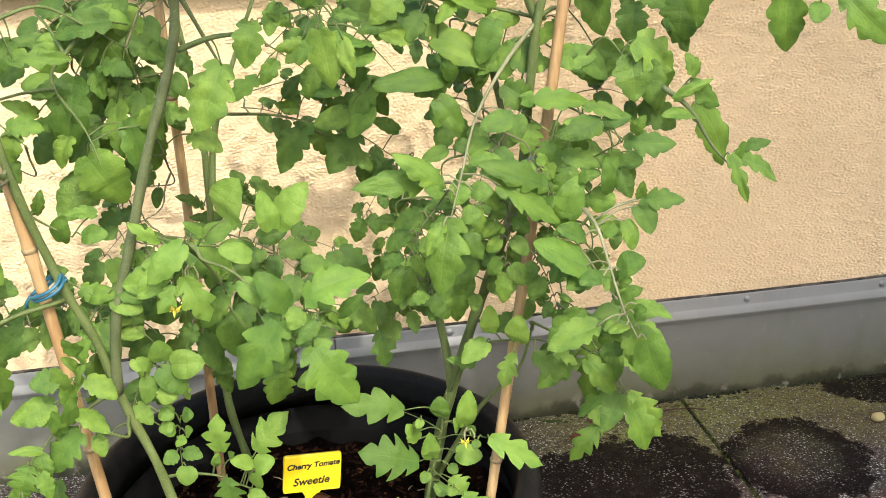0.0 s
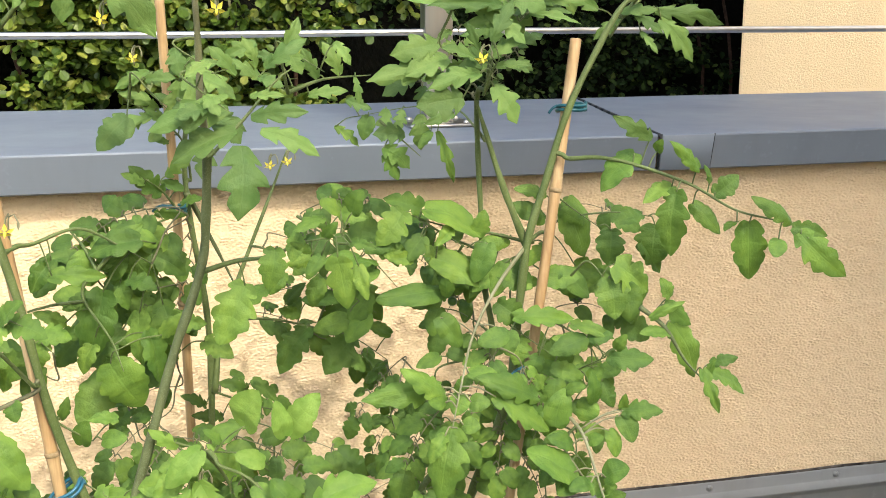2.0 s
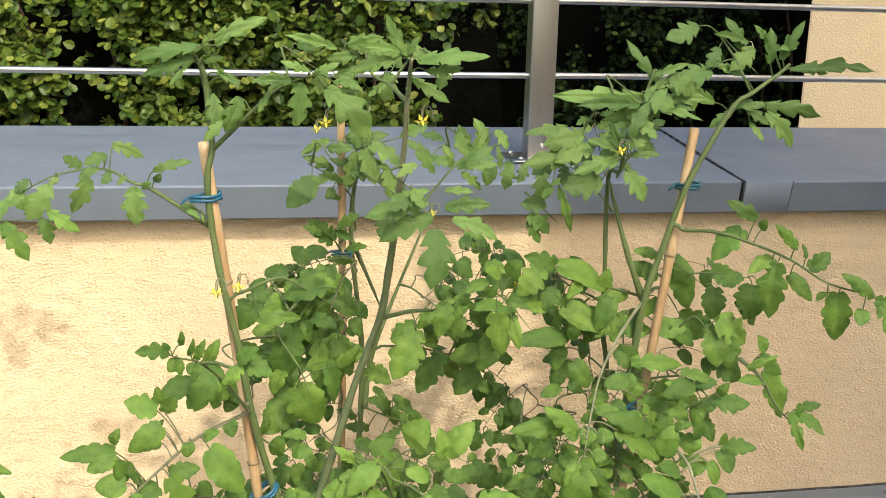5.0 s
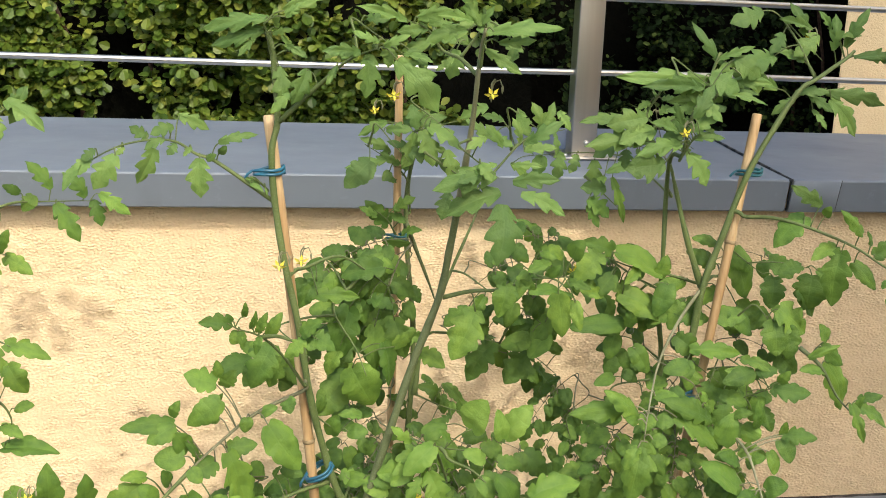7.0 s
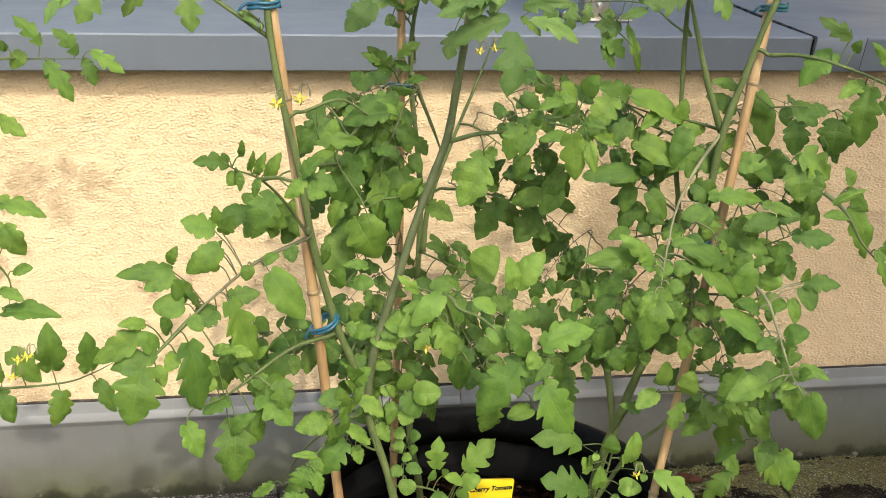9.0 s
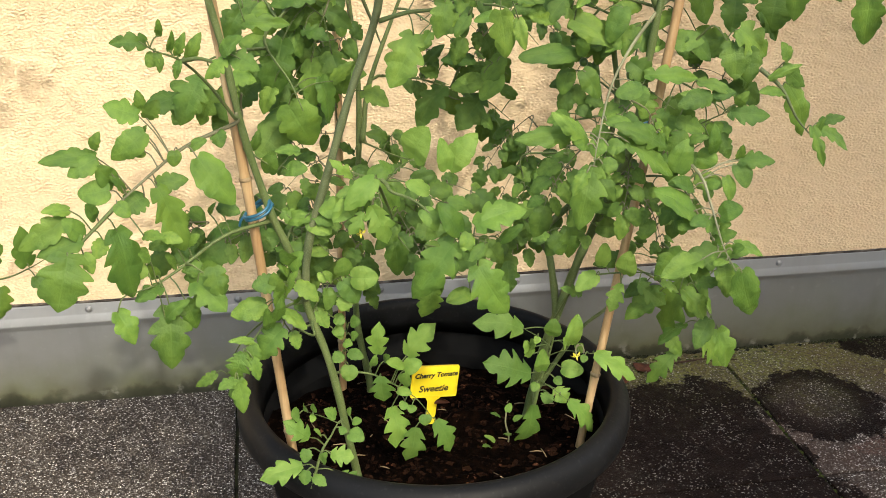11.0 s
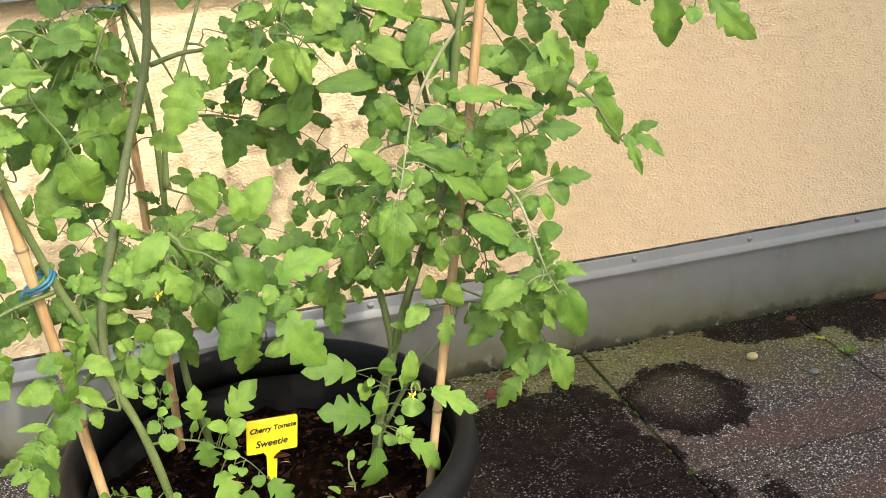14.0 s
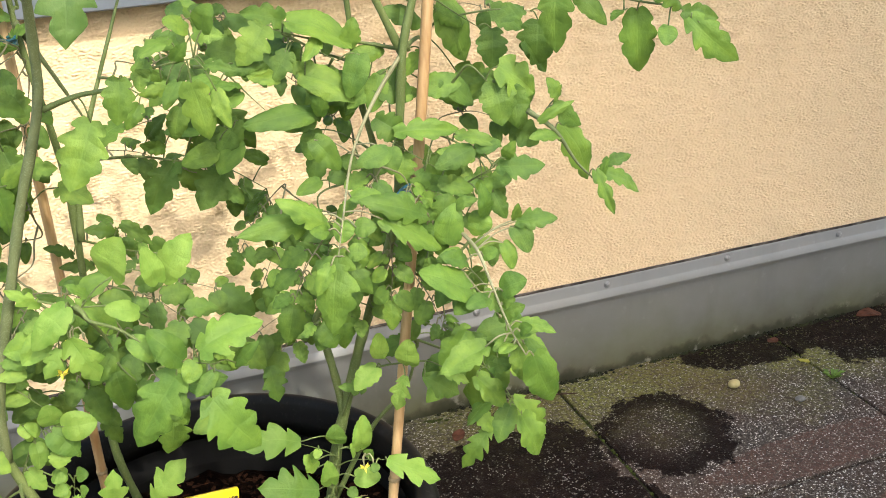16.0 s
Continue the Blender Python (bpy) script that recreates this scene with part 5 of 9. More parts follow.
leaf(tall_plant, [(-0.247, -0.600, 1.002), (-0.201, -0.525, 1.011), (-0.138, -0.450, 1.011)], 0.0026, [
    (-0.209, -0.527, 1.012, -0.225, -0.537, 1.046, 0.021, "^"),
    (-0.180, -0.498, 1.014, -0.198, -0.511, 1.050, 0.021, "^"),
    (-0.223, -0.564, 0.996, -0.182, -0.574, 1.003, 0.020, "^"),
    (-0.255, -0.585, 1.035, -0.284, -0.595, 1.043, 0.016, "^"),
    (-0.273, -0.606, 1.017, -0.308, -0.614, 1.040, 0.023, "^"),
    (-0.161, -0.479, 1.011, -0.155, -0.491, 0.982, 0.018, "^"),
    (-0.276, -0.586, 1.052, -0.311, -0.591, 1.037, 0.022, "-")], "old", STEM)
leaf(tall_plant, [(-0.338, -0.683, 0.839), (-0.309, -0.697, 0.850), (-0.280, -0.712, 0.856), (-0.246, -0.726, 0.871), (-0.212, -0.740, 0.878)], 0.003, [
    (-0.273, -0.723, 0.866, -0.281, -0.732, 0.828, 0.028, "*"),
    (-0.217, -0.740, 0.858, -0.209, -0.740, 0.806, 0.034, "*"),
    (-0.249, -0.721, 0.880, -0.260, -0.734, 0.856, 0.019, "-"),
    (-0.229, -0.738, 0.896, -0.257, -0.753, 0.887, 0.017, "*"),
    (-0.212, -0.732, 0.901, -0.232, -0.744, 0.913, 0.018, "o"),
    (-0.202, -0.738, 0.899, -0.196, -0.749, 0.921, 0.022, "o"),
    (-0.239, -0.725, 0.861, -0.258, -0.734, 0.873, 0.010, "-"),
    (-0.204, -0.736, 0.871, -0.183, -0.751, 0.868, 0.015, "*"),
    (-0.301, -0.695, 0.827, -0.331, -0.711, 0.772, 0.043, "b"),
    (-0.229, -0.732, 0.876, -0.218, -0.744, 0.891, 0.013, "-"),
    (-0.198, -0.743, 0.850, -0.192, -0.753, 0.818, 0.016, "-")], "old", STEM)
leaf(tall_plant, [(-0.178, -0.420, 0.869), (-0.164, -0.415, 0.856), (-0.151, -0.410, 0.843)], 0.0026, [
    (-0.154, -0.411, 0.843, -0.188, -0.423, 0.877, 0.029, "*"),
    (-0.144, -0.406, 0.841, -0.137, -0.415, 0.820, 0.016, "-")], "old", STEM)
leaf(tall_plant, [(-0.392, -0.700, 0.681), (-0.368, -0.720, 0.678), (-0.339, -0.740, 0.676)], 0.0026, [
    (-0.310, -0.747, 0.701, -0.298, -0.761, 0.740, 0.039, "o"),
    (-0.272, -0.741, 0.686, -0.279, -0.745, 0.723, 0.022, "o"),
    (-0.268, -0.734, 0.684, -0.241, -0.743, 0.726, 0.033, "-"),
    (-0.293, -0.748, 0.665, -0.320, -0.755, 0.678, 0.022, "o"),
    (-0.351, -0.736, 0.678, -0.388, -0.745, 0.648, 0.030, "-"),
    (-0.332, -0.737, 0.681, -0.347, -0.745, 0.702, 0.011, "-"),
    (-0.356, -0.733, 0.646, -0.338, -0.734, 0.597, 0.033, "*"),
    (-0.365, -0.732, 0.638, -0.382, -0.743, 0.616, 0.021, "*"),
    (-0.374, -0.712, 0.672, -0.395, -0.726, 0.698, 0.016, "*")], "young", STEM)
leaf(tall_plant, [(-0.334, -0.750, 0.666), (-0.311, -0.767, 0.660), (-0.275, -0.783, 0.632), (-0.240, -0.800, 0.626)], 0.0026, [
    (-0.250, -0.795, 0.638, -0.195, -0.796, 0.660, 0.041, "b"),
    (-0.271, -0.790, 0.620, -0.320, -0.790, 0.551, 0.045, "b"),
    (-0.248, -0.797, 0.595, -0.209, -0.809, 0.535, 0.052, "b"),
    (-0.265, -0.787, 0.629, -0.289, -0.792, 0.666, 0.030, "o"),
    (-0.304, -0.771, 0.652, -0.289, -0.785, 0.633, 0.019, "o"),
    (-0.257, -0.792, 0.630, -0.265, -0.802, 0.614, 0.020, "o"),
    (-0.271, -0.790, 0.601, -0.275, -0.802, 0.580, 0.013, "-"),
    (-0.241, -0.806, 0.622, -0.261, -0.815, 0.607, 0.015, "-"),
    (-0.222, -0.795, 0.620, -0.203, -0.811, 0.644, 0.015, "-")], "old", STEM)
leaf(tall_plant, [(-0.327, -0.680, 0.614), (-0.320, -0.690, 0.589), (-0.307, -0.700, 0.572)], 0.0026, [
    (-0.325, -0.691, 0.586, -0.320, -0.693, 0.536, 0.032, "-"),
    (-0.319, -0.675, 0.619, -0.343, -0.683, 0.659, 0.023, "*"),
    (-0.322, -0.698, 0.608, -0.350, -0.702, 0.578, 0.023, "-")], "old", STEM)
leaf(tall_plant, [(-0.470, -0.700, 0.620), (-0.519, -0.725, 0.615), (-0.567, -0.750, 0.590), (-0.594, -0.775, 0.583), (-0.618, -0.800, 0.586)], 0.0032, [
    (-0.591, -0.761, 0.587, -0.595, -0.767, 0.604, 0.016, "o"),
    (-0.570, -0.747, 0.592, -0.576, -0.760, 0.611, 0.016, "o"),
    (-0.557, -0.738, 0.596, -0.551, -0.751, 0.581, 0.020, "o"),
    (-0.544, -0.738, 0.589, -0.529, -0.736, 0.528, 0.045, "-"),
    (-0.579, -0.768, 0.555, -0.580, -0.790, 0.487, 0.048, "b"),
    (-0.563, -0.763, 0.559, -0.552, -0.766, 0.523, 0.025, "-"),
    (-0.584, -0.774, 0.581, -0.613, -0.782, 0.570, 0.023, "*"),
    (-0.573, -0.748, 0.622, -0.594, -0.762, 0.621, 0.016, "-"),
    (-0.604, -0.767, 0.625, -0.623, -0.789, 0.581, 0.036, "*"),
    (-0.628, -0.806, 0.571, -0.609, -0.819, 0.540, 0.029, "*"),
    (-0.594, -0.772, 0.613, -0.607, -0.787, 0.628, 0.014, "-")], "old", STEM)
leaf(tall_plant, [(-0.470, -0.700, 0.620), (-0.519, -0.725, 0.615), (-0.567, -0.750, 0.590), (-0.594, -0.775, 0.583), (-0.618, -0.800, 0.586)], 0.0027, [
    (-0.559, -0.739, 0.613, -0.544, -0.747, 0.627, 0.014, "-"),
    (-0.523, -0.716, 0.648, -0.500, -0.730, 0.644, 0.020, "-"),
    (-0.532, -0.726, 0.643, -0.526, -0.737, 0.659, 0.007, "-"),
    (-0.585, -0.773, 0.541, -0.563, -0.784, 0.569, 0.018, "-")], "old", STEM)
leaf(tall_plant, [(-0.455, -0.700, 0.511), (-0.491, -0.683, 0.479), (-0.515, -0.667, 0.444), (-0.532, -0.650, 0.399)], 0.0026, [
    (-0.521, -0.648, 0.396, -0.515, -0.665, 0.350, 0.028, "*"),
    (-0.545, -0.647, 0.400, -0.571, -0.655, 0.388, 0.016, "*")], "old", STEM)
flower(tall_plant, (-0.503, -0.745, 0.897), 0.0135)
flower(tall_plant, (-0.526, -0.750, 0.893), 0.0135)
flower(tall_plant, (-0.316, -0.800, 1.082), 0.0135)
flower(tall_plant, (-0.410, -0.760, 1.075), 0.0135)
flower(tall_plant, (-0.354, -0.730, 0.637), 0.0135)
flower(tall_plant, (-0.368, -0.730, 0.611), 0.0135)

middle_plant = thing("tomato_plant", "slender tomato plant tied to a straight bamboo stick", "tomato plant", (-0.337, -0.47, 0.27), "tomato plants")
stem(middle_plant, [(-0.332, -0.462, 0.232), (-0.337, -0.465, 0.280), (-0.351, -0.466, 0.363), (-0.352, -0.468, 0.486), (-0.343, -0.469, 0.632), (-0.343, -0.470, 0.739), (-0.357, -0.475, 0.868), (-0.356, -0.477, 0.942), (-0.343, -0.478, 1.008), (-0.335, -0.480, 1.064)], 0.0056, 0.0022, STEM)
stem(middle_plant, [(-0.339, -0.475, 0.640), (-0.328, -0.461, 0.709), (-0.298, -0.448, 0.786), (-0.261, -0.434, 0.870), (-0.238, -0.420, 0.922)], 0.0044, 0.0009, STEM)
stem(middle_plant, [(-0.358, -0.478, 0.884), (-0.346, -0.469, 0.856), (-0.324, -0.459, 0.804), (-0.309, -0.450, 0.766)], 0.004, 0.0009, STEM_DARK)
leaf(middle_plant, [(-0.352, -0.470, 0.900), (-0.359, -0.480, 0.944), (-0.388, -0.490, 0.973), (-0.417, -0.500, 0.992)], 0.0024, [
    (-0.387, -0.496, 0.974, -0.443, -0.502, 0.962, 0.022, "^"),
    (-0.400, -0.496, 0.969, -0.431, -0.503, 0.946, 0.018, "^"),
    (-0.381, -0.486, 0.979, -0.418, -0.502, 1.004, 0.018, "^"),
    (-0.383, -0.491, 0.956, -0.393, -0.504, 0.946, 0.015, "o"),
    (-0.370, -0.489, 0.965, -0.396, -0.504, 0.983, 0.014, "^"),
    (-0.359, -0.483, 0.956, -0.376, -0.484, 1.002, 0.019, "^"),
    (-0.374, -0.485, 0.942, -0.390, -0.496, 0.948, 0.009, "-")], "shaded", STEM)
leaf(middle_plant, [(-0.371, -0.480, 0.869), (-0.384, -0.500, 0.891), (-0.401, -0.520, 0.908)], 0.0026, [
    (-0.384, -0.498, 0.887, -0.415, -0.512, 0.921, 0.030, "*"),
    (-0.400, -0.511, 0.900, -0.423, -0.519, 0.915, 0.018, "^"),
    (-0.364, -0.485, 0.870, -0.339, -0.498, 0.880, 0.019, "*"),
    (-0.378, -0.502, 0.906, -0.350, -0.506, 0.925, 0.019, "^"),
    (-0.361, -0.488, 0.889, -0.385, -0.498, 0.901, 0.014, "-")], "shaded", STEM)
leaf(middle_plant, [(-0.360, -0.490, 0.860), (-0.378, -0.513, 0.861), (-0.415, -0.537, 0.850), (-0.445, -0.560, 0.841)], 0.0026, [
    (-0.392, -0.512, 0.867, -0.355, -0.529, 0.868, 0.014, "*"),
    (-0.423, -0.544, 0.862, -0.458, -0.550, 0.867, 0.014, "*"),
    (-0.438, -0.553, 0.853, -0.466, -0.568, 0.849, 0.016, "-"),
    (-0.408, -0.533, 0.850, -0.450, -0.533, 0.824, 0.034, "*"),
    (-0.441, -0.554, 0.853, -0.449, -0.565, 0.871, 0.016, "o")], "shaded", STEM)
leaf(middle_plant, [(-0.352, -0.490, 1.008), (-0.324, -0.495, 1.017), (-0.296, -0.500, 1.025)], 0.0026, [
    (-0.367, -0.496, 1.022, -0.314, -0.516, 1.032, 0.030, "^"),
    (-0.336, -0.485, 0.994, -0.308, -0.496, 0.982, 0.015, "^"),
    (-0.350, -0.483, 0.986, -0.388, -0.500, 0.997, 0.017, "^"),
    (-0.329, -0.496, 0.974, -0.288, -0.515, 0.956, 0.022, "^"),
    (-0.388, -0.492, 1.021, -0.424, -0.508, 1.007, 0.017, "-")], "shaded", STEM)
leaf(middle_plant, [(-0.309, -0.460, 0.725), (-0.263, -0.450, 0.718), (-0.220, -0.440, 0.703), (-0.167, -0.430, 0.683), (-0.120, -0.420, 0.645)], 0.0024, [
    (-0.223, -0.444, 0.704, -0.262, -0.456, 0.650, 0.047, "b"),
    (-0.166, -0.433, 0.684, -0.204, -0.452, 0.643, 0.047, "b"),
    (-0.163, -0.440, 0.759, -0.128, -0.439, 0.702, 0.039, "b"),
    (-0.224, -0.448, 0.738, -0.190, -0.458, 0.745, 0.020, "*"),
    (-0.248, -0.449, 0.738, -0.228, -0.459, 0.765, 0.019, "-"),
    (-0.149, -0.432, 0.657, -0.116, -0.445, 0.615, 0.025, "*"),
    (-0.170, -0.434, 0.658, -0.151, -0.443, 0.640, 0.023, "-"),
    (-0.129, -0.413, 0.629, -0.151, -0.422, 0.606, 0.026, "*"),
    (-0.120, -0.414, 0.616, -0.100, -0.428, 0.586, 0.027, "*"),
    (-0.232, -0.450, 0.722, -0.258, -0.460, 0.733, 0.017, "-"),
    (-0.115, -0.423, 0.680, -0.148, -0.432, 0.700, 0.019, "-")], "shaded", STEM)
leaf(middle_plant, [(-0.309, -0.460, 0.725), (-0.263, -0.450, 0.718), (-0.220, -0.440, 0.703), (-0.167, -0.430, 0.683), (-0.120, -0.420, 0.645)], 0.002, [
    (-0.204, -0.439, 0.711, -0.167, -0.448, 0.730, 0.025, "*"),
    (-0.115, -0.416, 0.599, -0.127, -0.421, 0.566, 0.024, "-"),
    (-0.106, -0.423, 0.575, -0.076, -0.434, 0.588, 0.023, "-")], "shaded", STEM)
leaf(middle_plant, [(-0.338, -0.470, 0.638), (-0.292, -0.460, 0.613), (-0.248, -0.450, 0.596)], 0.0026, [
    (-0.300, -0.459, 0.634, -0.331, -0.472, 0.651, 0.021, "*"),
    (-0.284, -0.464, 0.602, -0.309, -0.476, 0.590, 0.016, "*"),
    (-0.258, -0.458, 0.591, -0.224, -0.463, 0.558, 0.023, "*"),
    (-0.331, -0.461, 0.602, -0.365, -0.473, 0.615, 0.019, "*"),
    (-0.319, -0.467, 0.570, -0.292, -0.482, 0.559, 0.018, "*"),
    (-0.350, -0.474, 0.623, -0.375, -0.488, 0.645, 0.019, "*"),
    (-0.294, -0.464, 0.648, -0.262, -0.472, 0.622, 0.019, "-")], "shaded", STEM)
flower(middle_plant, (-0.405, -0.500, 1.035), 0.0125)
flower(middle_plant, (-0.260, -0.430, 0.904), 0.0125)
flower(middle_plant, (-0.239, -0.430, 0.908), 0.0125)

bushy_plant = thing("tomato_plant", "bushy tomato plant with a small green fruit", "tomato plant", (-0.115, -0.60, 0.27), "tomato plants")
stem(bushy_plant, [(-0.124, -0.589, 0.250), (-0.120, -0.590, 0.281), (-0.104, -0.592, 0.369), (-0.090, -0.595, 0.420), (-0.065, -0.597, 0.501), (-0.048, -0.600, 0.548), (-0.022, -0.640, 0.667), (-0.011, -0.640, 0.757), (-0.001, -0.640, 0.840), (0.018, -0.640, 0.903), (0.043, -0.640, 0.982), (0.082, -0.640, 1.059), (0.102, -0.640, 1.089), (0.119, -0.635, 1.097), (0.155, -0.633, 1.122), (0.170, -0.630, 1.134)], 0.0074, 0.0018, STEM)
stem(bushy_plant, [(-0.091, -0.595, 0.416), (-0.094, -0.587, 0.459), (-0.099, -0.578, 0.497), (-0.105, -0.570, 0.536), (-0.036, -0.560, 0.603), (-0.021, -0.575, 0.705), (-0.036, -0.590, 0.786), (-0.043, -0.605, 0.856), (-0.052, -0.620, 0.990), (-0.052, -0.660, 1.007), (-0.046, -0.660, 1.047), (-0.030, -0.660, 1.087), (-0.018, -0.660, 1.126)], 0.0052, 0.0016, STEM)
stem(bushy_plant, [(-0.000, -0.632, 0.836), (-0.026, -0.635, 0.898), (-0.049, -0.637, 0.966), (-0.058, -0.640, 0.992)], 0.0046, 0.0014, STEM)
stem(bushy_plant, [(-0.122, -0.589, 0.262), (-0.117, -0.590, 0.289), (-0.057, -0.587, 0.385), (-0.011, -0.583, 0.424), (0.010, -0.580, 0.483)], 0.0046, 0.0012, STEM)
leaf(bushy_plant, [(0.131, -0.600, 1.090), (0.171, -0.600, 1.120), (0.198, -0.600, 1.129), (0.241, -0.600, 1.134)], 0.0026, [
    (0.185, -0.604, 1.123, 0.293, -0.634, 1.133, 0.024, "^"),
    (0.176, -0.597, 1.137, 0.186, -0.617, 1.186, 0.024, "^"),
    (0.156, -0.605, 1.133, 0.150, -0.618, 1.175, 0.019, "^"),
    (0.125, -0.602, 1.157, 0.075, -0.619, 1.170, 0.018, "^"),
    (0.119, -0.601, 1.150, 0.095, -0.614, 1.188, 0.022, "^"),
    (0.123, -0.596, 1.118, 0.080, -0.605, 1.135, 0.019, "^"),
    (0.205, -0.594, 1.128, 0.241, -0.601, 1.121, 0.018, "-"),
    (0.155, -0.596, 1.157, 0.133, -0.605, 1.181, 0.014, "^"),
    (0.161, -0.601, 1.150, 0.192, -0.607, 1.157, 0.016, "^")], "old", STEM)
leaf(bushy_plant, [(0.103, -0.600, 1.055), (0.116, -0.610, 1.077), (0.149, -0.620, 1.085)], 0.0028, [
    (0.147, -0.616, 1.082, 0.234, -0.612, 1.068, 0.025, "^"),
    (0.153, -0.616, 1.074, 0.199, -0.621, 1.029, 0.029, "^"),
    (0.109, -0.611, 1.074, 0.079, -0.617, 1.056, 0.017, "^"),
    (0.131, -0.616, 1.060, 0.147, -0.630, 1.038, 0.014, "^"),
    (0.123, -0.619, 1.078, 0.151, -0.634, 1.061, 0.017, "^"),
    (0.085, -0.609, 1.084, 0.022, -0.614, 1.108, 0.023, "^"),
    (0.107, -0.612, 1.081, 0.144, -0.630, 1.086, 0.020, "^")], "old", STEM)
leaf(bushy_plant, [(-0.015, -0.650, 1.072), (-0.039, -0.665, 1.086), (-0.086, -0.680, 1.096)], 0.0024, [
    (-0.027, -0.659, 1.093, -0.140, -0.666, 1.099, 0.033, "^"),
    (-0.038, -0.671, 1.087, -0.117, -0.694, 1.091, 0.024, "^"),
    (-0.018, -0.656, 1.073, -0.075, -0.669, 1.072, 0.021, "^"),
    (-0.009, -0.655, 1.112, -0.052, -0.653, 1.162, 0.020, "^"),
    (-0.019, -0.663, 1.120, 0.017, -0.678, 1.137, 0.015, "^"),
    (0.001, -0.651, 1.092, 0.053, -0.664, 1.096, 0.020, "^"),
    (-0.006, -0.653, 1.079, 0.043, -0.674, 1.071, 0.019, "^"),
    (-0.025, -0.662, 1.100, 0.008, -0.666, 1.120, 0.014, "^"),
    (-0.034, -0.654, 1.066, -0.082, -0.671, 1.059, 0.019, "^"),
    (0.009, -0.650, 1.086, 0.036, -0.664, 1.083, 0.013, "^")], "old", STEM)
leaf(bushy_plant, [(-0.055, -0.660, 1.000), (-0.052, -0.680, 1.023), (-0.050, -0.700, 1.036)], 0.0024, [
    (-0.047, -0.667, 1.009, -0.022, -0.678, 0.973, 0.032, "^"),
    (-0.049, -0.680, 1.028, -0.012, -0.686, 1.032, 0.018, "^"),
    (-0.063, -0.681, 1.022, -0.117, -0.695, 1.015, 0.024, "^"),
    (-0.058, -0.683, 1.037, -0.025, -0.694, 1.061, 0.021, "^"),
    (-0.067, -0.681, 1.034, -0.105, -0.692, 1.049, 0.019, "^"),
    (-0.056, -0.696, 1.052, -0.037, -0.697, 1.094, 0.022, "^"),
    (-0.067, -0.689, 1.045, -0.080, -0.694, 1.071, 0.013, "^"),
    (-0.098, -0.658, 1.022, -0.172, -0.680, 1.025, 0.029, "^")], "old", STEM)
leaf(bushy_plant, [(-0.038, -0.600, 0.946), (-0.023, -0.502, 0.950), (-0.026, -0.405, 0.966), (-0.060, -0.308, 0.961), (-0.119, -0.210, 0.942)], 0.0024, [
    (-0.106, -0.217, 0.942, -0.117, -0.228, 0.910, 0.027, "-"),
    (-0.090, -0.266, 0.956, -0.098, -0.269, 0.910, 0.032, "^"),
    (-0.071, -0.291, 0.956, -0.084, -0.300, 0.927, 0.022, "^"),
    (-0.055, -0.332, 0.953, -0.053, -0.336, 0.905, 0.030, "^"),
    (-0.043, -0.382, 0.935, -0.023, -0.399, 0.870, 0.021, "^"),
    (-0.031, -0.372, 1.021, -0.097, -0.388, 1.019, 0.029, "^"),
    (-0.045, -0.355, 0.932, -0.065, -0.367, 0.914, 0.015, "-"),
    (-0.137, -0.206, 0.965, -0.102, -0.219, 0.952, 0.022, "^"),
    (-0.030, -0.420, 0.960, -0.067, -0.433, 0.951, 0.016, "-"),
    (-0.155, -0.202, 0.927, -0.118, -0.207, 0.899, 0.021, "^")], "old", STEM)
leaf(bushy_plant, [(0.042, -0.650, 0.930), (0.068, -0.673, 0.933), (0.101, -0.697, 0.926), (0.148, -0.720, 0.908), (0.187, -0.743, 0.884), (0.232, -0.767, 0.873), (0.240, -0.790, 0.862)], 0.003, [
    (0.100, -0.685, 0.938, 0.059, -0.693, 0.906, 0.034, "*"),
    (0.112, -0.698, 0.954, 0.070, -0.714, 0.980, 0.022, "*"),
    (0.120, -0.697, 0.940, 0.118, -0.707, 0.953, 0.012, "o"),
    (0.151, -0.727, 0.926, 0.113, -0.743, 0.956, 0.019, "*"),
    (0.131, -0.721, 0.904, 0.125, -0.724, 0.835, 0.040, "b"),
    (0.134, -0.705, 0.905, 0.098, -0.719, 0.897, 0.022, "*"),
    (0.150, -0.718, 0.889, 0.178, -0.732, 0.858, 0.022, "-"),
    (0.169, -0.729, 0.899, 0.193, -0.734, 0.919, 0.023, "*"),
    (0.199, -0.747, 0.873, 0.204, -0.749, 0.810, 0.035, "-"),
    (0.187, -0.745, 0.873, 0.166, -0.759, 0.869, 0.015, "-"),
    (0.233, -0.766, 0.876, 0.194, -0.775, 0.906, 0.024, "*")], "old", STEM)
leaf(bushy_plant, [(0.042, -0.650, 0.930), (0.068, -0.673, 0.933), (0.101, -0.697, 0.926), (0.148, -0.720, 0.908), (0.187, -0.743, 0.884), (0.232, -0.767, 0.873), (0.240, -0.790, 0.862)], 0.0026, [
    (0.220, -0.769, 0.858, 0.210, -0.780, 0.843, 0.020, "o"),
    (0.233, -0.784, 0.867, 0.275, -0.808, 0.824, 0.035, "b"),
    (0.230, -0.776, 0.871, 0.265, -0.787, 0.864, 0.020, "*"),
    (0.166, -0.726, 0.911, 0.156, -0.735, 0.930, 0.011, "-")], "old", STEM)
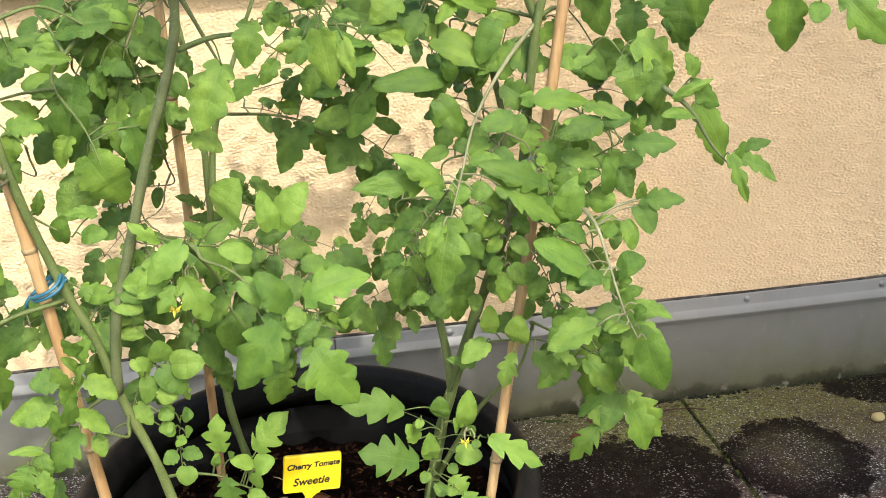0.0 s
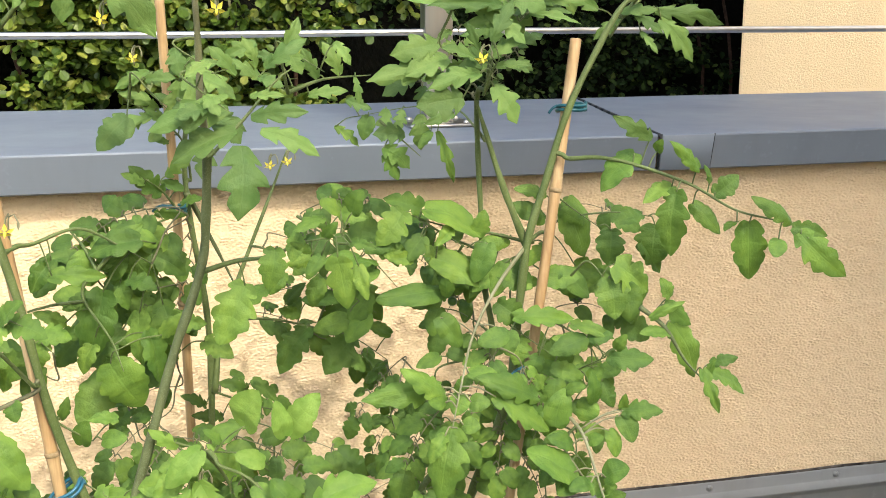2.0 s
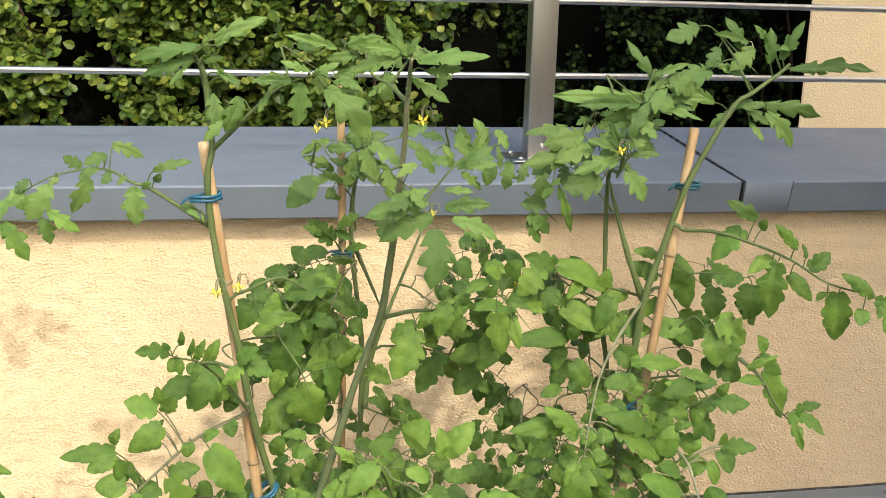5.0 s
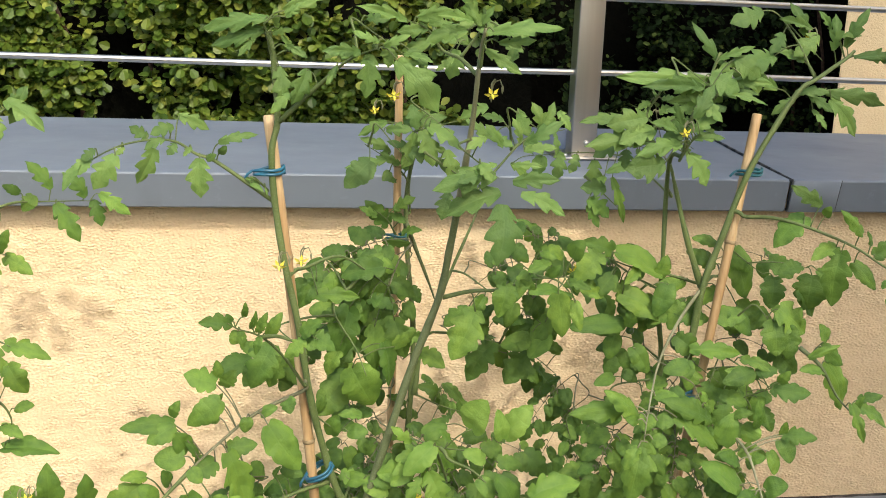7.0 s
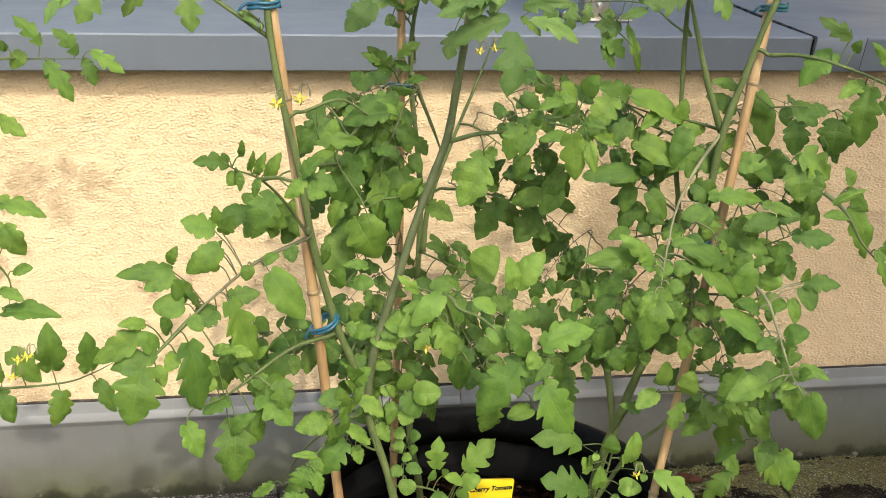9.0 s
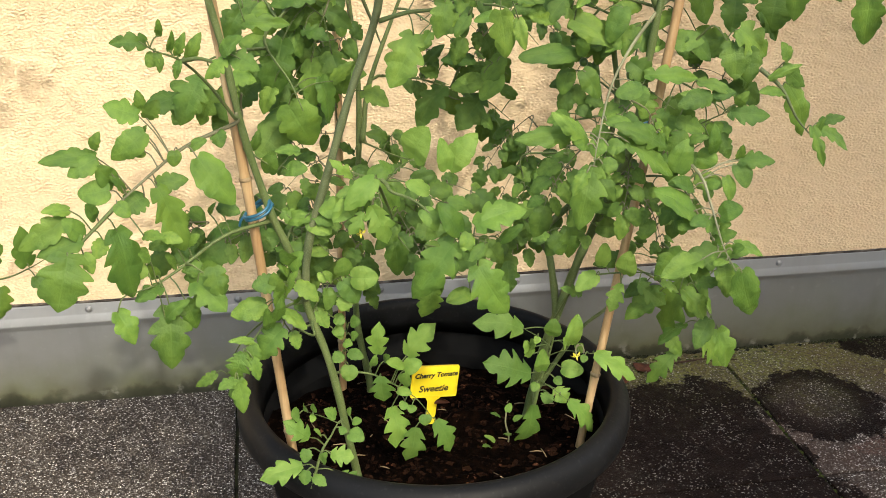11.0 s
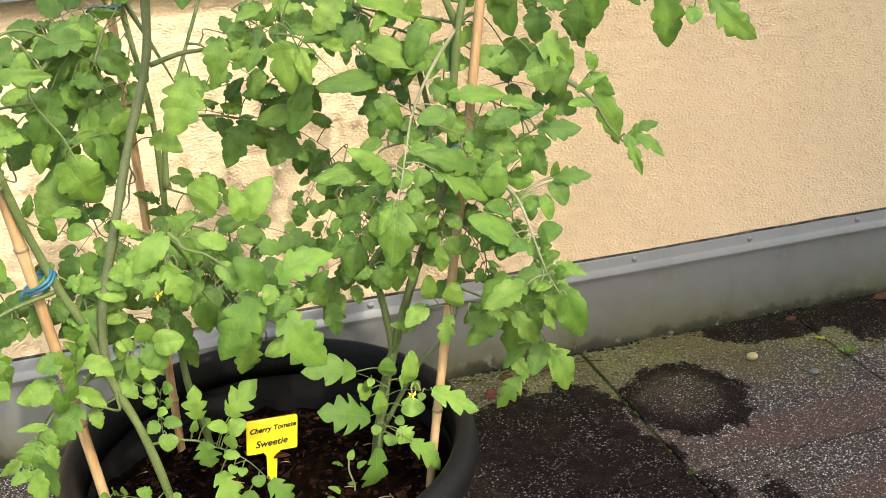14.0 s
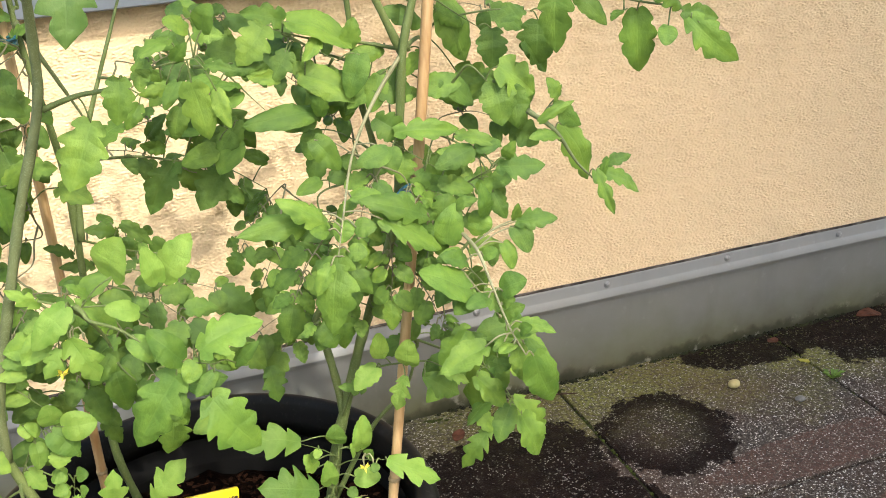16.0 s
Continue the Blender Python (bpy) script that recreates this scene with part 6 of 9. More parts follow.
leaf(bushy_plant, [(0.105, -0.700, 0.777), (0.129, -0.712, 0.756), (0.148, -0.723, 0.722), (0.168, -0.735, 0.699)], 0.003, [
    (0.136, -0.707, 0.788, 0.125, -0.713, 0.810, 0.021, "*"),
    (0.138, -0.707, 0.761, 0.178, -0.704, 0.692, 0.037, "-"),
    (0.131, -0.703, 0.780, 0.160, -0.710, 0.756, 0.022, "*"),
    (0.133, -0.714, 0.750, 0.100, -0.720, 0.758, 0.018, "-"),
    (0.172, -0.736, 0.711, 0.213, -0.744, 0.689, 0.024, "*"),
    (0.175, -0.728, 0.718, 0.201, -0.737, 0.728, 0.015, "*"),
    (0.163, -0.734, 0.714, 0.176, -0.753, 0.671, 0.017, "*"),
    (0.112, -0.712, 0.767, 0.142, -0.725, 0.789, 0.011, "-"),
    (0.169, -0.732, 0.705, 0.174, -0.740, 0.727, 0.010, "-")], "old", STEM_DARK)
leaf(bushy_plant, [(0.012, -0.700, 0.702), (0.014, -0.726, 0.681), (0.025, -0.752, 0.663), (0.029, -0.778, 0.635), (0.035, -0.804, 0.600), (0.040, -0.830, 0.582)], 0.003, [
    (0.068, -0.749, 0.683, 0.108, -0.761, 0.684, 0.026, "b"),
    (0.069, -0.745, 0.683, 0.068, -0.757, 0.703, 0.011, "-"),
    (0.066, -0.749, 0.679, 0.075, -0.764, 0.654, 0.023, "o"),
    (0.053, -0.751, 0.665, 0.060, -0.759, 0.637, 0.019, "o"),
    (0.031, -0.751, 0.654, 0.045, -0.758, 0.660, 0.017, "o"),
    (0.009, -0.772, 0.631, -0.036, -0.775, 0.664, 0.040, "o"),
    (0.013, -0.755, 0.653, -0.015, -0.763, 0.669, 0.020, "-"),
    (0.021, -0.789, 0.628, -0.003, -0.799, 0.630, 0.019, "o"),
    (0.039, -0.778, 0.626, 0.059, -0.791, 0.640, 0.027, "o"),
    (0.037, -0.783, 0.614, 0.046, -0.793, 0.623, 0.014, "o"),
    (0.046, -0.806, 0.604, 0.075, -0.824, 0.597, 0.018, "*")], "old", STEM_PALE)
leaf(bushy_plant, [(0.012, -0.700, 0.702), (0.014, -0.726, 0.681), (0.025, -0.752, 0.663), (0.029, -0.778, 0.635), (0.035, -0.804, 0.600), (0.040, -0.830, 0.582)], 0.0026, [
    (0.042, -0.812, 0.598, 0.049, -0.824, 0.607, 0.014, "o"),
    (0.048, -0.828, 0.580, 0.071, -0.828, 0.519, 0.037, "-"),
    (0.012, -0.801, 0.584, -0.038, -0.808, 0.571, 0.031, "*"),
    (0.033, -0.819, 0.590, 0.013, -0.831, 0.591, 0.015, "o"),
    (0.028, -0.807, 0.588, 0.013, -0.817, 0.587, 0.013, "o"),
    (0.010, -0.778, 0.623, -0.013, -0.789, 0.622, 0.019, "o")], "old", STEM_PALE)
leaf(bushy_plant, [(0.020, -0.680, 0.695), (0.041, -0.705, 0.717), (0.055, -0.730, 0.735)], 0.0026, [
    (0.060, -0.724, 0.734, 0.106, -0.740, 0.734, 0.030, "b"),
    (0.066, -0.733, 0.743, 0.069, -0.746, 0.761, 0.014, "-"),
    (0.039, -0.719, 0.746, 0.005, -0.723, 0.759, 0.021, "-"),
    (0.047, -0.707, 0.700, 0.059, -0.716, 0.718, 0.020, "o"),
    (0.061, -0.710, 0.703, 0.069, -0.724, 0.677, 0.019, "-"),
    (0.043, -0.706, 0.699, 0.022, -0.715, 0.709, 0.010, "-"),
    (0.040, -0.722, 0.754, 0.065, -0.727, 0.760, 0.018, "-"),
    (0.041, -0.679, 0.670, 0.048, -0.690, 0.655, 0.019, "o")], "old", STEM)
leaf(bushy_plant, [(0.001, -0.635, 0.838), (-0.043, -0.671, 0.802), (-0.078, -0.708, 0.764), (-0.100, -0.744, 0.722), (-0.117, -0.780, 0.695)], 0.0028, [
    (-0.118, -0.781, 0.694, -0.133, -0.790, 0.624, 0.044, "b"),
    (-0.106, -0.774, 0.682, -0.090, -0.787, 0.655, 0.020, "*"),
    (-0.125, -0.784, 0.690, -0.143, -0.792, 0.667, 0.018, "*"),
    (-0.121, -0.741, 0.721, -0.200, -0.762, 0.724, 0.032, "b"),
    (-0.120, -0.760, 0.721, -0.157, -0.777, 0.758, 0.027, "*"),
    (-0.066, -0.743, 0.709, -0.002, -0.749, 0.671, 0.033, "b"),
    (-0.018, -0.735, 0.701, -0.081, -0.752, 0.733, 0.031, "b"),
    (-0.100, -0.747, 0.716, -0.109, -0.755, 0.697, 0.022, "o"),
    (-0.093, -0.754, 0.709, -0.075, -0.762, 0.709, 0.020, "o"),
    (-0.120, -0.764, 0.715, -0.138, -0.774, 0.721, 0.014, "o"),
    (-0.114, -0.711, 0.785, -0.091, -0.712, 0.752, 0.025, "o")], "old", STEM_PALE)
leaf(bushy_plant, [(0.001, -0.635, 0.838), (-0.043, -0.671, 0.802), (-0.078, -0.708, 0.764), (-0.100, -0.744, 0.722), (-0.117, -0.780, 0.695)], 0.0024, [
    (-0.046, -0.719, 0.765, -0.078, -0.724, 0.759, 0.023, "o"),
    (-0.090, -0.732, 0.731, -0.061, -0.737, 0.733, 0.020, "-"),
    (-0.107, -0.780, 0.697, -0.092, -0.788, 0.696, 0.018, "o")], "old", STEM_PALE)
leaf(bushy_plant, [(-0.012, -0.650, 0.760), (0.018, -0.667, 0.758), (0.049, -0.683, 0.741), (0.073, -0.700, 0.725)], 0.0026, [
    (-0.026, -0.675, 0.768, 0.040, -0.685, 0.770, 0.030, "b"),
    (0.024, -0.713, 0.768, 0.066, -0.730, 0.758, 0.016, "*"),
    (-0.033, -0.685, 0.757, -0.039, -0.700, 0.736, 0.023, "o"),
    (0.037, -0.723, 0.755, -0.004, -0.731, 0.747, 0.026, "-"),
    (0.003, -0.730, 0.665, 0.012, -0.734, 0.705, 0.029, "o"),
    (0.042, -0.714, 0.745, 0.067, -0.720, 0.754, 0.016, "*"),
    (0.007, -0.702, 0.719, 0.042, -0.709, 0.707, 0.021, "-"),
    (-0.001, -0.686, 0.728, -0.014, -0.690, 0.701, 0.022, "*"),
    (0.041, -0.728, 0.690, 0.030, -0.733, 0.669, 0.025, "o"),
    (0.013, -0.728, 0.700, 0.029, -0.742, 0.713, 0.014, "-"),
    (0.042, -0.737, 0.689, 0.037, -0.750, 0.723, 0.019, "-")], "old", STEM)
leaf(bushy_plant, [(0.046, -0.580, 0.837), (0.053, -0.593, 0.854), (0.107, -0.607, 0.862), (0.146, -0.620, 0.858)], 0.0026, [
    (0.155, -0.622, 0.848, 0.146, -0.633, 0.805, 0.047, "-"),
    (0.059, -0.592, 0.875, 0.087, -0.596, 0.809, 0.048, "-"),
    (0.136, -0.625, 0.861, 0.100, -0.636, 0.858, 0.021, "-"),
    (0.035, -0.593, 0.883, -0.002, -0.604, 0.896, 0.018, "-"),
    (0.035, -0.591, 0.854, -0.005, -0.600, 0.877, 0.027, "-"),
    (0.074, -0.582, 0.796, 0.134, -0.588, 0.771, 0.036, "-"),
    (0.121, -0.612, 0.800, 0.143, -0.609, 0.727, 0.050, "-"),
    (0.117, -0.598, 0.797, 0.146, -0.614, 0.794, 0.019, "*"),
    (0.107, -0.598, 0.789, 0.075, -0.604, 0.768, 0.022, "*"),
    (0.160, -0.623, 0.855, 0.177, -0.637, 0.844, 0.016, "*"),
    (0.088, -0.580, 0.761, 0.048, -0.592, 0.780, 0.019, "-")], "old", STEM)
leaf(bushy_plant, [(0.008, -0.620, 0.835), (-0.037, -0.613, 0.847), (-0.086, -0.607, 0.856), (-0.137, -0.600, 0.875)], 0.0026, [
    (-0.108, -0.600, 0.875, -0.149, -0.603, 0.889, 0.026, "*"),
    (-0.106, -0.605, 0.875, -0.045, -0.621, 0.847, 0.040, "o"),
    (-0.050, -0.612, 0.843, -0.042, -0.619, 0.873, 0.022, "-"),
    (-0.013, -0.612, 0.838, -0.054, -0.621, 0.837, 0.021, "-"),
    (-0.097, -0.610, 0.822, -0.040, -0.624, 0.791, 0.034, "o"),
    (-0.088, -0.602, 0.780, -0.162, -0.611, 0.780, 0.029, "o"),
    (-0.085, -0.616, 0.779, -0.085, -0.626, 0.809, 0.019, "-"),
    (-0.135, -0.606, 0.841, -0.173, -0.613, 0.835, 0.020, "-"),
    (-0.075, -0.615, 0.858, -0.099, -0.628, 0.839, 0.017, "*"),
    (-0.121, -0.611, 0.821, -0.153, -0.621, 0.830, 0.016, "-"),
    (-0.029, -0.607, 0.806, -0.060, -0.617, 0.779, 0.023, "*")], "old", STEM)
leaf(bushy_plant, [(0.008, -0.620, 0.835), (-0.037, -0.613, 0.847), (-0.086, -0.607, 0.856), (-0.137, -0.600, 0.875)], 0.0022, [
    (0.028, -0.622, 0.832, 0.003, -0.626, 0.811, 0.023, "-")], "old", STEM)
leaf(bushy_plant, [(-0.093, -0.600, 0.419), (-0.076, -0.653, 0.498), (-0.027, -0.707, 0.529), (-0.018, -0.760, 0.547)], 0.0026, [
    (-0.042, -0.700, 0.512, -0.061, -0.712, 0.481, 0.025, "^"),
    (-0.029, -0.722, 0.520, 0.005, -0.739, 0.498, 0.029, "^"),
    (-0.064, -0.669, 0.512, -0.094, -0.681, 0.498, 0.026, "-"),
    (-0.065, -0.688, 0.532, -0.066, -0.700, 0.567, 0.021, "o"),
    (-0.039, -0.707, 0.527, -0.043, -0.718, 0.558, 0.026, "o"),
    (-0.072, -0.640, 0.471, -0.103, -0.654, 0.490, 0.020, "^"),
    (-0.020, -0.765, 0.542, 0.007, -0.769, 0.532, 0.017, "^")], "young", STEM)
leaf(bushy_plant, [(0.010, -0.580, 0.483), (0.055, -0.593, 0.458), (0.091, -0.607, 0.433), (0.112, -0.620, 0.397)], 0.0026, [
    (0.101, -0.571, 0.457, 0.069, -0.582, 0.370, 0.061, "#"),
    (0.063, -0.573, 0.429, 0.012, -0.588, 0.405, 0.035, "*"),
    (0.124, -0.583, 0.377, 0.175, -0.588, 0.310, 0.045, "#"),
    (0.102, -0.585, 0.386, 0.057, -0.603, 0.366, 0.028, "*"),
    (0.050, -0.562, 0.445, 0.015, -0.568, 0.426, 0.022, "-"),
    (0.092, -0.591, 0.346, 0.047, -0.599, 0.302, 0.033, "#"),
    (0.115, -0.570, 0.430, 0.147, -0.578, 0.394, 0.026, "*"),
    (0.077, -0.583, 0.371, 0.097, -0.599, 0.340, 0.023, "-"),
    (0.125, -0.584, 0.444, 0.096, -0.591, 0.476, 0.019, "*")], "old", STEM)
leaf(bushy_plant, [(-0.090, -0.580, 0.681), (-0.085, -0.590, 0.640), (-0.093, -0.600, 0.606)], 0.0018, [
    (-0.122, -0.598, 0.637, -0.096, -0.602, 0.612, 0.022, "o"),
    (-0.076, -0.582, 0.645, -0.111, -0.597, 0.642, 0.021, "o"),
    (-0.050, -0.605, 0.575, -0.026, -0.616, 0.571, 0.020, "*"),
    (-0.060, -0.599, 0.618, -0.033, -0.606, 0.607, 0.026, "o"),
    (-0.076, -0.582, 0.704, -0.057, -0.590, 0.696, 0.016, "o"),
    (-0.049, -0.588, 0.675, -0.028, -0.598, 0.666, 0.020, "*"),
    (-0.062, -0.592, 0.575, -0.049, -0.601, 0.564, 0.015, "o"),
    (-0.076, -0.600, 0.625, -0.081, -0.615, 0.598, 0.031, "*"),
    (-0.056, -0.594, 0.611, -0.040, -0.605, 0.602, 0.016, "*"),
    (-0.039, -0.602, 0.589, -0.075, -0.612, 0.594, 0.026, "-"),
    (-0.117, -0.594, 0.627, -0.132, -0.600, 0.614, 0.017, "-")], "old", STEM)
leaf(bushy_plant, [(-0.089, -0.600, 0.602), (-0.086, -0.610, 0.577), (-0.094, -0.620, 0.556)], 0.0018, [
    (-0.050, -0.612, 0.590, -0.029, -0.621, 0.587, 0.022, "-"),
    (-0.092, -0.604, 0.610, -0.113, -0.613, 0.606, 0.018, "o"),
    (-0.069, -0.605, 0.579, -0.088, -0.618, 0.573, 0.016, "*"),
    (-0.080, -0.608, 0.584, -0.061, -0.616, 0.570, 0.019, "-"),
    (-0.057, -0.618, 0.583, -0.023, -0.624, 0.581, 0.026, "o"),
    (-0.075, -0.614, 0.569, -0.080, -0.624, 0.540, 0.024, "o"),
    (-0.049, -0.612, 0.554, -0.015, -0.618, 0.551, 0.031, "o"),
    (-0.119, -0.627, 0.555, -0.142, -0.637, 0.552, 0.018, "*"),
    (-0.065, -0.617, 0.585, -0.093, -0.629, 0.566, 0.026, "o"),
    (-0.065, -0.622, 0.546, -0.070, -0.636, 0.533, 0.017, "-")], "old", STEM)
leaf(bushy_plant, [(-0.009, -0.600, 0.658), (-0.006, -0.610, 0.624), (-0.014, -0.620, 0.595)], 0.0018, [
    (-0.013, -0.618, 0.610, 0.001, -0.629, 0.600, 0.015, "o"),
    (-0.002, -0.615, 0.598, -0.032, -0.619, 0.577, 0.029, "-"),
    (-0.031, -0.615, 0.623, -0.001, -0.624, 0.619, 0.026, "*"),
    (0.018, -0.609, 0.610, 0.010, -0.614, 0.581, 0.025, "-"),
    (-0.017, -0.598, 0.639, -0.044, -0.602, 0.623, 0.024, "*"),
    (-0.014, -0.618, 0.612, -0.005, -0.632, 0.586, 0.023, "-"),
    (0.004, -0.599, 0.634, -0.033, -0.614, 0.636, 0.027, "*"),
    (0.004, -0.618, 0.597, 0.031, -0.626, 0.591, 0.029, "*"),
    (-0.038, -0.603, 0.639, -0.066, -0.614, 0.635, 0.021, "*"),
    (0.018, -0.597, 0.644, 0.034, -0.609, 0.643, 0.016, "-")], "old", STEM)
leaf(bushy_plant, [(0.032, -0.560, 0.706), (0.036, -0.570, 0.671), (0.028, -0.580, 0.641)], 0.0018, [
    (0.076, -0.574, 0.645, 0.044, -0.581, 0.640, 0.026, "*"),
    (0.026, -0.575, 0.679, 0.025, -0.586, 0.657, 0.020, "o"),
    (0.039, -0.569, 0.676, 0.010, -0.578, 0.663, 0.026, "o"),
    (0.019, -0.572, 0.679, 0.050, -0.583, 0.675, 0.025, "*"),
    (0.005, -0.586, 0.652, -0.020, -0.599, 0.653, 0.017, "o"),
    (0.057, -0.575, 0.660, 0.022, -0.589, 0.659, 0.021, "o"),
    (0.099, -0.563, 0.673, 0.118, -0.575, 0.661, 0.020, "-"),
    (0.040, -0.579, 0.655, 0.055, -0.586, 0.644, 0.021, "*"),
    (-0.004, -0.576, 0.640, -0.040, -0.589, 0.639, 0.024, "*"),
    (0.037, -0.571, 0.649, 0.009, -0.580, 0.650, 0.020, "*")], "old", STEM)
leaf(bushy_plant, [(-0.038, -0.550, 0.728), (-0.034, -0.560, 0.700), (-0.043, -0.570, 0.676)], 0.0018, [
    (-0.001, -0.561, 0.707, -0.035, -0.569, 0.693, 0.028, "o"),
    (-0.057, -0.560, 0.711, -0.037, -0.573, 0.706, 0.019, "-"),
    (0.022, -0.554, 0.704, 0.052, -0.565, 0.687, 0.034, "o"),
    (-0.022, -0.554, 0.700, -0.035, -0.566, 0.683, 0.019, "o"),
    (-0.081, -0.557, 0.750, -0.094, -0.572, 0.723, 0.027, "o"),
    (-0.082, -0.564, 0.694, -0.111, -0.573, 0.686, 0.020, "o"),
    (-0.028, -0.568, 0.699, -0.040, -0.581, 0.686, 0.013, "o"),
    (-0.045, -0.551, 0.708, -0.067, -0.561, 0.694, 0.020, "o")], "old", STEM)
leaf(bushy_plant, [(-0.138, -0.550, 0.632), (-0.134, -0.560, 0.597), (-0.142, -0.570, 0.567)], 0.0018, [
    (-0.131, -0.564, 0.563, -0.144, -0.577, 0.552, 0.015, "o"),
    (-0.133, -0.569, 0.554, -0.132, -0.583, 0.526, 0.026, "o"),
    (-0.140, -0.550, 0.617, -0.164, -0.559, 0.617, 0.014, "o"),
    (-0.127, -0.559, 0.592, -0.118, -0.572, 0.580, 0.018, "o"),
    (-0.147, -0.547, 0.615, -0.126, -0.561, 0.602, 0.020, "o"),
    (-0.150, -0.573, 0.585, -0.162, -0.582, 0.565, 0.018, "-"),
    (-0.143, -0.567, 0.601, -0.154, -0.580, 0.589, 0.015, "o")], "old", STEM)
leaf(bushy_plant, [(0.046, -0.660, 0.628), (0.049, -0.670, 0.601), (0.040, -0.680, 0.579)], 0.0018, [
    (0.076, -0.666, 0.620, 0.071, -0.675, 0.604, 0.016, "-"),
    (0.053, -0.667, 0.588, 0.039, -0.675, 0.563, 0.021, "o"),
    (0.046, -0.676, 0.606, 0.059, -0.684, 0.580, 0.028, "*"),
    (0.026, -0.670, 0.595, 0.022, -0.682, 0.581, 0.015, "-"),
    (0.063, -0.658, 0.621, 0.087, -0.671, 0.625, 0.020, "o"),
    (0.034, -0.674, 0.604, 0.040, -0.689, 0.586, 0.020, "-"),
    (0.000, -0.658, 0.615, 0.017, -0.668, 0.614, 0.016, "-")], "old", STEM)
leaf(bushy_plant, [(0.026, -0.620, 0.557), (0.028, -0.630, 0.535), (0.018, -0.640, 0.518)], 0.0018, [
    (0.034, -0.614, 0.579, 0.045, -0.624, 0.556, 0.026, "o"),
    (-0.016, -0.626, 0.580, -0.009, -0.638, 0.568, 0.018, "-"),
    (0.009, -0.628, 0.549, 0.003, -0.634, 0.528, 0.019, "*"),
    (-0.021, -0.645, 0.525, -0.064, -0.661, 0.524, 0.026, "-"),
    (0.055, -0.622, 0.565, 0.043, -0.637, 0.542, 0.026, "o"),
    (0.053, -0.622, 0.559, 0.070, -0.631, 0.553, 0.017, "o"),
    (0.045, -0.631, 0.520, 0.041, -0.645, 0.492, 0.030, "*"),
    (-0.014, -0.641, 0.543, -0.018, -0.651, 0.523, 0.021, "o")], "old", STEM)
leaf(bushy_plant, [(0.085, -0.600, 0.713), (0.088, -0.610, 0.685), (0.079, -0.620, 0.662)], 0.0018, [
    (0.007, -0.597, 0.701, 0.003, -0.608, 0.674, 0.024, "*"),
    (0.085, -0.610, 0.681, 0.061, -0.617, 0.679, 0.017, "-"),
    (0.116, -0.616, 0.685, 0.089, -0.628, 0.678, 0.022, "o"),
    (0.062, -0.620, 0.642, 0.038, -0.630, 0.640, 0.018, "-"),
    (0.101, -0.606, 0.675, 0.099, -0.615, 0.644, 0.026, "o"),
    (0.052, -0.601, 0.696, 0.080, -0.612, 0.685, 0.030, "-")], "old", STEM)
leaf(bushy_plant, [(-0.071, -0.550, 0.827), (-0.067, -0.560, 0.793), (-0.075, -0.570, 0.764)], 0.0018, [
    (-0.029, -0.557, 0.779, -0.068, -0.562, 0.779, 0.028, "-"),
    (-0.049, -0.560, 0.808, -0.091, -0.575, 0.809, 0.024, "o"),
    (-0.078, -0.571, 0.774, -0.116, -0.583, 0.763, 0.030, "*"),
    (-0.040, -0.555, 0.783, -0.046, -0.568, 0.757, 0.022, "o"),
    (-0.082, -0.560, 0.790, -0.058, -0.569, 0.786, 0.025, "-"),
    (-0.054, -0.554, 0.786, -0.062, -0.567, 0.767, 0.018, "o")], "old", STEM)
leaf(tall_plant, [(-0.420, -0.600, 0.609), (-0.420, -0.610, 0.584), (-0.430, -0.620, 0.563)], 0.0018, [
    (-0.446, -0.612, 0.579, -0.412, -0.625, 0.567, 0.034, "o"),
    (-0.421, -0.618, 0.582, -0.428, -0.627, 0.569, 0.012, "*"),
    (-0.417, -0.614, 0.556, -0.436, -0.624, 0.546, 0.022, "*"),
    (-0.414, -0.617, 0.587, -0.439, -0.622, 0.589, 0.021, "o"),
    (-0.411, -0.609, 0.592, -0.442, -0.617, 0.593, 0.025, "-"),
    (-0.395, -0.606, 0.583, -0.385, -0.618, 0.571, 0.015, "o"),
    (-0.419, -0.609, 0.591, -0.421, -0.621, 0.561, 0.023, "o"),
    (-0.398, -0.626, 0.541, -0.430, -0.643, 0.528, 0.028, "o"),
    (-0.476, -0.600, 0.599, -0.493, -0.611, 0.596, 0.014, "*")], "old", STEM)
leaf(tall_plant, [(-0.378, -0.580, 0.550), (-0.379, -0.590, 0.517), (-0.389, -0.600, 0.490)], 0.0018, [
    (-0.358, -0.577, 0.537, -0.364, -0.592, 0.513, 0.020, "-"),
    (-0.409, -0.592, 0.524, -0.443, -0.607, 0.531, 0.027, "*"),
    (-0.362, -0.581, 0.520, -0.338, -0.591, 0.504, 0.022, "*"),
    (-0.413, -0.586, 0.552, -0.390, -0.597, 0.542, 0.020, "o"),
    (-0.389, -0.596, 0.519, -0.385, -0.612, 0.490, 0.030, "*"),
    (-0.347, -0.593, 0.490, -0.332, -0.605, 0.474, 0.019, "-"),
    (-0.374, -0.589, 0.546, -0.361, -0.599, 0.516, 0.025, "*"),
    (-0.350, -0.592, 0.475, -0.335, -0.596, 0.447, 0.022, "*")], "old", STEM)
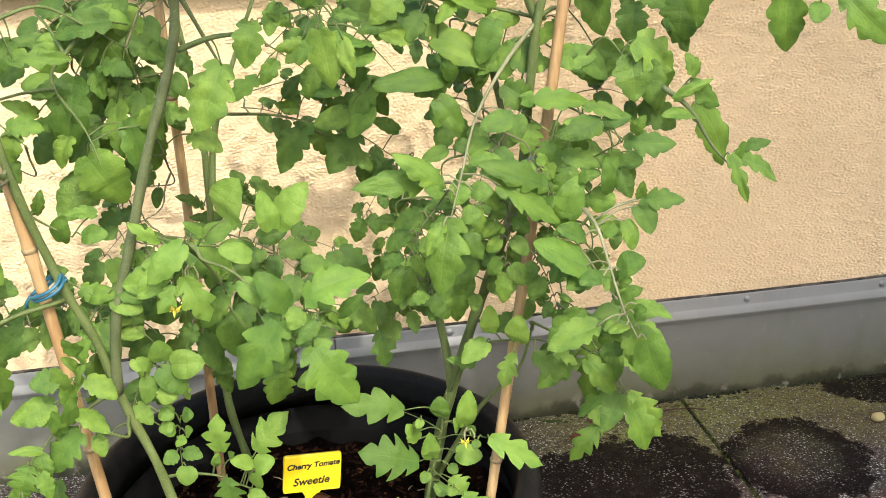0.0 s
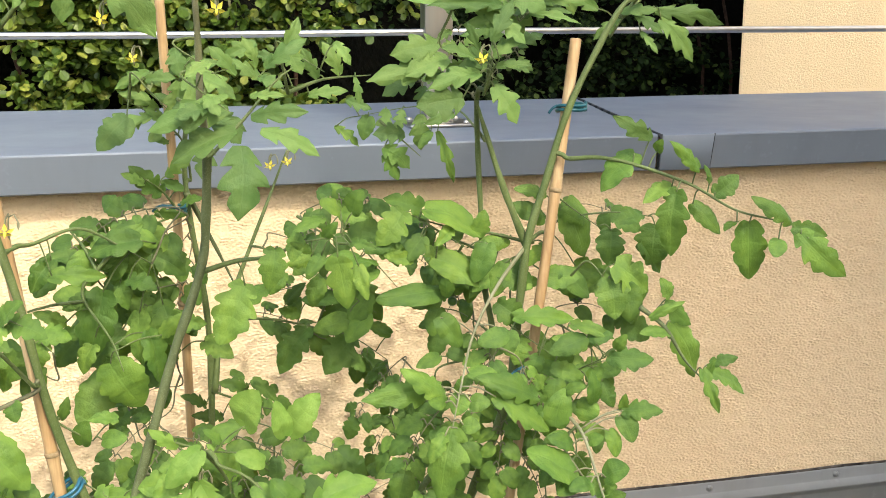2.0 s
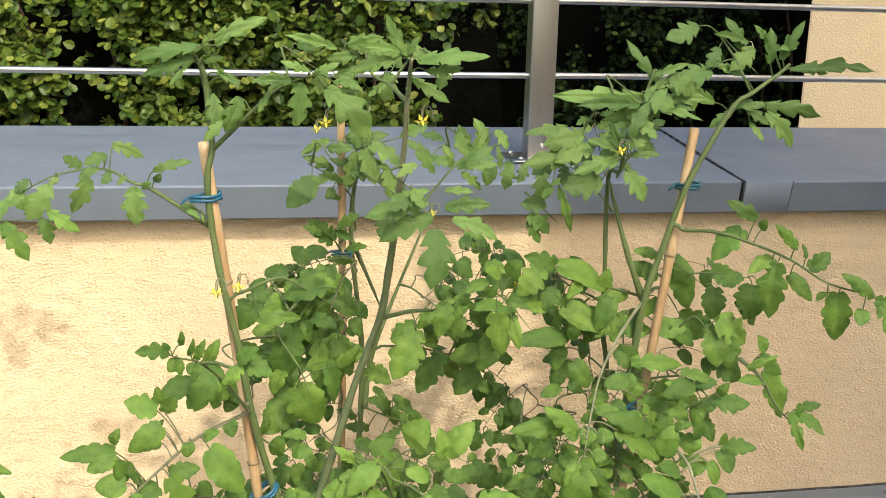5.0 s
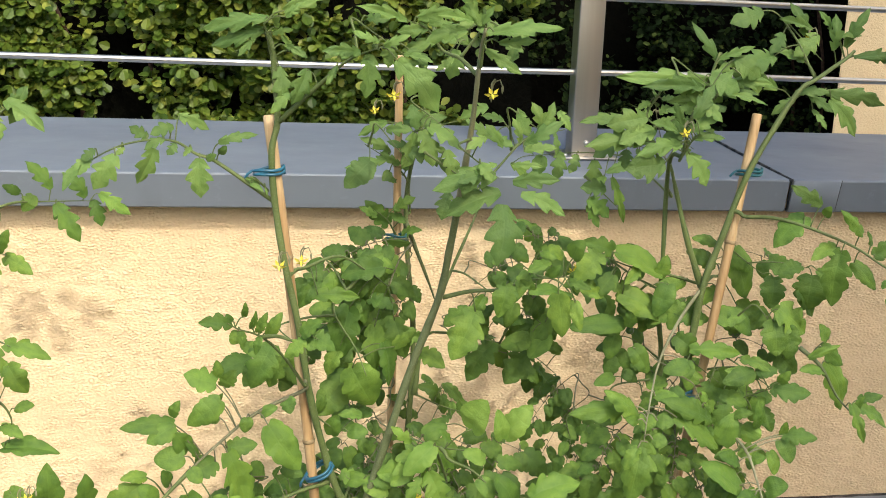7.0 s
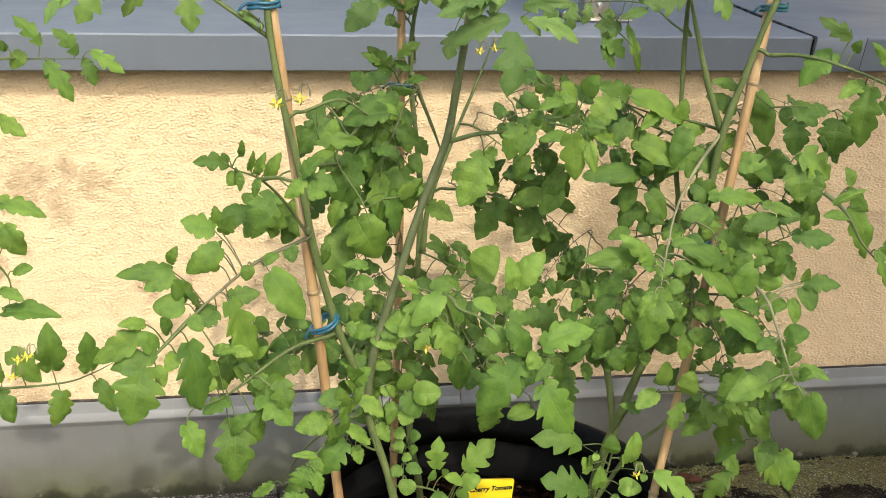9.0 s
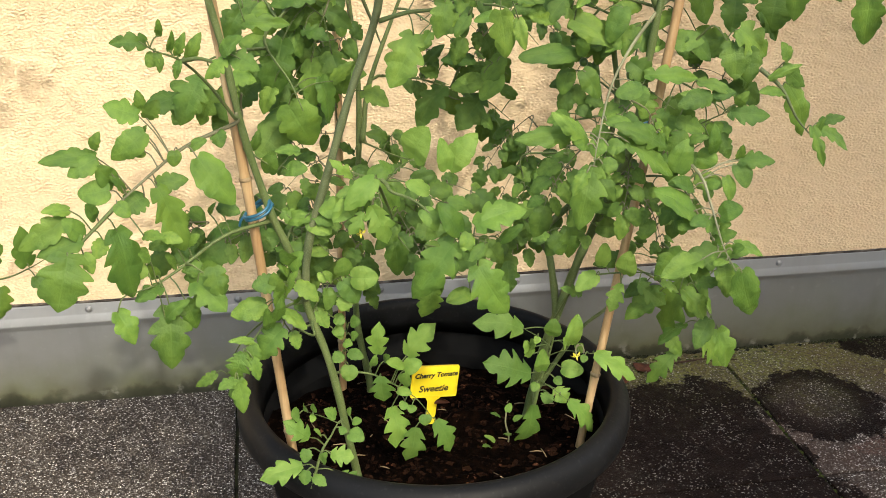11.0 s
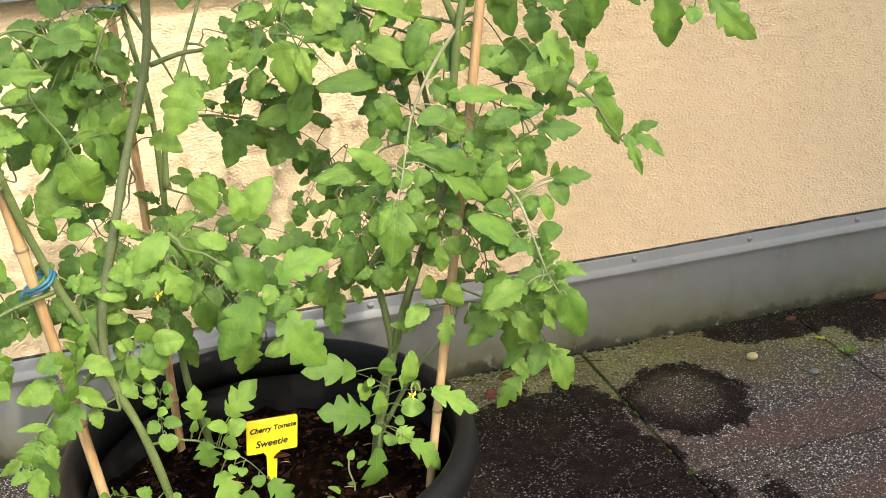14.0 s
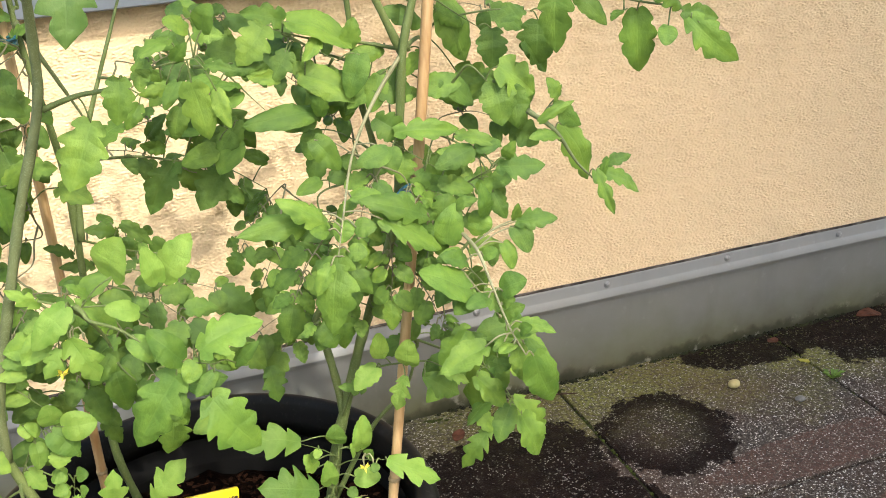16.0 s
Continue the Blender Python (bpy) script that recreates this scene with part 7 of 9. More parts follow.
leaf(tall_plant, [(-0.407, -0.620, 0.499), (-0.406, -0.630, 0.485), (-0.414, -0.640, 0.475)], 0.0018, [
    (-0.416, -0.621, 0.518, -0.421, -0.635, 0.496, 0.020, "o"),
    (-0.385, -0.626, 0.484, -0.413, -0.640, 0.489, 0.019, "-"),
    (-0.382, -0.629, 0.483, -0.377, -0.642, 0.470, 0.014, "*"),
    (-0.417, -0.626, 0.482, -0.395, -0.635, 0.464, 0.023, "-"),
    (-0.408, -0.630, 0.485, -0.445, -0.633, 0.477, 0.030, "o")], "old", STEM)
leaf(bushy_plant, [(-0.247, -0.620, 0.574), (-0.247, -0.630, 0.554), (-0.256, -0.640, 0.538)], 0.0018, [
    (-0.290, -0.625, 0.565, -0.263, -0.638, 0.565, 0.024, "-"),
    (-0.245, -0.632, 0.549, -0.241, -0.638, 0.528, 0.015, "*"),
    (-0.213, -0.632, 0.546, -0.209, -0.641, 0.531, 0.015, "*"),
    (-0.268, -0.617, 0.565, -0.301, -0.629, 0.558, 0.023, "o"),
    (-0.235, -0.625, 0.546, -0.213, -0.635, 0.528, 0.019, "-"),
    (-0.173, -0.636, 0.523, -0.170, -0.651, 0.485, 0.031, "^"),
    (-0.197, -0.623, 0.545, -0.175, -0.633, 0.520, 0.026, "-"),
    (-0.227, -0.630, 0.557, -0.216, -0.635, 0.535, 0.016, "*")], "old", STEM)
leaf(tall_plant, [(-0.443, -0.680, 0.600), (-0.443, -0.690, 0.576), (-0.452, -0.700, 0.557)], 0.0018, [
    (-0.439, -0.685, 0.585, -0.440, -0.695, 0.558, 0.024, "*"),
    (-0.430, -0.685, 0.599, -0.401, -0.691, 0.588, 0.022, "-"),
    (-0.461, -0.690, 0.585, -0.440, -0.700, 0.584, 0.020, "*"),
    (-0.451, -0.693, 0.584, -0.425, -0.708, 0.567, 0.029, "-"),
    (-0.413, -0.690, 0.592, -0.433, -0.695, 0.589, 0.016, "o")], "old", STEM)
leaf(bushy_plant, [(-0.276, -0.550, 0.618), (-0.276, -0.560, 0.585), (-0.287, -0.570, 0.557)], 0.0018, [
    (-0.243, -0.566, 0.581, -0.254, -0.579, 0.566, 0.018, "o"),
    (-0.302, -0.564, 0.594, -0.309, -0.575, 0.571, 0.020, "*"),
    (-0.300, -0.561, 0.584, -0.272, -0.566, 0.570, 0.022, "*"),
    (-0.308, -0.569, 0.586, -0.312, -0.577, 0.564, 0.020, "*"),
    (-0.253, -0.575, 0.549, -0.231, -0.584, 0.538, 0.023, "*"),
    (-0.308, -0.566, 0.591, -0.304, -0.578, 0.560, 0.024, "-"),
    (-0.307, -0.557, 0.627, -0.334, -0.565, 0.631, 0.018, "*")], "old", STEM)
flower(bushy_plant, (-0.131, -0.530, 0.836), 0.0125)
flower(bushy_plant, (-0.138, -0.530, 0.830), 0.0125)
flower(bushy_plant, (0.126, -0.600, 1.146), 0.0125)
flower(bushy_plant, (-0.067, -0.700, 1.036), 0.0125)
flower(bushy_plant, (-0.099, -0.715, 0.422), 0.0125)
fruit(bushy_plant, (-0.001, -0.580, 0.745), 0.0115)
fruit(bushy_plant, (-0.070, -0.580, 0.763), 0.0055)

neighbour_plant = thing("tomato_plant", "another tomato plant in a pot farther along the wall", "tomato plant", (-1.12, -0.45, 0.0), "tomato plants")
stem(neighbour_plant, [(-1.120, -0.450, 0.300), (-1.100, -0.440, 0.550), (-1.080, -0.420, 0.850), (-1.070, -0.400, 1.150)], 0.009, 0.004, STEM)
leaf(neighbour_plant, [(-0.942, -0.360, 0.859), (-0.901, -0.318, 0.876), (-0.866, -0.277, 0.872), (-0.805, -0.235, 0.866)], 0.0026, [
    (-0.852, -0.272, 0.890, -0.883, -0.277, 0.933, 0.030, "^"),
    (-0.874, -0.290, 0.884, -0.888, -0.299, 0.862, 0.024, "-"),
    (-0.850, -0.264, 0.867, -0.814, -0.274, 0.812, 0.038, "^"),
    (-0.842, -0.250, 0.858, -0.855, -0.256, 0.841, 0.014, "-"),
    (-0.809, -0.244, 0.873, -0.833, -0.257, 0.914, 0.030, "^"),
    (-0.804, -0.229, 0.866, -0.786, -0.244, 0.832, 0.028, "^"),
    (-0.792, -0.236, 0.878, -0.746, -0.248, 0.851, 0.026, "^"),
    (-0.891, -0.295, 0.888, -0.909, -0.309, 0.901, 0.016, "-"),
    (-0.914, -0.326, 0.869, -0.937, -0.332, 0.831, 0.028, "^")], "old", STEM)
leaf(neighbour_plant, [(-0.941, -0.350, 0.811), (-0.927, -0.295, 0.800), (-0.923, -0.240, 0.780)], 0.0026, [
    (-0.926, -0.257, 0.785, -0.884, -0.275, 0.763, 0.030, "*"),
    (-0.933, -0.302, 0.793, -0.940, -0.315, 0.747, 0.030, "*"),
    (-0.928, -0.289, 0.798, -0.909, -0.297, 0.832, 0.022, "-")], "old", STEM)
leaf(neighbour_plant, [(-0.920, -0.450, 0.721), (-0.886, -0.475, 0.725), (-0.863, -0.500, 0.725)], 0.0026, [
    (-0.872, -0.492, 0.726, -0.816, -0.493, 0.706, 0.027, "*"),
    (-0.886, -0.478, 0.715, -0.893, -0.491, 0.674, 0.027, "*")], "old", STEM)
leaf(neighbour_plant, [(-0.922, -0.420, 0.625), (-0.903, -0.413, 0.615), (-0.892, -0.407, 0.588), (-0.899, -0.400, 0.552)], 0.0026, [
    (-0.891, -0.412, 0.670, -0.866, -0.422, 0.632, 0.035, "*"),
    (-0.887, -0.406, 0.604, -0.861, -0.415, 0.613, 0.021, "-"),
    (-0.909, -0.395, 0.542, -0.833, -0.415, 0.550, 0.035, "*"),
    (-0.907, -0.405, 0.579, -0.875, -0.421, 0.569, 0.021, "-"),
    (-0.887, -0.409, 0.653, -0.912, -0.415, 0.679, 0.024, "*")], "old", STEM)
leaf(neighbour_plant, [(-0.925, -0.500, 0.479), (-0.877, -0.525, 0.488), (-0.802, -0.550, 0.504), (-0.762, -0.575, 0.527), (-0.732, -0.600, 0.551)], 0.0022, [
    (-0.819, -0.538, 0.517, -0.815, -0.558, 0.581, 0.039, "*"),
    (-0.766, -0.571, 0.529, -0.763, -0.582, 0.584, 0.035, "*"),
    (-0.807, -0.553, 0.494, -0.813, -0.569, 0.451, 0.035, "*"),
    (-0.759, -0.567, 0.512, -0.737, -0.571, 0.470, 0.025, "*"),
    (-0.868, -0.532, 0.543, -0.833, -0.535, 0.499, 0.035, "*"),
    (-0.894, -0.513, 0.480, -0.873, -0.525, 0.438, 0.031, "*"),
    (-0.884, -0.520, 0.499, -0.898, -0.534, 0.546, 0.027, "*")], "old", STEM)
leaf(neighbour_plant, [(-0.900, -0.400, 0.996), (-0.880, -0.390, 1.017), (-0.862, -0.380, 1.017)], 0.0026, [
    (-0.879, -0.394, 1.028, -0.827, -0.416, 0.994, 0.041, "^"),
    (-0.863, -0.377, 1.024, -0.876, -0.386, 0.996, 0.020, "^"),
    (-0.876, -0.382, 1.009, -0.851, -0.392, 1.046, 0.027, "^"),
    (-0.893, -0.396, 1.010, -0.885, -0.409, 0.976, 0.023, "^")], "old", STEM)
flower(neighbour_plant, (-0.830, -0.600, 0.563), 0.0135)
flower(neighbour_plant, (-0.841, -0.600, 0.559), 0.0135)
flower(neighbour_plant, (-0.850, -0.600, 0.537), 0.0135)
leaf(tall_plant, [(-0.474, -0.570, 0.864), (-0.446, -0.580, 0.845), (-0.418, -0.590, 0.827)], 0.0018, [
    (-0.406, -0.582, 0.868, -0.378, -0.595, 0.833, 0.041, "*"),
    (-0.417, -0.586, 0.842, -0.393, -0.591, 0.804, 0.037, "-"),
    (-0.427, -0.591, 0.810, -0.420, -0.599, 0.782, 0.019, "-"),
    (-0.452, -0.587, 0.838, -0.493, -0.601, 0.845, 0.026, "*"),
    (-0.438, -0.578, 0.834, -0.424, -0.594, 0.803, 0.023, "o")], "old", STEM)
leaf(tall_plant, [(-0.452, -0.550, 0.801), (-0.422, -0.560, 0.778), (-0.393, -0.570, 0.754)], 0.0018, [
    (-0.429, -0.571, 0.753, -0.465, -0.591, 0.722, 0.038, "*"),
    (-0.422, -0.553, 0.795, -0.399, -0.570, 0.762, 0.036, "*"),
    (-0.461, -0.563, 0.715, -0.431, -0.574, 0.720, 0.020, "*"),
    (-0.375, -0.565, 0.771, -0.388, -0.575, 0.743, 0.024, "*"),
    (-0.395, -0.566, 0.777, -0.373, -0.586, 0.735, 0.045, "*")], "old", STEM)
leaf(tall_plant, [(-0.526, -0.620, 0.786), (-0.507, -0.630, 0.768), (-0.487, -0.640, 0.750)], 0.0018, [
    (-0.500, -0.628, 0.763, -0.511, -0.634, 0.735, 0.025, "*"),
    (-0.524, -0.629, 0.745, -0.501, -0.634, 0.716, 0.029, "*"),
    (-0.506, -0.628, 0.769, -0.474, -0.635, 0.769, 0.028, "*")], "old", STEM)
leaf(tall_plant, [(-0.404, -0.560, 0.775), (-0.387, -0.570, 0.751), (-0.370, -0.580, 0.728)], 0.0018, [
    (-0.384, -0.562, 0.759, -0.348, -0.570, 0.749, 0.025, "o"),
    (-0.376, -0.579, 0.760, -0.342, -0.584, 0.759, 0.027, "*"),
    (-0.346, -0.572, 0.735, -0.315, -0.587, 0.721, 0.030, "*")], "old", STEM)
leaf(tall_plant, [(-0.347, -0.800, 1.030), (-0.328, -0.810, 1.015), (-0.309, -0.820, 1.001)], 0.0018, [
    (-0.328, -0.821, 1.005, -0.353, -0.833, 1.000, 0.020, "-"),
    (-0.323, -0.811, 1.041, -0.344, -0.823, 1.031, 0.016, "-"),
    (-0.329, -0.817, 1.016, -0.318, -0.830, 1.002, 0.018, "^")], "old", STEM)
leaf(tall_plant, [(-0.357, -0.620, 1.000), (-0.330, -0.630, 0.983), (-0.303, -0.640, 0.966)], 0.0018, [
    (-0.319, -0.642, 0.980, -0.298, -0.653, 0.959, 0.027, "^"),
    (-0.332, -0.629, 1.004, -0.326, -0.636, 0.971, 0.031, "^"),
    (-0.329, -0.637, 0.954, -0.338, -0.651, 0.926, 0.025, "^")], "old", STEM)
leaf(tall_plant, [(-0.478, -0.680, 0.640), (-0.455, -0.690, 0.627), (-0.432, -0.700, 0.614)], 0.0018, [
    (-0.485, -0.673, 0.637, -0.465, -0.679, 0.642, 0.017, "-"),
    (-0.448, -0.691, 0.619, -0.418, -0.705, 0.623, 0.020, "o"),
    (-0.425, -0.702, 0.618, -0.399, -0.712, 0.606, 0.025, "o"),
    (-0.419, -0.701, 0.629, -0.398, -0.717, 0.619, 0.018, "*"),
    (-0.454, -0.691, 0.626, -0.428, -0.697, 0.613, 0.022, "*")], "old", STEM)
leaf(tall_plant, [(-0.438, -0.680, 0.608), (-0.414, -0.690, 0.586), (-0.391, -0.700, 0.564)], 0.0018, [
    (-0.403, -0.691, 0.576, -0.427, -0.697, 0.577, 0.016, "o"),
    (-0.418, -0.685, 0.594, -0.445, -0.691, 0.574, 0.021, "o")], "old", STEM)
leaf(tall_plant, [(-0.385, -0.700, 0.681), (-0.366, -0.710, 0.664), (-0.348, -0.720, 0.647)], 0.0018, [
    (-0.376, -0.708, 0.635, -0.413, -0.714, 0.635, 0.033, "*"),
    (-0.372, -0.713, 0.650, -0.398, -0.729, 0.627, 0.026, "o"),
    (-0.359, -0.719, 0.651, -0.355, -0.732, 0.626, 0.020, "*"),
    (-0.366, -0.710, 0.652, -0.392, -0.717, 0.655, 0.022, "*")], "old", STEM)
leaf(tall_plant, [(-0.550, -0.760, 0.596), (-0.532, -0.770, 0.585), (-0.514, -0.780, 0.573)], 0.0018, [
    (-0.549, -0.768, 0.582, -0.518, -0.789, 0.556, 0.039, "*"),
    (-0.529, -0.773, 0.600, -0.524, -0.784, 0.568, 0.029, "*")], "old", STEM)
leaf(middle_plant, [(-0.239, -0.550, 0.864), (-0.218, -0.560, 0.849), (-0.197, -0.570, 0.835)], 0.0018, [
    (-0.214, -0.561, 0.821, -0.232, -0.576, 0.800, 0.018, "o"),
    (-0.193, -0.569, 0.868, -0.167, -0.585, 0.866, 0.023, "*"),
    (-0.230, -0.560, 0.868, -0.208, -0.568, 0.853, 0.023, "*"),
    (-0.225, -0.560, 0.819, -0.252, -0.570, 0.814, 0.017, "*")], "old", STEM)
leaf(middle_plant, [(-0.172, -0.600, 0.832), (-0.156, -0.610, 0.813), (-0.140, -0.620, 0.794)], 0.0018, [
    (-0.162, -0.595, 0.839, -0.124, -0.606, 0.823, 0.029, "-"),
    (-0.159, -0.602, 0.812, -0.190, -0.611, 0.801, 0.026, "o"),
    (-0.176, -0.601, 0.825, -0.215, -0.615, 0.830, 0.024, "o"),
    (-0.160, -0.609, 0.820, -0.192, -0.619, 0.822, 0.019, "*")], "old", STEM)
leaf(middle_plant, [(-0.262, -0.500, 0.808), (-0.240, -0.510, 0.793), (-0.219, -0.520, 0.777)], 0.0018, [
    (-0.215, -0.509, 0.811, -0.244, -0.522, 0.793, 0.026, "*"),
    (-0.213, -0.523, 0.785, -0.224, -0.529, 0.752, 0.025, "-"),
    (-0.253, -0.514, 0.792, -0.270, -0.524, 0.769, 0.020, "*"),
    (-0.274, -0.509, 0.774, -0.308, -0.517, 0.752, 0.031, "*")], "old", STEM)
leaf(middle_plant, [(-0.188, -0.460, 0.759), (-0.165, -0.470, 0.743), (-0.142, -0.480, 0.726)], 0.0018, [
    (-0.153, -0.475, 0.727, -0.181, -0.491, 0.696, 0.035, "o"),
    (-0.185, -0.460, 0.744, -0.229, -0.471, 0.749, 0.025, "o"),
    (-0.177, -0.474, 0.720, -0.218, -0.479, 0.711, 0.029, "o"),
    (-0.148, -0.469, 0.749, -0.181, -0.483, 0.712, 0.032, "-")], "old", STEM)
leaf(middle_plant, [(-0.405, -0.520, 1.021), (-0.384, -0.530, 0.998), (-0.364, -0.540, 0.976)], 0.0018, [
    (-0.392, -0.522, 1.014, -0.361, -0.537, 1.016, 0.023, "^"),
    (-0.412, -0.530, 0.975, -0.444, -0.547, 0.946, 0.035, "-"),
    (-0.366, -0.534, 0.988, -0.329, -0.537, 0.980, 0.028, "^")], "old", STEM)
leaf(middle_plant, [(-0.361, -0.520, 1.051), (-0.337, -0.530, 1.033), (-0.312, -0.540, 1.014)], 0.0018, [
    (-0.340, -0.529, 1.020, -0.298, -0.549, 0.996, 0.040, "^"),
    (-0.357, -0.529, 1.012, -0.371, -0.539, 0.966, 0.034, "-"),
    (-0.359, -0.522, 1.047, -0.353, -0.537, 1.018, 0.028, "^"),
    (-0.349, -0.535, 1.016, -0.332, -0.546, 0.972, 0.039, "^")], "old", STEM)
leaf(bushy_plant, [(-0.111, -0.600, 0.863), (-0.087, -0.610, 0.848), (-0.063, -0.620, 0.833)], 0.0018, [
    (-0.129, -0.607, 0.874, -0.161, -0.614, 0.840, 0.038, "*"),
    (-0.108, -0.608, 0.846, -0.130, -0.621, 0.822, 0.025, "*"),
    (-0.041, -0.627, 0.839, -0.062, -0.640, 0.802, 0.028, "o"),
    (-0.097, -0.601, 0.834, -0.081, -0.614, 0.797, 0.028, "*")], "old", STEM)
leaf(bushy_plant, [(-0.070, -0.600, 0.818), (-0.045, -0.610, 0.799), (-0.020, -0.620, 0.780)], 0.0018, [
    (-0.026, -0.620, 0.811, 0.009, -0.633, 0.787, 0.039, "*"),
    (-0.060, -0.595, 0.815, -0.046, -0.612, 0.783, 0.027, "o"),
    (-0.031, -0.615, 0.806, -0.059, -0.629, 0.790, 0.021, "*"),
    (-0.004, -0.613, 0.817, -0.005, -0.624, 0.785, 0.028, "*")], "old", STEM)
leaf(bushy_plant, [(0.004, -0.620, 0.817), (0.029, -0.630, 0.798), (0.054, -0.640, 0.779)], 0.0018, [
    (0.038, -0.639, 0.805, 0.071, -0.643, 0.775, 0.031, "o"),
    (-0.022, -0.623, 0.814, -0.037, -0.630, 0.779, 0.025, "o"),
    (-0.010, -0.622, 0.791, 0.018, -0.628, 0.793, 0.022, "*"),
    (0.018, -0.635, 0.800, 0.056, -0.649, 0.802, 0.031, "-")], "old", STEM)
leaf(bushy_plant, [(-0.035, -0.660, 0.763), (-0.011, -0.670, 0.744), (0.014, -0.680, 0.726)], 0.0018, [
    (-0.009, -0.681, 0.713, 0.026, -0.695, 0.706, 0.034, "-"),
    (0.015, -0.671, 0.740, 0.031, -0.681, 0.697, 0.040, "*"),
    (-0.041, -0.662, 0.782, -0.012, -0.672, 0.760, 0.033, "*"),
    (-0.015, -0.662, 0.743, -0.023, -0.671, 0.713, 0.029, "*")], "old", STEM)
leaf(bushy_plant, [(0.061, -0.660, 0.820), (0.077, -0.670, 0.802), (0.092, -0.680, 0.783)], 0.0018, [
    (0.088, -0.670, 0.818, 0.128, -0.676, 0.787, 0.046, "*"),
    (0.099, -0.676, 0.797, 0.100, -0.687, 0.756, 0.035, "*"),
    (0.082, -0.672, 0.803, 0.083, -0.689, 0.762, 0.041, "*")], "old", STEM)
leaf(bushy_plant, [(0.047, -0.600, 0.879), (0.067, -0.610, 0.864), (0.087, -0.620, 0.849)], 0.0018, [
    (0.138, -0.621, 0.828, 0.165, -0.625, 0.793, 0.028, "*"),
    (0.102, -0.623, 0.846, 0.095, -0.635, 0.807, 0.036, "*"),
    (0.049, -0.602, 0.865, 0.074, -0.611, 0.849, 0.021, "*")], "old", STEM)
leaf(bushy_plant, [(-0.100, -0.660, 1.050), (-0.074, -0.670, 1.033), (-0.047, -0.680, 1.016)], 0.0018, [
    (-0.094, -0.670, 1.036, -0.139, -0.681, 1.022, 0.037, "-"),
    (-0.067, -0.665, 1.050, -0.072, -0.681, 1.021, 0.028, "^"),
    (-0.081, -0.681, 0.998, -0.129, -0.686, 0.992, 0.042, "^"),
    (-0.058, -0.665, 1.046, -0.085, -0.681, 1.023, 0.032, "^"),
    (-0.103, -0.667, 1.051, -0.152, -0.674, 1.043, 0.037, "^")], "old", STEM)
leaf(bushy_plant, [(-0.153, -0.600, 0.971), (-0.133, -0.610, 0.953), (-0.113, -0.620, 0.934)], 0.0018, [
    (-0.128, -0.613, 0.957, -0.162, -0.621, 0.960, 0.027, "^"),
    (-0.152, -0.616, 0.944, -0.125, -0.627, 0.924, 0.030, "^"),
    (-0.151, -0.615, 0.937, -0.135, -0.628, 0.914, 0.026, "^")], "old", STEM)
leaf(bushy_plant, [(-0.008, -0.700, 0.710), (0.008, -0.710, 0.688), (0.024, -0.720, 0.665)], 0.0018, [
    (0.003, -0.702, 0.700, -0.029, -0.712, 0.684, 0.029, "*"),
    (-0.013, -0.698, 0.687, 0.025, -0.702, 0.672, 0.029, "*"),
    (0.030, -0.718, 0.651, 0.068, -0.723, 0.646, 0.026, "-"),
    (0.009, -0.710, 0.709, -0.003, -0.721, 0.671, 0.030, "*")], "old", STEM)
leaf(bushy_plant, [(0.011, -0.740, 0.654), (0.026, -0.750, 0.632), (0.041, -0.760, 0.610)], 0.0018, [
    (0.014, -0.743, 0.658, -0.016, -0.752, 0.659, 0.018, "o"),
    (0.025, -0.762, 0.618, 0.052, -0.768, 0.603, 0.025, "-"),
    (0.014, -0.750, 0.633, -0.012, -0.756, 0.620, 0.024, "*"),
    (0.004, -0.737, 0.630, -0.016, -0.740, 0.603, 0.022, "*")], "old", STEM)
leaf(bushy_plant, [(-0.287, -0.680, 0.569), (-0.263, -0.690, 0.550), (-0.238, -0.700, 0.532)], 0.0018, [
    (-0.281, -0.693, 0.519, -0.290, -0.697, 0.479, 0.036, "*"),
    (-0.231, -0.692, 0.510, -0.264, -0.707, 0.507, 0.024, "o"),
    (-0.267, -0.689, 0.530, -0.301, -0.695, 0.533, 0.030, "-"),
    (-0.260, -0.691, 0.552, -0.225, -0.704, 0.559, 0.026, "*")], "old", STEM)
leaf(bushy_plant, [(-0.147, -0.600, 0.568), (-0.125, -0.610, 0.553), (-0.104, -0.620, 0.537)], 0.0018, [
    (-0.112, -0.621, 0.550, -0.097, -0.633, 0.526, 0.027, "o"),
    (-0.099, -0.612, 0.544, -0.117, -0.623, 0.521, 0.025, "-"),
    (-0.128, -0.608, 0.584, -0.166, -0.616, 0.577, 0.026, "*"),
    (-0.091, -0.620, 0.560, -0.086, -0.628, 0.516, 0.032, "*")], "old", STEM)
leaf(bushy_plant, [(0.032, -0.660, 0.519), (0.058, -0.670, 0.504), (0.083, -0.680, 0.489)], 0.0018, [
    (0.101, -0.679, 0.531, 0.047, -0.693, 0.538, 0.039, "*"),
    (0.069, -0.684, 0.498, 0.058, -0.688, 0.450, 0.035, "o"),
    (0.094, -0.676, 0.512, 0.127, -0.690, 0.496, 0.038, "*"),
    (0.073, -0.673, 0.519, 0.063, -0.681, 0.484, 0.032, "-")], "old", STEM)
leaf(tall_plant, [(-0.453, -0.740, 1.152), (-0.433, -0.750, 1.139), (-0.413, -0.760, 1.126)], 0.0018, [
    (-0.414, -0.759, 1.129, -0.417, -0.764, 1.104, 0.023, "^"),
    (-0.438, -0.741, 1.153, -0.417, -0.753, 1.153, 0.015, "^"),
    (-0.397, -0.763, 1.123, -0.378, -0.771, 1.102, 0.024, "^")], "old", STEM)
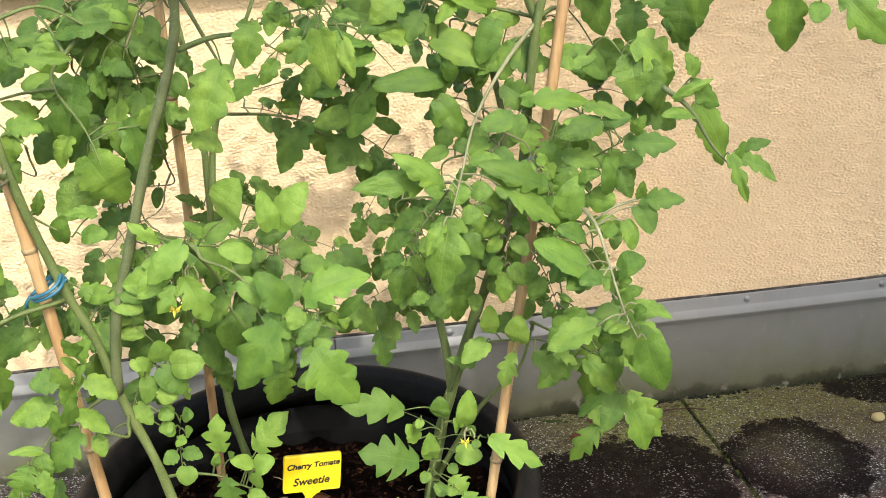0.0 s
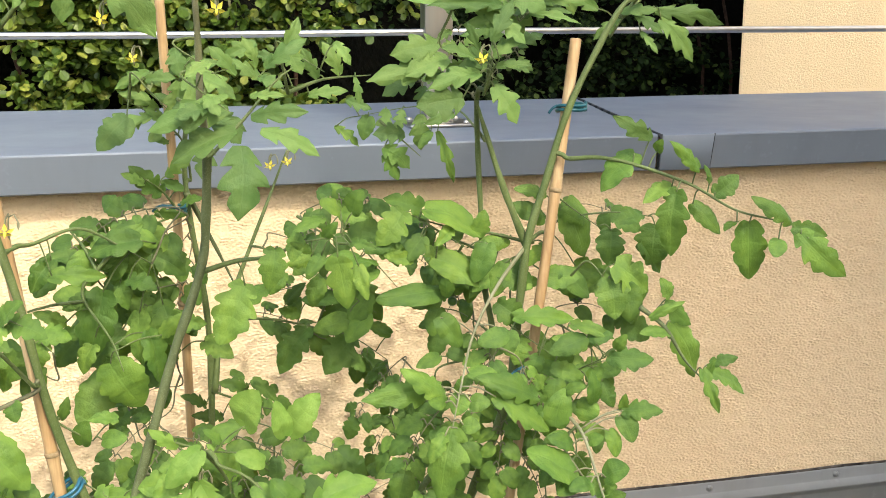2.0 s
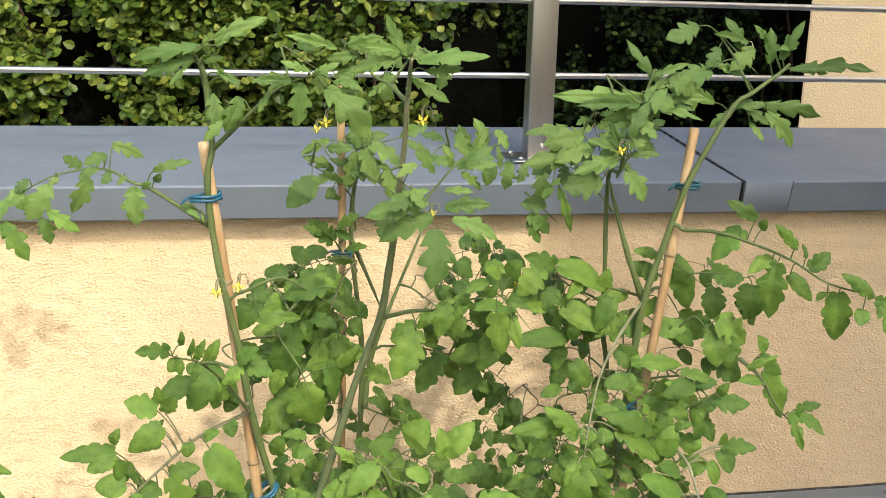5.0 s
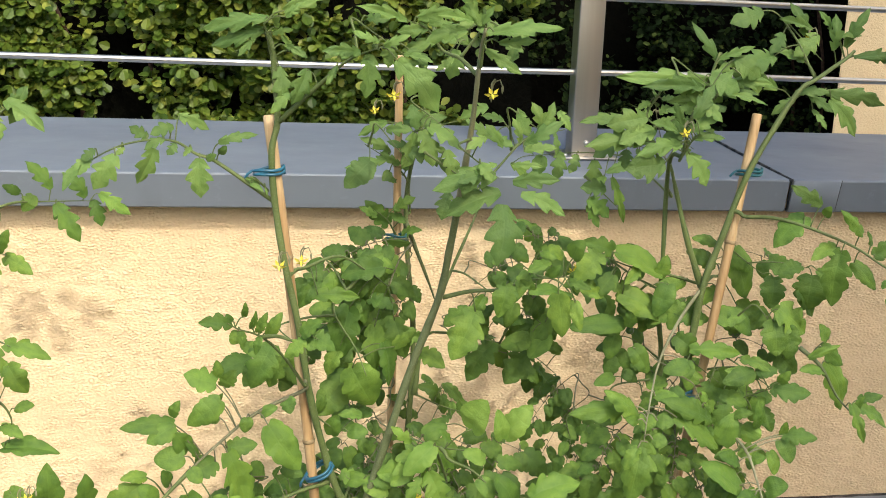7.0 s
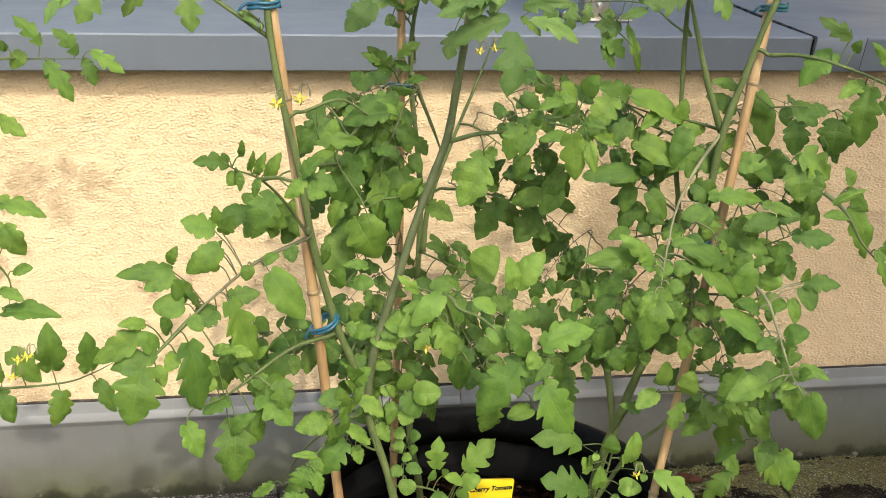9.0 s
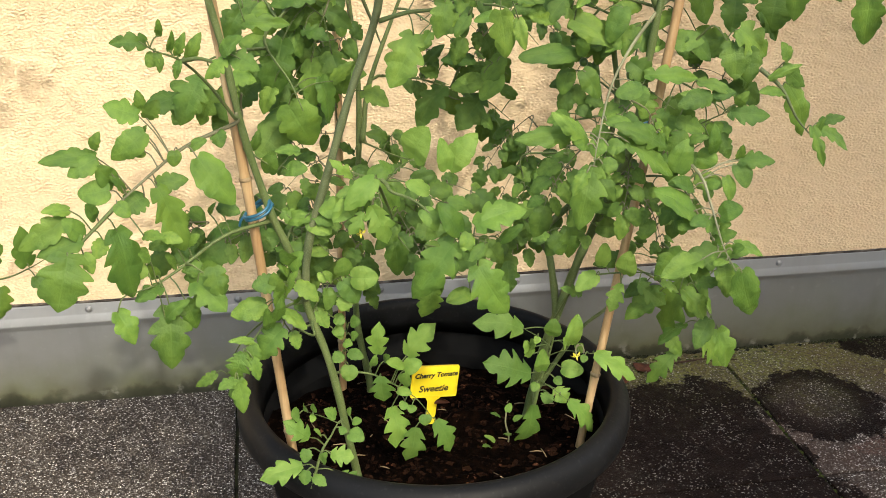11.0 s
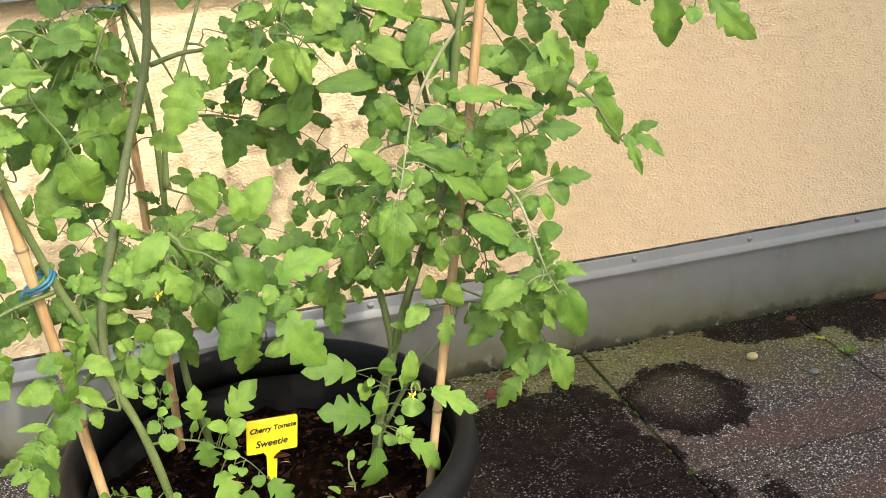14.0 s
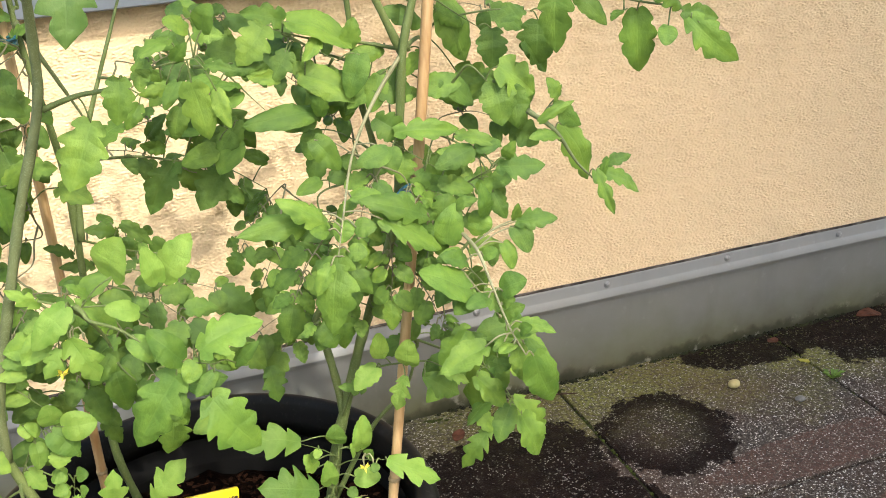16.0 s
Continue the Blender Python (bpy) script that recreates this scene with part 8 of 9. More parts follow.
leaf(tall_plant, [(-0.366, -0.660, 1.160), (-0.345, -0.670, 1.146), (-0.324, -0.680, 1.132)], 0.0018, [
    (-0.334, -0.684, 1.122, -0.343, -0.687, 1.090, 0.030, "-"),
    (-0.359, -0.675, 1.139, -0.332, -0.685, 1.129, 0.023, "^"),
    (-0.350, -0.671, 1.149, -0.319, -0.681, 1.129, 0.025, "^")], "old", STEM)
leaf(tall_plant, [(-0.316, -0.780, 1.153), (-0.301, -0.790, 1.140), (-0.285, -0.800, 1.128)], 0.0018, [
    (-0.293, -0.801, 1.138, -0.302, -0.815, 1.116, 0.022, "^"),
    (-0.304, -0.778, 1.145, -0.332, -0.784, 1.146, 0.024, "^"),
    (-0.303, -0.792, 1.146, -0.282, -0.802, 1.140, 0.019, "-")], "old", STEM)
leaf(tall_plant, [(-0.258, -0.620, 1.054), (-0.236, -0.630, 1.039), (-0.213, -0.640, 1.024)], 0.0018, [
    (-0.278, -0.629, 1.020, -0.255, -0.643, 1.014, 0.021, "^"),
    (-0.203, -0.642, 1.053, -0.187, -0.647, 1.031, 0.020, "^"),
    (-0.247, -0.628, 1.048, -0.237, -0.641, 1.024, 0.023, "-")], "old", STEM)
leaf(bushy_plant, [(-0.075, -0.660, 1.120), (-0.049, -0.670, 1.101), (-0.022, -0.680, 1.082)], 0.0018, [
    (-0.045, -0.683, 1.074, -0.023, -0.699, 1.051, 0.024, "^"),
    (-0.003, -0.668, 1.122, 0.033, -0.674, 1.101, 0.034, "^"),
    (-0.066, -0.661, 1.086, -0.025, -0.665, 1.082, 0.035, "^"),
    (-0.031, -0.669, 1.102, 0.003, -0.683, 1.087, 0.037, "-")], "old", STEM)
leaf(bushy_plant, [(0.087, -0.600, 1.169), (0.111, -0.610, 1.145), (0.135, -0.620, 1.120)], 0.0018, [
    (0.085, -0.609, 1.152, 0.066, -0.622, 1.129, 0.022, "^"),
    (0.074, -0.614, 1.124, 0.025, -0.630, 1.114, 0.038, "^"),
    (0.131, -0.609, 1.152, 0.100, -0.619, 1.127, 0.029, "-"),
    (0.055, -0.608, 1.178, 0.010, -0.621, 1.162, 0.036, "^")], "old", STEM)
leaf(bushy_plant, [(0.005, -0.620, 1.118), (0.023, -0.630, 1.103), (0.042, -0.640, 1.087)], 0.0018, [
    (0.003, -0.619, 1.094, -0.012, -0.623, 1.054, 0.039, "^"),
    (0.034, -0.633, 1.088, -0.016, -0.638, 1.085, 0.033, "^"),
    (0.039, -0.626, 1.110, 0.048, -0.635, 1.078, 0.024, "^")], "old", STEM)
compound(tall_plant, (-0.364, -0.600, 0.882), (-0.481, -0.620, 0.840), 0.04, 4, 101)
compound(tall_plant, (-0.358, -0.560, 0.863), (-0.425, -0.580, 0.810), 0.04, 3, 102)
compound(tall_plant, (-0.355, -0.540, 0.845), (-0.436, -0.560, 0.739), 0.038, 3, 103)
compound(tall_plant, (-0.354, -0.540, 0.830), (-0.386, -0.560, 0.732), 0.038, 3, 104)
compound(tall_plant, (-0.366, -0.560, 0.791), (-0.472, -0.580, 0.746), 0.036, 3, 105)
compound(tall_plant, (-0.494, -0.640, 0.715), (-0.558, -0.660, 0.750), 0.036, 3, 106)
compound(tall_plant, (-0.380, -0.580, 0.709), (-0.446, -0.620, 0.708), 0.042, 2, 107)
compound(tall_plant, (-0.375, -0.550, 0.668), (-0.434, -0.560, 0.649), 0.032, 2, 108)
compound(middle_plant, (-0.295, -0.450, 0.722), (-0.219, -0.440, 0.686), 0.036, 3, 109)
compound(middle_plant, (-0.290, -0.460, 0.741), (-0.156, -0.440, 0.728), 0.036, 3, 110)
compound(middle_plant, (-0.202, -0.440, 0.677), (-0.147, -0.430, 0.640), 0.032, 2, 111)
compound(middle_plant, (-0.332, -0.460, 0.635), (-0.263, -0.440, 0.601), 0.03, 3, 112)
compound(middle_plant, (-0.258, -0.520, 0.804), (-0.175, -0.540, 0.840), 0.034, 3, 113)
compound(middle_plant, (-0.227, -0.500, 0.853), (-0.149, -0.520, 0.866), 0.03, 3, 114)
compound(middle_plant, (-0.263, -0.500, 0.830), (-0.175, -0.500, 0.776), 0.034, 3, 115)
compound(middle_plant, (-0.139, -0.500, 0.808), (-0.073, -0.500, 0.777), 0.03, 3, 116)
compound(tall_plant, (-0.387, -0.600, 0.656), (-0.451, -0.620, 0.613), 0.032, 3, 117)
compound(tall_plant, (-0.389, -0.620, 0.634), (-0.445, -0.660, 0.563), 0.028, 4, 118)
compound(tall_plant, (-0.382, -0.620, 0.634), (-0.327, -0.640, 0.611), 0.036, 3, 119)
compound(tall_plant, (-0.399, -0.660, 0.607), (-0.453, -0.690, 0.542), 0.028, 4, 120)
compound(tall_plant, (-0.387, -0.620, 0.589), (-0.355, -0.660, 0.538), 0.032, 3, 121)
compound(tall_plant, (-0.322, -0.600, 0.625), (-0.303, -0.600, 0.546), 0.042, 2, 122)
compound(tall_plant, (-0.363, -0.600, 0.579), (-0.281, -0.640, 0.541), 0.032, 3, 124)
compound(tall_plant, (-0.420, -0.580, 0.618), (-0.378, -0.600, 0.595), 0.028, 3, 125)
compound(tall_plant, (-0.310, -0.620, 0.625), (-0.245, -0.660, 0.588), 0.038, 3, 126)
compound(tall_plant, (-0.316, -0.660, 0.605), (-0.285, -0.700, 0.549), 0.04, 3, 127)
compound(tall_plant, (-0.270, -0.600, 0.608), (-0.207, -0.620, 0.600), 0.034, 2, 128)
compound(tall_plant, (-0.572, -0.660, 0.625), (-0.559, -0.680, 0.562), 0.036, 3, 129)
compound(tall_plant, (-0.539, -0.660, 0.595), (-0.591, -0.680, 0.570), 0.03, 3, 130)
compound(bushy_plant, (-0.109, -0.520, 0.671), (-0.169, -0.500, 0.589), 0.028, 4, 131)
compound(bushy_plant, (-0.090, -0.520, 0.638), (-0.149, -0.500, 0.538), 0.028, 4, 132)
compound(bushy_plant, (-0.063, -0.540, 0.629), (-0.125, -0.540, 0.513), 0.03, 4, 133)
compound(bushy_plant, (-0.119, -0.735, 0.677), (-0.153, -0.750, 0.628), 0.032, 3, 134, "old")
compound(bushy_plant, (-0.032, -0.520, 0.621), (-0.102, -0.520, 0.588), 0.028, 3, 135)
compound(bushy_plant, (-0.062, -0.580, 0.563), (-0.149, -0.600, 0.501), 0.032, 4, 136)
compound(bushy_plant, (-0.067, -0.580, 0.530), (-0.182, -0.600, 0.527), 0.036, 3, 137)
compound(bushy_plant, (-0.051, -0.735, 0.746), (-0.084, -0.750, 0.683), 0.03, 3, 138, "old")
compound(bushy_plant, (-0.029, -0.735, 0.732), (-0.008, -0.750, 0.681), 0.03, 3, 139, "old")
compound(bushy_plant, (-0.050, -0.735, 0.676), (-0.056, -0.750, 0.611), 0.028, 3, 140, "old")
compound(bushy_plant, (-0.031, -0.735, 0.632), (-0.001, -0.750, 0.565), 0.028, 3, 141, "old")
compound(bushy_plant, (0.057, -0.600, 0.744), (0.127, -0.620, 0.735), 0.036, 2, 144)
compound(bushy_plant, (0.052, -0.580, 0.851), (0.130, -0.580, 0.852), 0.036, 2, 145)
compound(bushy_plant, (-0.037, -0.560, 0.763), (-0.078, -0.580, 0.723), 0.032, 2, 146)
compound(bushy_plant, (-0.039, -0.580, 0.850), (-0.105, -0.600, 0.847), 0.036, 2, 147)
compound(bushy_plant, (-0.058, -0.640, 0.999), (-0.121, -0.660, 1.012), 0.027, 3, 152, "old", "^^-^")
compound(bushy_plant, (-0.046, -0.620, 0.997), (0.001, -0.620, 1.045), 0.027, 3, 153, "old", "^^-^")
compound(bushy_plant, (-0.051, -0.620, 1.010), (-0.065, -0.620, 1.068), 0.027, 3, 154, "old", "^^-^")
compound(tall_plant, (-0.432, -0.620, 0.515), (-0.498, -0.620, 0.569), 0.038, 3, 156)
compound(tall_plant, (-0.462, -0.660, 0.594), (-0.521, -0.680, 0.576), 0.036, 3, 157)
compound(tall_plant, (-0.451, -0.600, 0.524), (-0.410, -0.580, 0.571), 0.034, 3, 158)
leaf(bushy_plant, [(0.015, -0.740, 0.556), (0.040, -0.750, 0.512), (0.063, -0.760, 0.471)], 0.0018, [
    (0.014, -0.742, 0.571, -0.018, -0.750, 0.536, 0.033, "*"),
    (0.018, -0.750, 0.523, 0.047, -0.769, 0.489, 0.027, "*"),
    (0.061, -0.764, 0.473, 0.082, -0.775, 0.421, 0.034, "*"),
    (0.050, -0.762, 0.486, 0.029, -0.779, 0.456, 0.027, "-"),
    (0.032, -0.752, 0.529, 0.059, -0.763, 0.537, 0.018, "-"),
    (0.010, -0.733, 0.554, 0.035, -0.743, 0.561, 0.019, "-")], "old", STEM)
leaf(bushy_plant, [(-0.001, -0.750, 0.660), (0.034, -0.760, 0.604), (0.063, -0.770, 0.561)], 0.0022, [
    (0.065, -0.765, 0.555, 0.099, -0.781, 0.498, 0.044, "-"),
    (0.044, -0.772, 0.579, 0.077, -0.790, 0.588, 0.023, "-"),
    (0.041, -0.761, 0.589, 0.063, -0.775, 0.605, 0.020, "-"),
    (0.053, -0.777, 0.565, 0.055, -0.790, 0.527, 0.023, "-"),
    (0.007, -0.758, 0.641, -0.022, -0.771, 0.640, 0.024, "o"),
    (0.016, -0.754, 0.625, -0.005, -0.763, 0.610, 0.022, "o")], "old", STEM_PALE)

# low shoots over the soil and beside the leaning stick
leaf(tall_plant, [(-0.438, -0.800, 0.324), (-0.425, -0.794, 0.368), (-0.413, -0.788, 0.385), (-0.404, -0.781, 0.397), (-0.393, -0.775, 0.404)], 0.002, [
    (-0.447, -0.798, 0.356, -0.497, -0.806, 0.349, 0.031, "^"),
    (-0.438, -0.798, 0.392, -0.462, -0.806, 0.421, 0.026, "^"),
    (-0.415, -0.798, 0.367, -0.389, -0.806, 0.366, 0.026, "^"),
    (-0.405, -0.798, 0.339, -0.374, -0.806, 0.331, 0.020, "^"),
    (-0.442, -0.798, 0.377, -0.446, -0.806, 0.364, 0.017, "-"),
    (-0.443, -0.804, 0.352, -0.447, -0.812, 0.338, 0.017, "-"),
    (-0.436, -0.804, 0.343, -0.419, -0.812, 0.336, 0.015, "-"),
    (-0.392, -0.785, 0.384, -0.375, -0.793, 0.381, 0.020, "o"),
    (-0.398, -0.785, 0.394, -0.402, -0.793, 0.389, 0.011, "o"),
    (-0.387, -0.779, 0.396, -0.377, -0.787, 0.401, 0.011, "o"),
    (-0.392, -0.779, 0.407, -0.389, -0.787, 0.419, 0.009, "o"),
    (-0.425, -0.792, 0.390, -0.429, -0.800, 0.405, 0.011, "o"),
    (-0.424, -0.798, 0.356, -0.422, -0.806, 0.374, 0.011, "o")], "young", STEM)
leaf(tall_plant, [(-0.404, -0.785, 0.400), (-0.421, -0.788, 0.412), (-0.438, -0.790, 0.421)], 0.0012, [
    (-0.407, -0.789, 0.412, -0.419, -0.797, 0.427, 0.015, "-"),
    (-0.431, -0.794, 0.423, -0.432, -0.802, 0.438, 0.009, "o"),
    (-0.432, -0.794, 0.419, -0.435, -0.802, 0.415, 0.009, "o"),
    (-0.448, -0.794, 0.422, -0.457, -0.802, 0.428, 0.018, "o"),
    (-0.443, -0.794, 0.428, -0.442, -0.802, 0.440, 0.009, "o")], "young", STEM)
leaf(tall_plant, [(-0.404, -0.690, 0.411), (-0.382, -0.692, 0.413), (-0.354, -0.693, 0.407), (-0.337, -0.695, 0.397), (-0.321, -0.697, 0.388), (-0.299, -0.698, 0.369), (-0.278, -0.700, 0.339)], 0.0022, [
    (-0.347, -0.697, 0.437, -0.345, -0.705, 0.482, 0.031, "^"),
    (-0.312, -0.699, 0.433, -0.284, -0.707, 0.478, 0.038, "^"),
    (-0.339, -0.697, 0.427, -0.334, -0.705, 0.438, 0.011, "o"),
    (-0.317, -0.701, 0.422, -0.336, -0.709, 0.433, 0.020, "o"),
    (-0.315, -0.701, 0.414, -0.295, -0.709, 0.428, 0.024, "o"),
    (-0.317, -0.701, 0.394, -0.311, -0.709, 0.412, 0.020, "o"),
    (-0.324, -0.701, 0.386, -0.307, -0.709, 0.384, 0.015, "o"),
    (-0.344, -0.699, 0.407, -0.342, -0.707, 0.372, 0.033, "^"),
    (-0.332, -0.701, 0.363, -0.326, -0.709, 0.305, 0.040, "^"),
    (-0.302, -0.704, 0.332, -0.314, -0.712, 0.285, 0.038, "^"),
    (-0.276, -0.704, 0.339, -0.252, -0.712, 0.293, 0.033, "^"),
    (-0.289, -0.704, 0.349, -0.290, -0.712, 0.338, 0.018, "o"),
    (-0.315, -0.702, 0.369, -0.320, -0.710, 0.363, 0.014, "o"),
    (-0.306, -0.702, 0.363, -0.309, -0.710, 0.357, 0.013, "o"),
    (-0.354, -0.697, 0.421, -0.351, -0.705, 0.437, 0.011, "o")], "young", STEM)
leaf(tall_plant, [(-0.388, -0.690, 0.406), (-0.387, -0.690, 0.427), (-0.386, -0.690, 0.453), (-0.383, -0.690, 0.472)], 0.001, [
    (-0.383, -0.694, 0.423, -0.385, -0.702, 0.405, 0.024, "o"),
    (-0.390, -0.694, 0.440, -0.403, -0.702, 0.435, 0.018, "-"),
    (-0.383, -0.694, 0.441, -0.365, -0.702, 0.437, 0.018, "-"),
    (-0.388, -0.694, 0.467, -0.400, -0.702, 0.476, 0.016, "o"),
    (-0.387, -0.694, 0.486, -0.399, -0.702, 0.495, 0.017, "o"),
    (-0.379, -0.694, 0.481, -0.369, -0.702, 0.486, 0.015, "o"),
    (-0.379, -0.694, 0.462, -0.371, -0.702, 0.469, 0.013, "o"),
    (-0.388, -0.694, 0.455, -0.379, -0.702, 0.456, 0.014, "-")], "young", STEM)
leaf(bushy_plant, [(-0.133, -0.655, 0.318), (-0.127, -0.656, 0.352), (-0.120, -0.658, 0.380), (-0.111, -0.659, 0.430), (-0.108, -0.660, 0.452)], 0.0034, [
    (-0.154, -0.663, 0.438, -0.217, -0.671, 0.460, 0.041, "^"),
    (-0.142, -0.660, 0.369, -0.206, -0.668, 0.397, 0.051, "#"),
    (-0.134, -0.659, 0.320, -0.147, -0.667, 0.251, 0.046, "^"),
    (-0.116, -0.663, 0.425, -0.118, -0.671, 0.450, 0.025, "o"),
    (-0.127, -0.662, 0.374, -0.129, -0.670, 0.409, 0.022, "o"),
    (-0.100, -0.662, 0.376, -0.072, -0.670, 0.373, 0.025, "o"),
    (-0.090, -0.663, 0.410, -0.086, -0.671, 0.457, 0.025, "o"),
    (-0.107, -0.660, 0.344, -0.092, -0.668, 0.324, 0.029, "^"),
    (-0.108, -0.660, 0.360, -0.100, -0.668, 0.355, 0.015, "o"),
    (-0.133, -0.660, 0.355, -0.140, -0.668, 0.347, 0.014, "o"),
    (-0.138, -0.662, 0.410, -0.145, -0.670, 0.425, 0.017, "-"),
    (-0.096, -0.663, 0.408, -0.102, -0.671, 0.425, 0.018, "o"),
    (-0.114, -0.660, 0.336, -0.123, -0.668, 0.327, 0.021, "-"),
    (-0.141, -0.662, 0.399, -0.152, -0.670, 0.423, 0.022, "-")], "young", STEM)
leaf(bushy_plant, [(-0.119, -0.665, 0.398), (-0.104, -0.683, 0.413), (-0.072, -0.700, 0.415)], 0.0013, [
    (-0.073, -0.704, 0.417, -0.013, -0.712, 0.380, 0.035, "^"),
    (-0.088, -0.687, 0.413, -0.085, -0.695, 0.427, 0.015, "o"),
    (-0.084, -0.704, 0.416, -0.090, -0.712, 0.411, 0.011, "o")], "young", STEM)
leaf(bushy_plant, [(-0.125, -0.665, 0.358), (-0.113, -0.683, 0.354), (-0.100, -0.700, 0.348)], 0.0013, [
    (-0.102, -0.704, 0.351, -0.060, -0.712, 0.306, 0.033, "^"),
    (-0.108, -0.687, 0.349, -0.115, -0.695, 0.345, 0.013, "o")], "young", STEM)
leaf(bushy_plant, [(-0.119, -0.665, 0.411), (-0.135, -0.673, 0.429), (-0.158, -0.680, 0.447)], 0.0013, [
    (-0.139, -0.677, 0.433, -0.145, -0.685, 0.428, 0.011, "o")], "young", STEM)
leaf(tall_plant, [(-0.426, -0.740, 0.492), (-0.446, -0.752, 0.512), (-0.462, -0.763, 0.544), (-0.463, -0.775, 0.574)], 0.0022, [
    (-0.460, -0.767, 0.519, -0.493, -0.775, 0.485, 0.037, "b"),
    (-0.461, -0.767, 0.540, -0.432, -0.775, 0.521, 0.023, "-"),
    (-0.477, -0.767, 0.550, -0.516, -0.775, 0.544, 0.029, "-"),
    (-0.467, -0.779, 0.583, -0.490, -0.787, 0.581, 0.026, "-"),
    (-0.444, -0.779, 0.577, -0.419, -0.787, 0.560, 0.024, "-"),
    (-0.462, -0.779, 0.569, -0.467, -0.787, 0.593, 0.020, "-"),
    (-0.453, -0.779, 0.574, -0.444, -0.787, 0.595, 0.015, "-"),
    (-0.450, -0.756, 0.507, -0.444, -0.764, 0.488, 0.016, "-"),
    (-0.477, -0.767, 0.544, -0.489, -0.775, 0.533, 0.014, "o")], "old", STEM)
leaf(tall_plant, [(-0.423, -0.700, 0.504), (-0.406, -0.705, 0.538), (-0.390, -0.710, 0.549), (-0.375, -0.715, 0.549)], 0.0014, [
    (-0.387, -0.714, 0.554, -0.387, -0.722, 0.579, 0.024, "o"),
    (-0.379, -0.719, 0.552, -0.348, -0.727, 0.554, 0.030, "o"),
    (-0.390, -0.714, 0.547, -0.369, -0.722, 0.522, 0.029, "o"),
    (-0.406, -0.709, 0.536, -0.407, -0.717, 0.511, 0.018, "o"),
    (-0.387, -0.714, 0.525, -0.391, -0.722, 0.511, 0.023, "-"),
    (-0.413, -0.709, 0.557, -0.410, -0.717, 0.547, 0.015, "o"),
    (-0.400, -0.709, 0.546, -0.407, -0.717, 0.561, 0.014, "o"),
    (-0.399, -0.704, 0.494, -0.388, -0.712, 0.493, 0.015, "o"),
    (-0.400, -0.704, 0.479, -0.389, -0.712, 0.477, 0.014, "o"),
    (-0.419, -0.704, 0.506, -0.405, -0.712, 0.486, 0.018, "-")], "young", STEM)
leaf(tall_plant, [(-0.472, -0.765, 0.536), (-0.489, -0.773, 0.515), (-0.505, -0.782, 0.500), (-0.514, -0.790, 0.478)], 0.0018, [
    (-0.493, -0.777, 0.510, -0.519, -0.785, 0.517, 0.010, "-"),
    (-0.496, -0.777, 0.507, -0.493, -0.785, 0.478, 0.020, "-"),
    (-0.504, -0.786, 0.502, -0.518, -0.794, 0.472, 0.033, "#"),
    (-0.512, -0.794, 0.473, -0.508, -0.802, 0.433, 0.024, "*"),
    (-0.515, -0.794, 0.473, -0.534, -0.802, 0.467, 0.016, "*"),
    (-0.495, -0.786, 0.494, -0.488, -0.794, 0.469, 0.015, "-")], "old", STEM)
leaf(tall_plant, [(-0.447, -0.720, 0.485), (-0.460, -0.755, 0.523), (-0.461, -0.766, 0.553), (-0.449, -0.766, 0.585), (-0.445, -0.764, 0.597)], 0.0013, [
    (-0.462, -0.772, 0.549, -0.464, -0.782, 0.580, 0.018, "-"),
    (-0.466, -0.772, 0.531, -0.459, -0.782, 0.559, 0.016, "o"),
    (-0.474, -0.772, 0.522, -0.476, -0.782, 0.550, 0.015, "o"),
    (-0.448, -0.772, 0.592, -0.436, -0.782, 0.615, 0.020, "-"),
    (-0.444, -0.772, 0.599, -0.458, -0.782, 0.617, 0.018, "-"),
    (-0.457, -0.772, 0.561, -0.446, -0.782, 0.580, 0.015, "o"),
    (-0.445, -0.772, 0.550, -0.433, -0.782, 0.570, 0.016, "-"),
    (-0.450, -0.772, 0.581, -0.457, -0.782, 0.601, 0.013, "o")], "old", STEM)

# ---- small things on the ground ----
bm = bmesh.new()
bmesh.ops.create_icosphere(bm, subdivisions=3, radius=1.0)
for v in bm.verts:
    v.co = Vector((v.co.x * 0.0125, v.co.y * 0.0095, v.co.z * 0.0085)) * (1 + 0.10 * noise.noise(v.co * 1.7))
pebble = tagged(part("pebble", bm, STONE), "small yellowish pebble on the concrete slabs", "pebble")
pebble.location = (0.760, -0.166, 0.0085)


GRIT = simple("grey_stone", [(0.3, (0.10, 0.10, 0.095)), (0.7, (0.18, 0.175, 0.165))], 120, 0.8, 0.3, 0.3)
YELLOWED = simple("yellowed_leaf", [(0.3, (0.22, 0.20, 0.03)), (0.7, (0.36, 0.32, 0.06))], 80, 0.8, 0.2, 0.4)


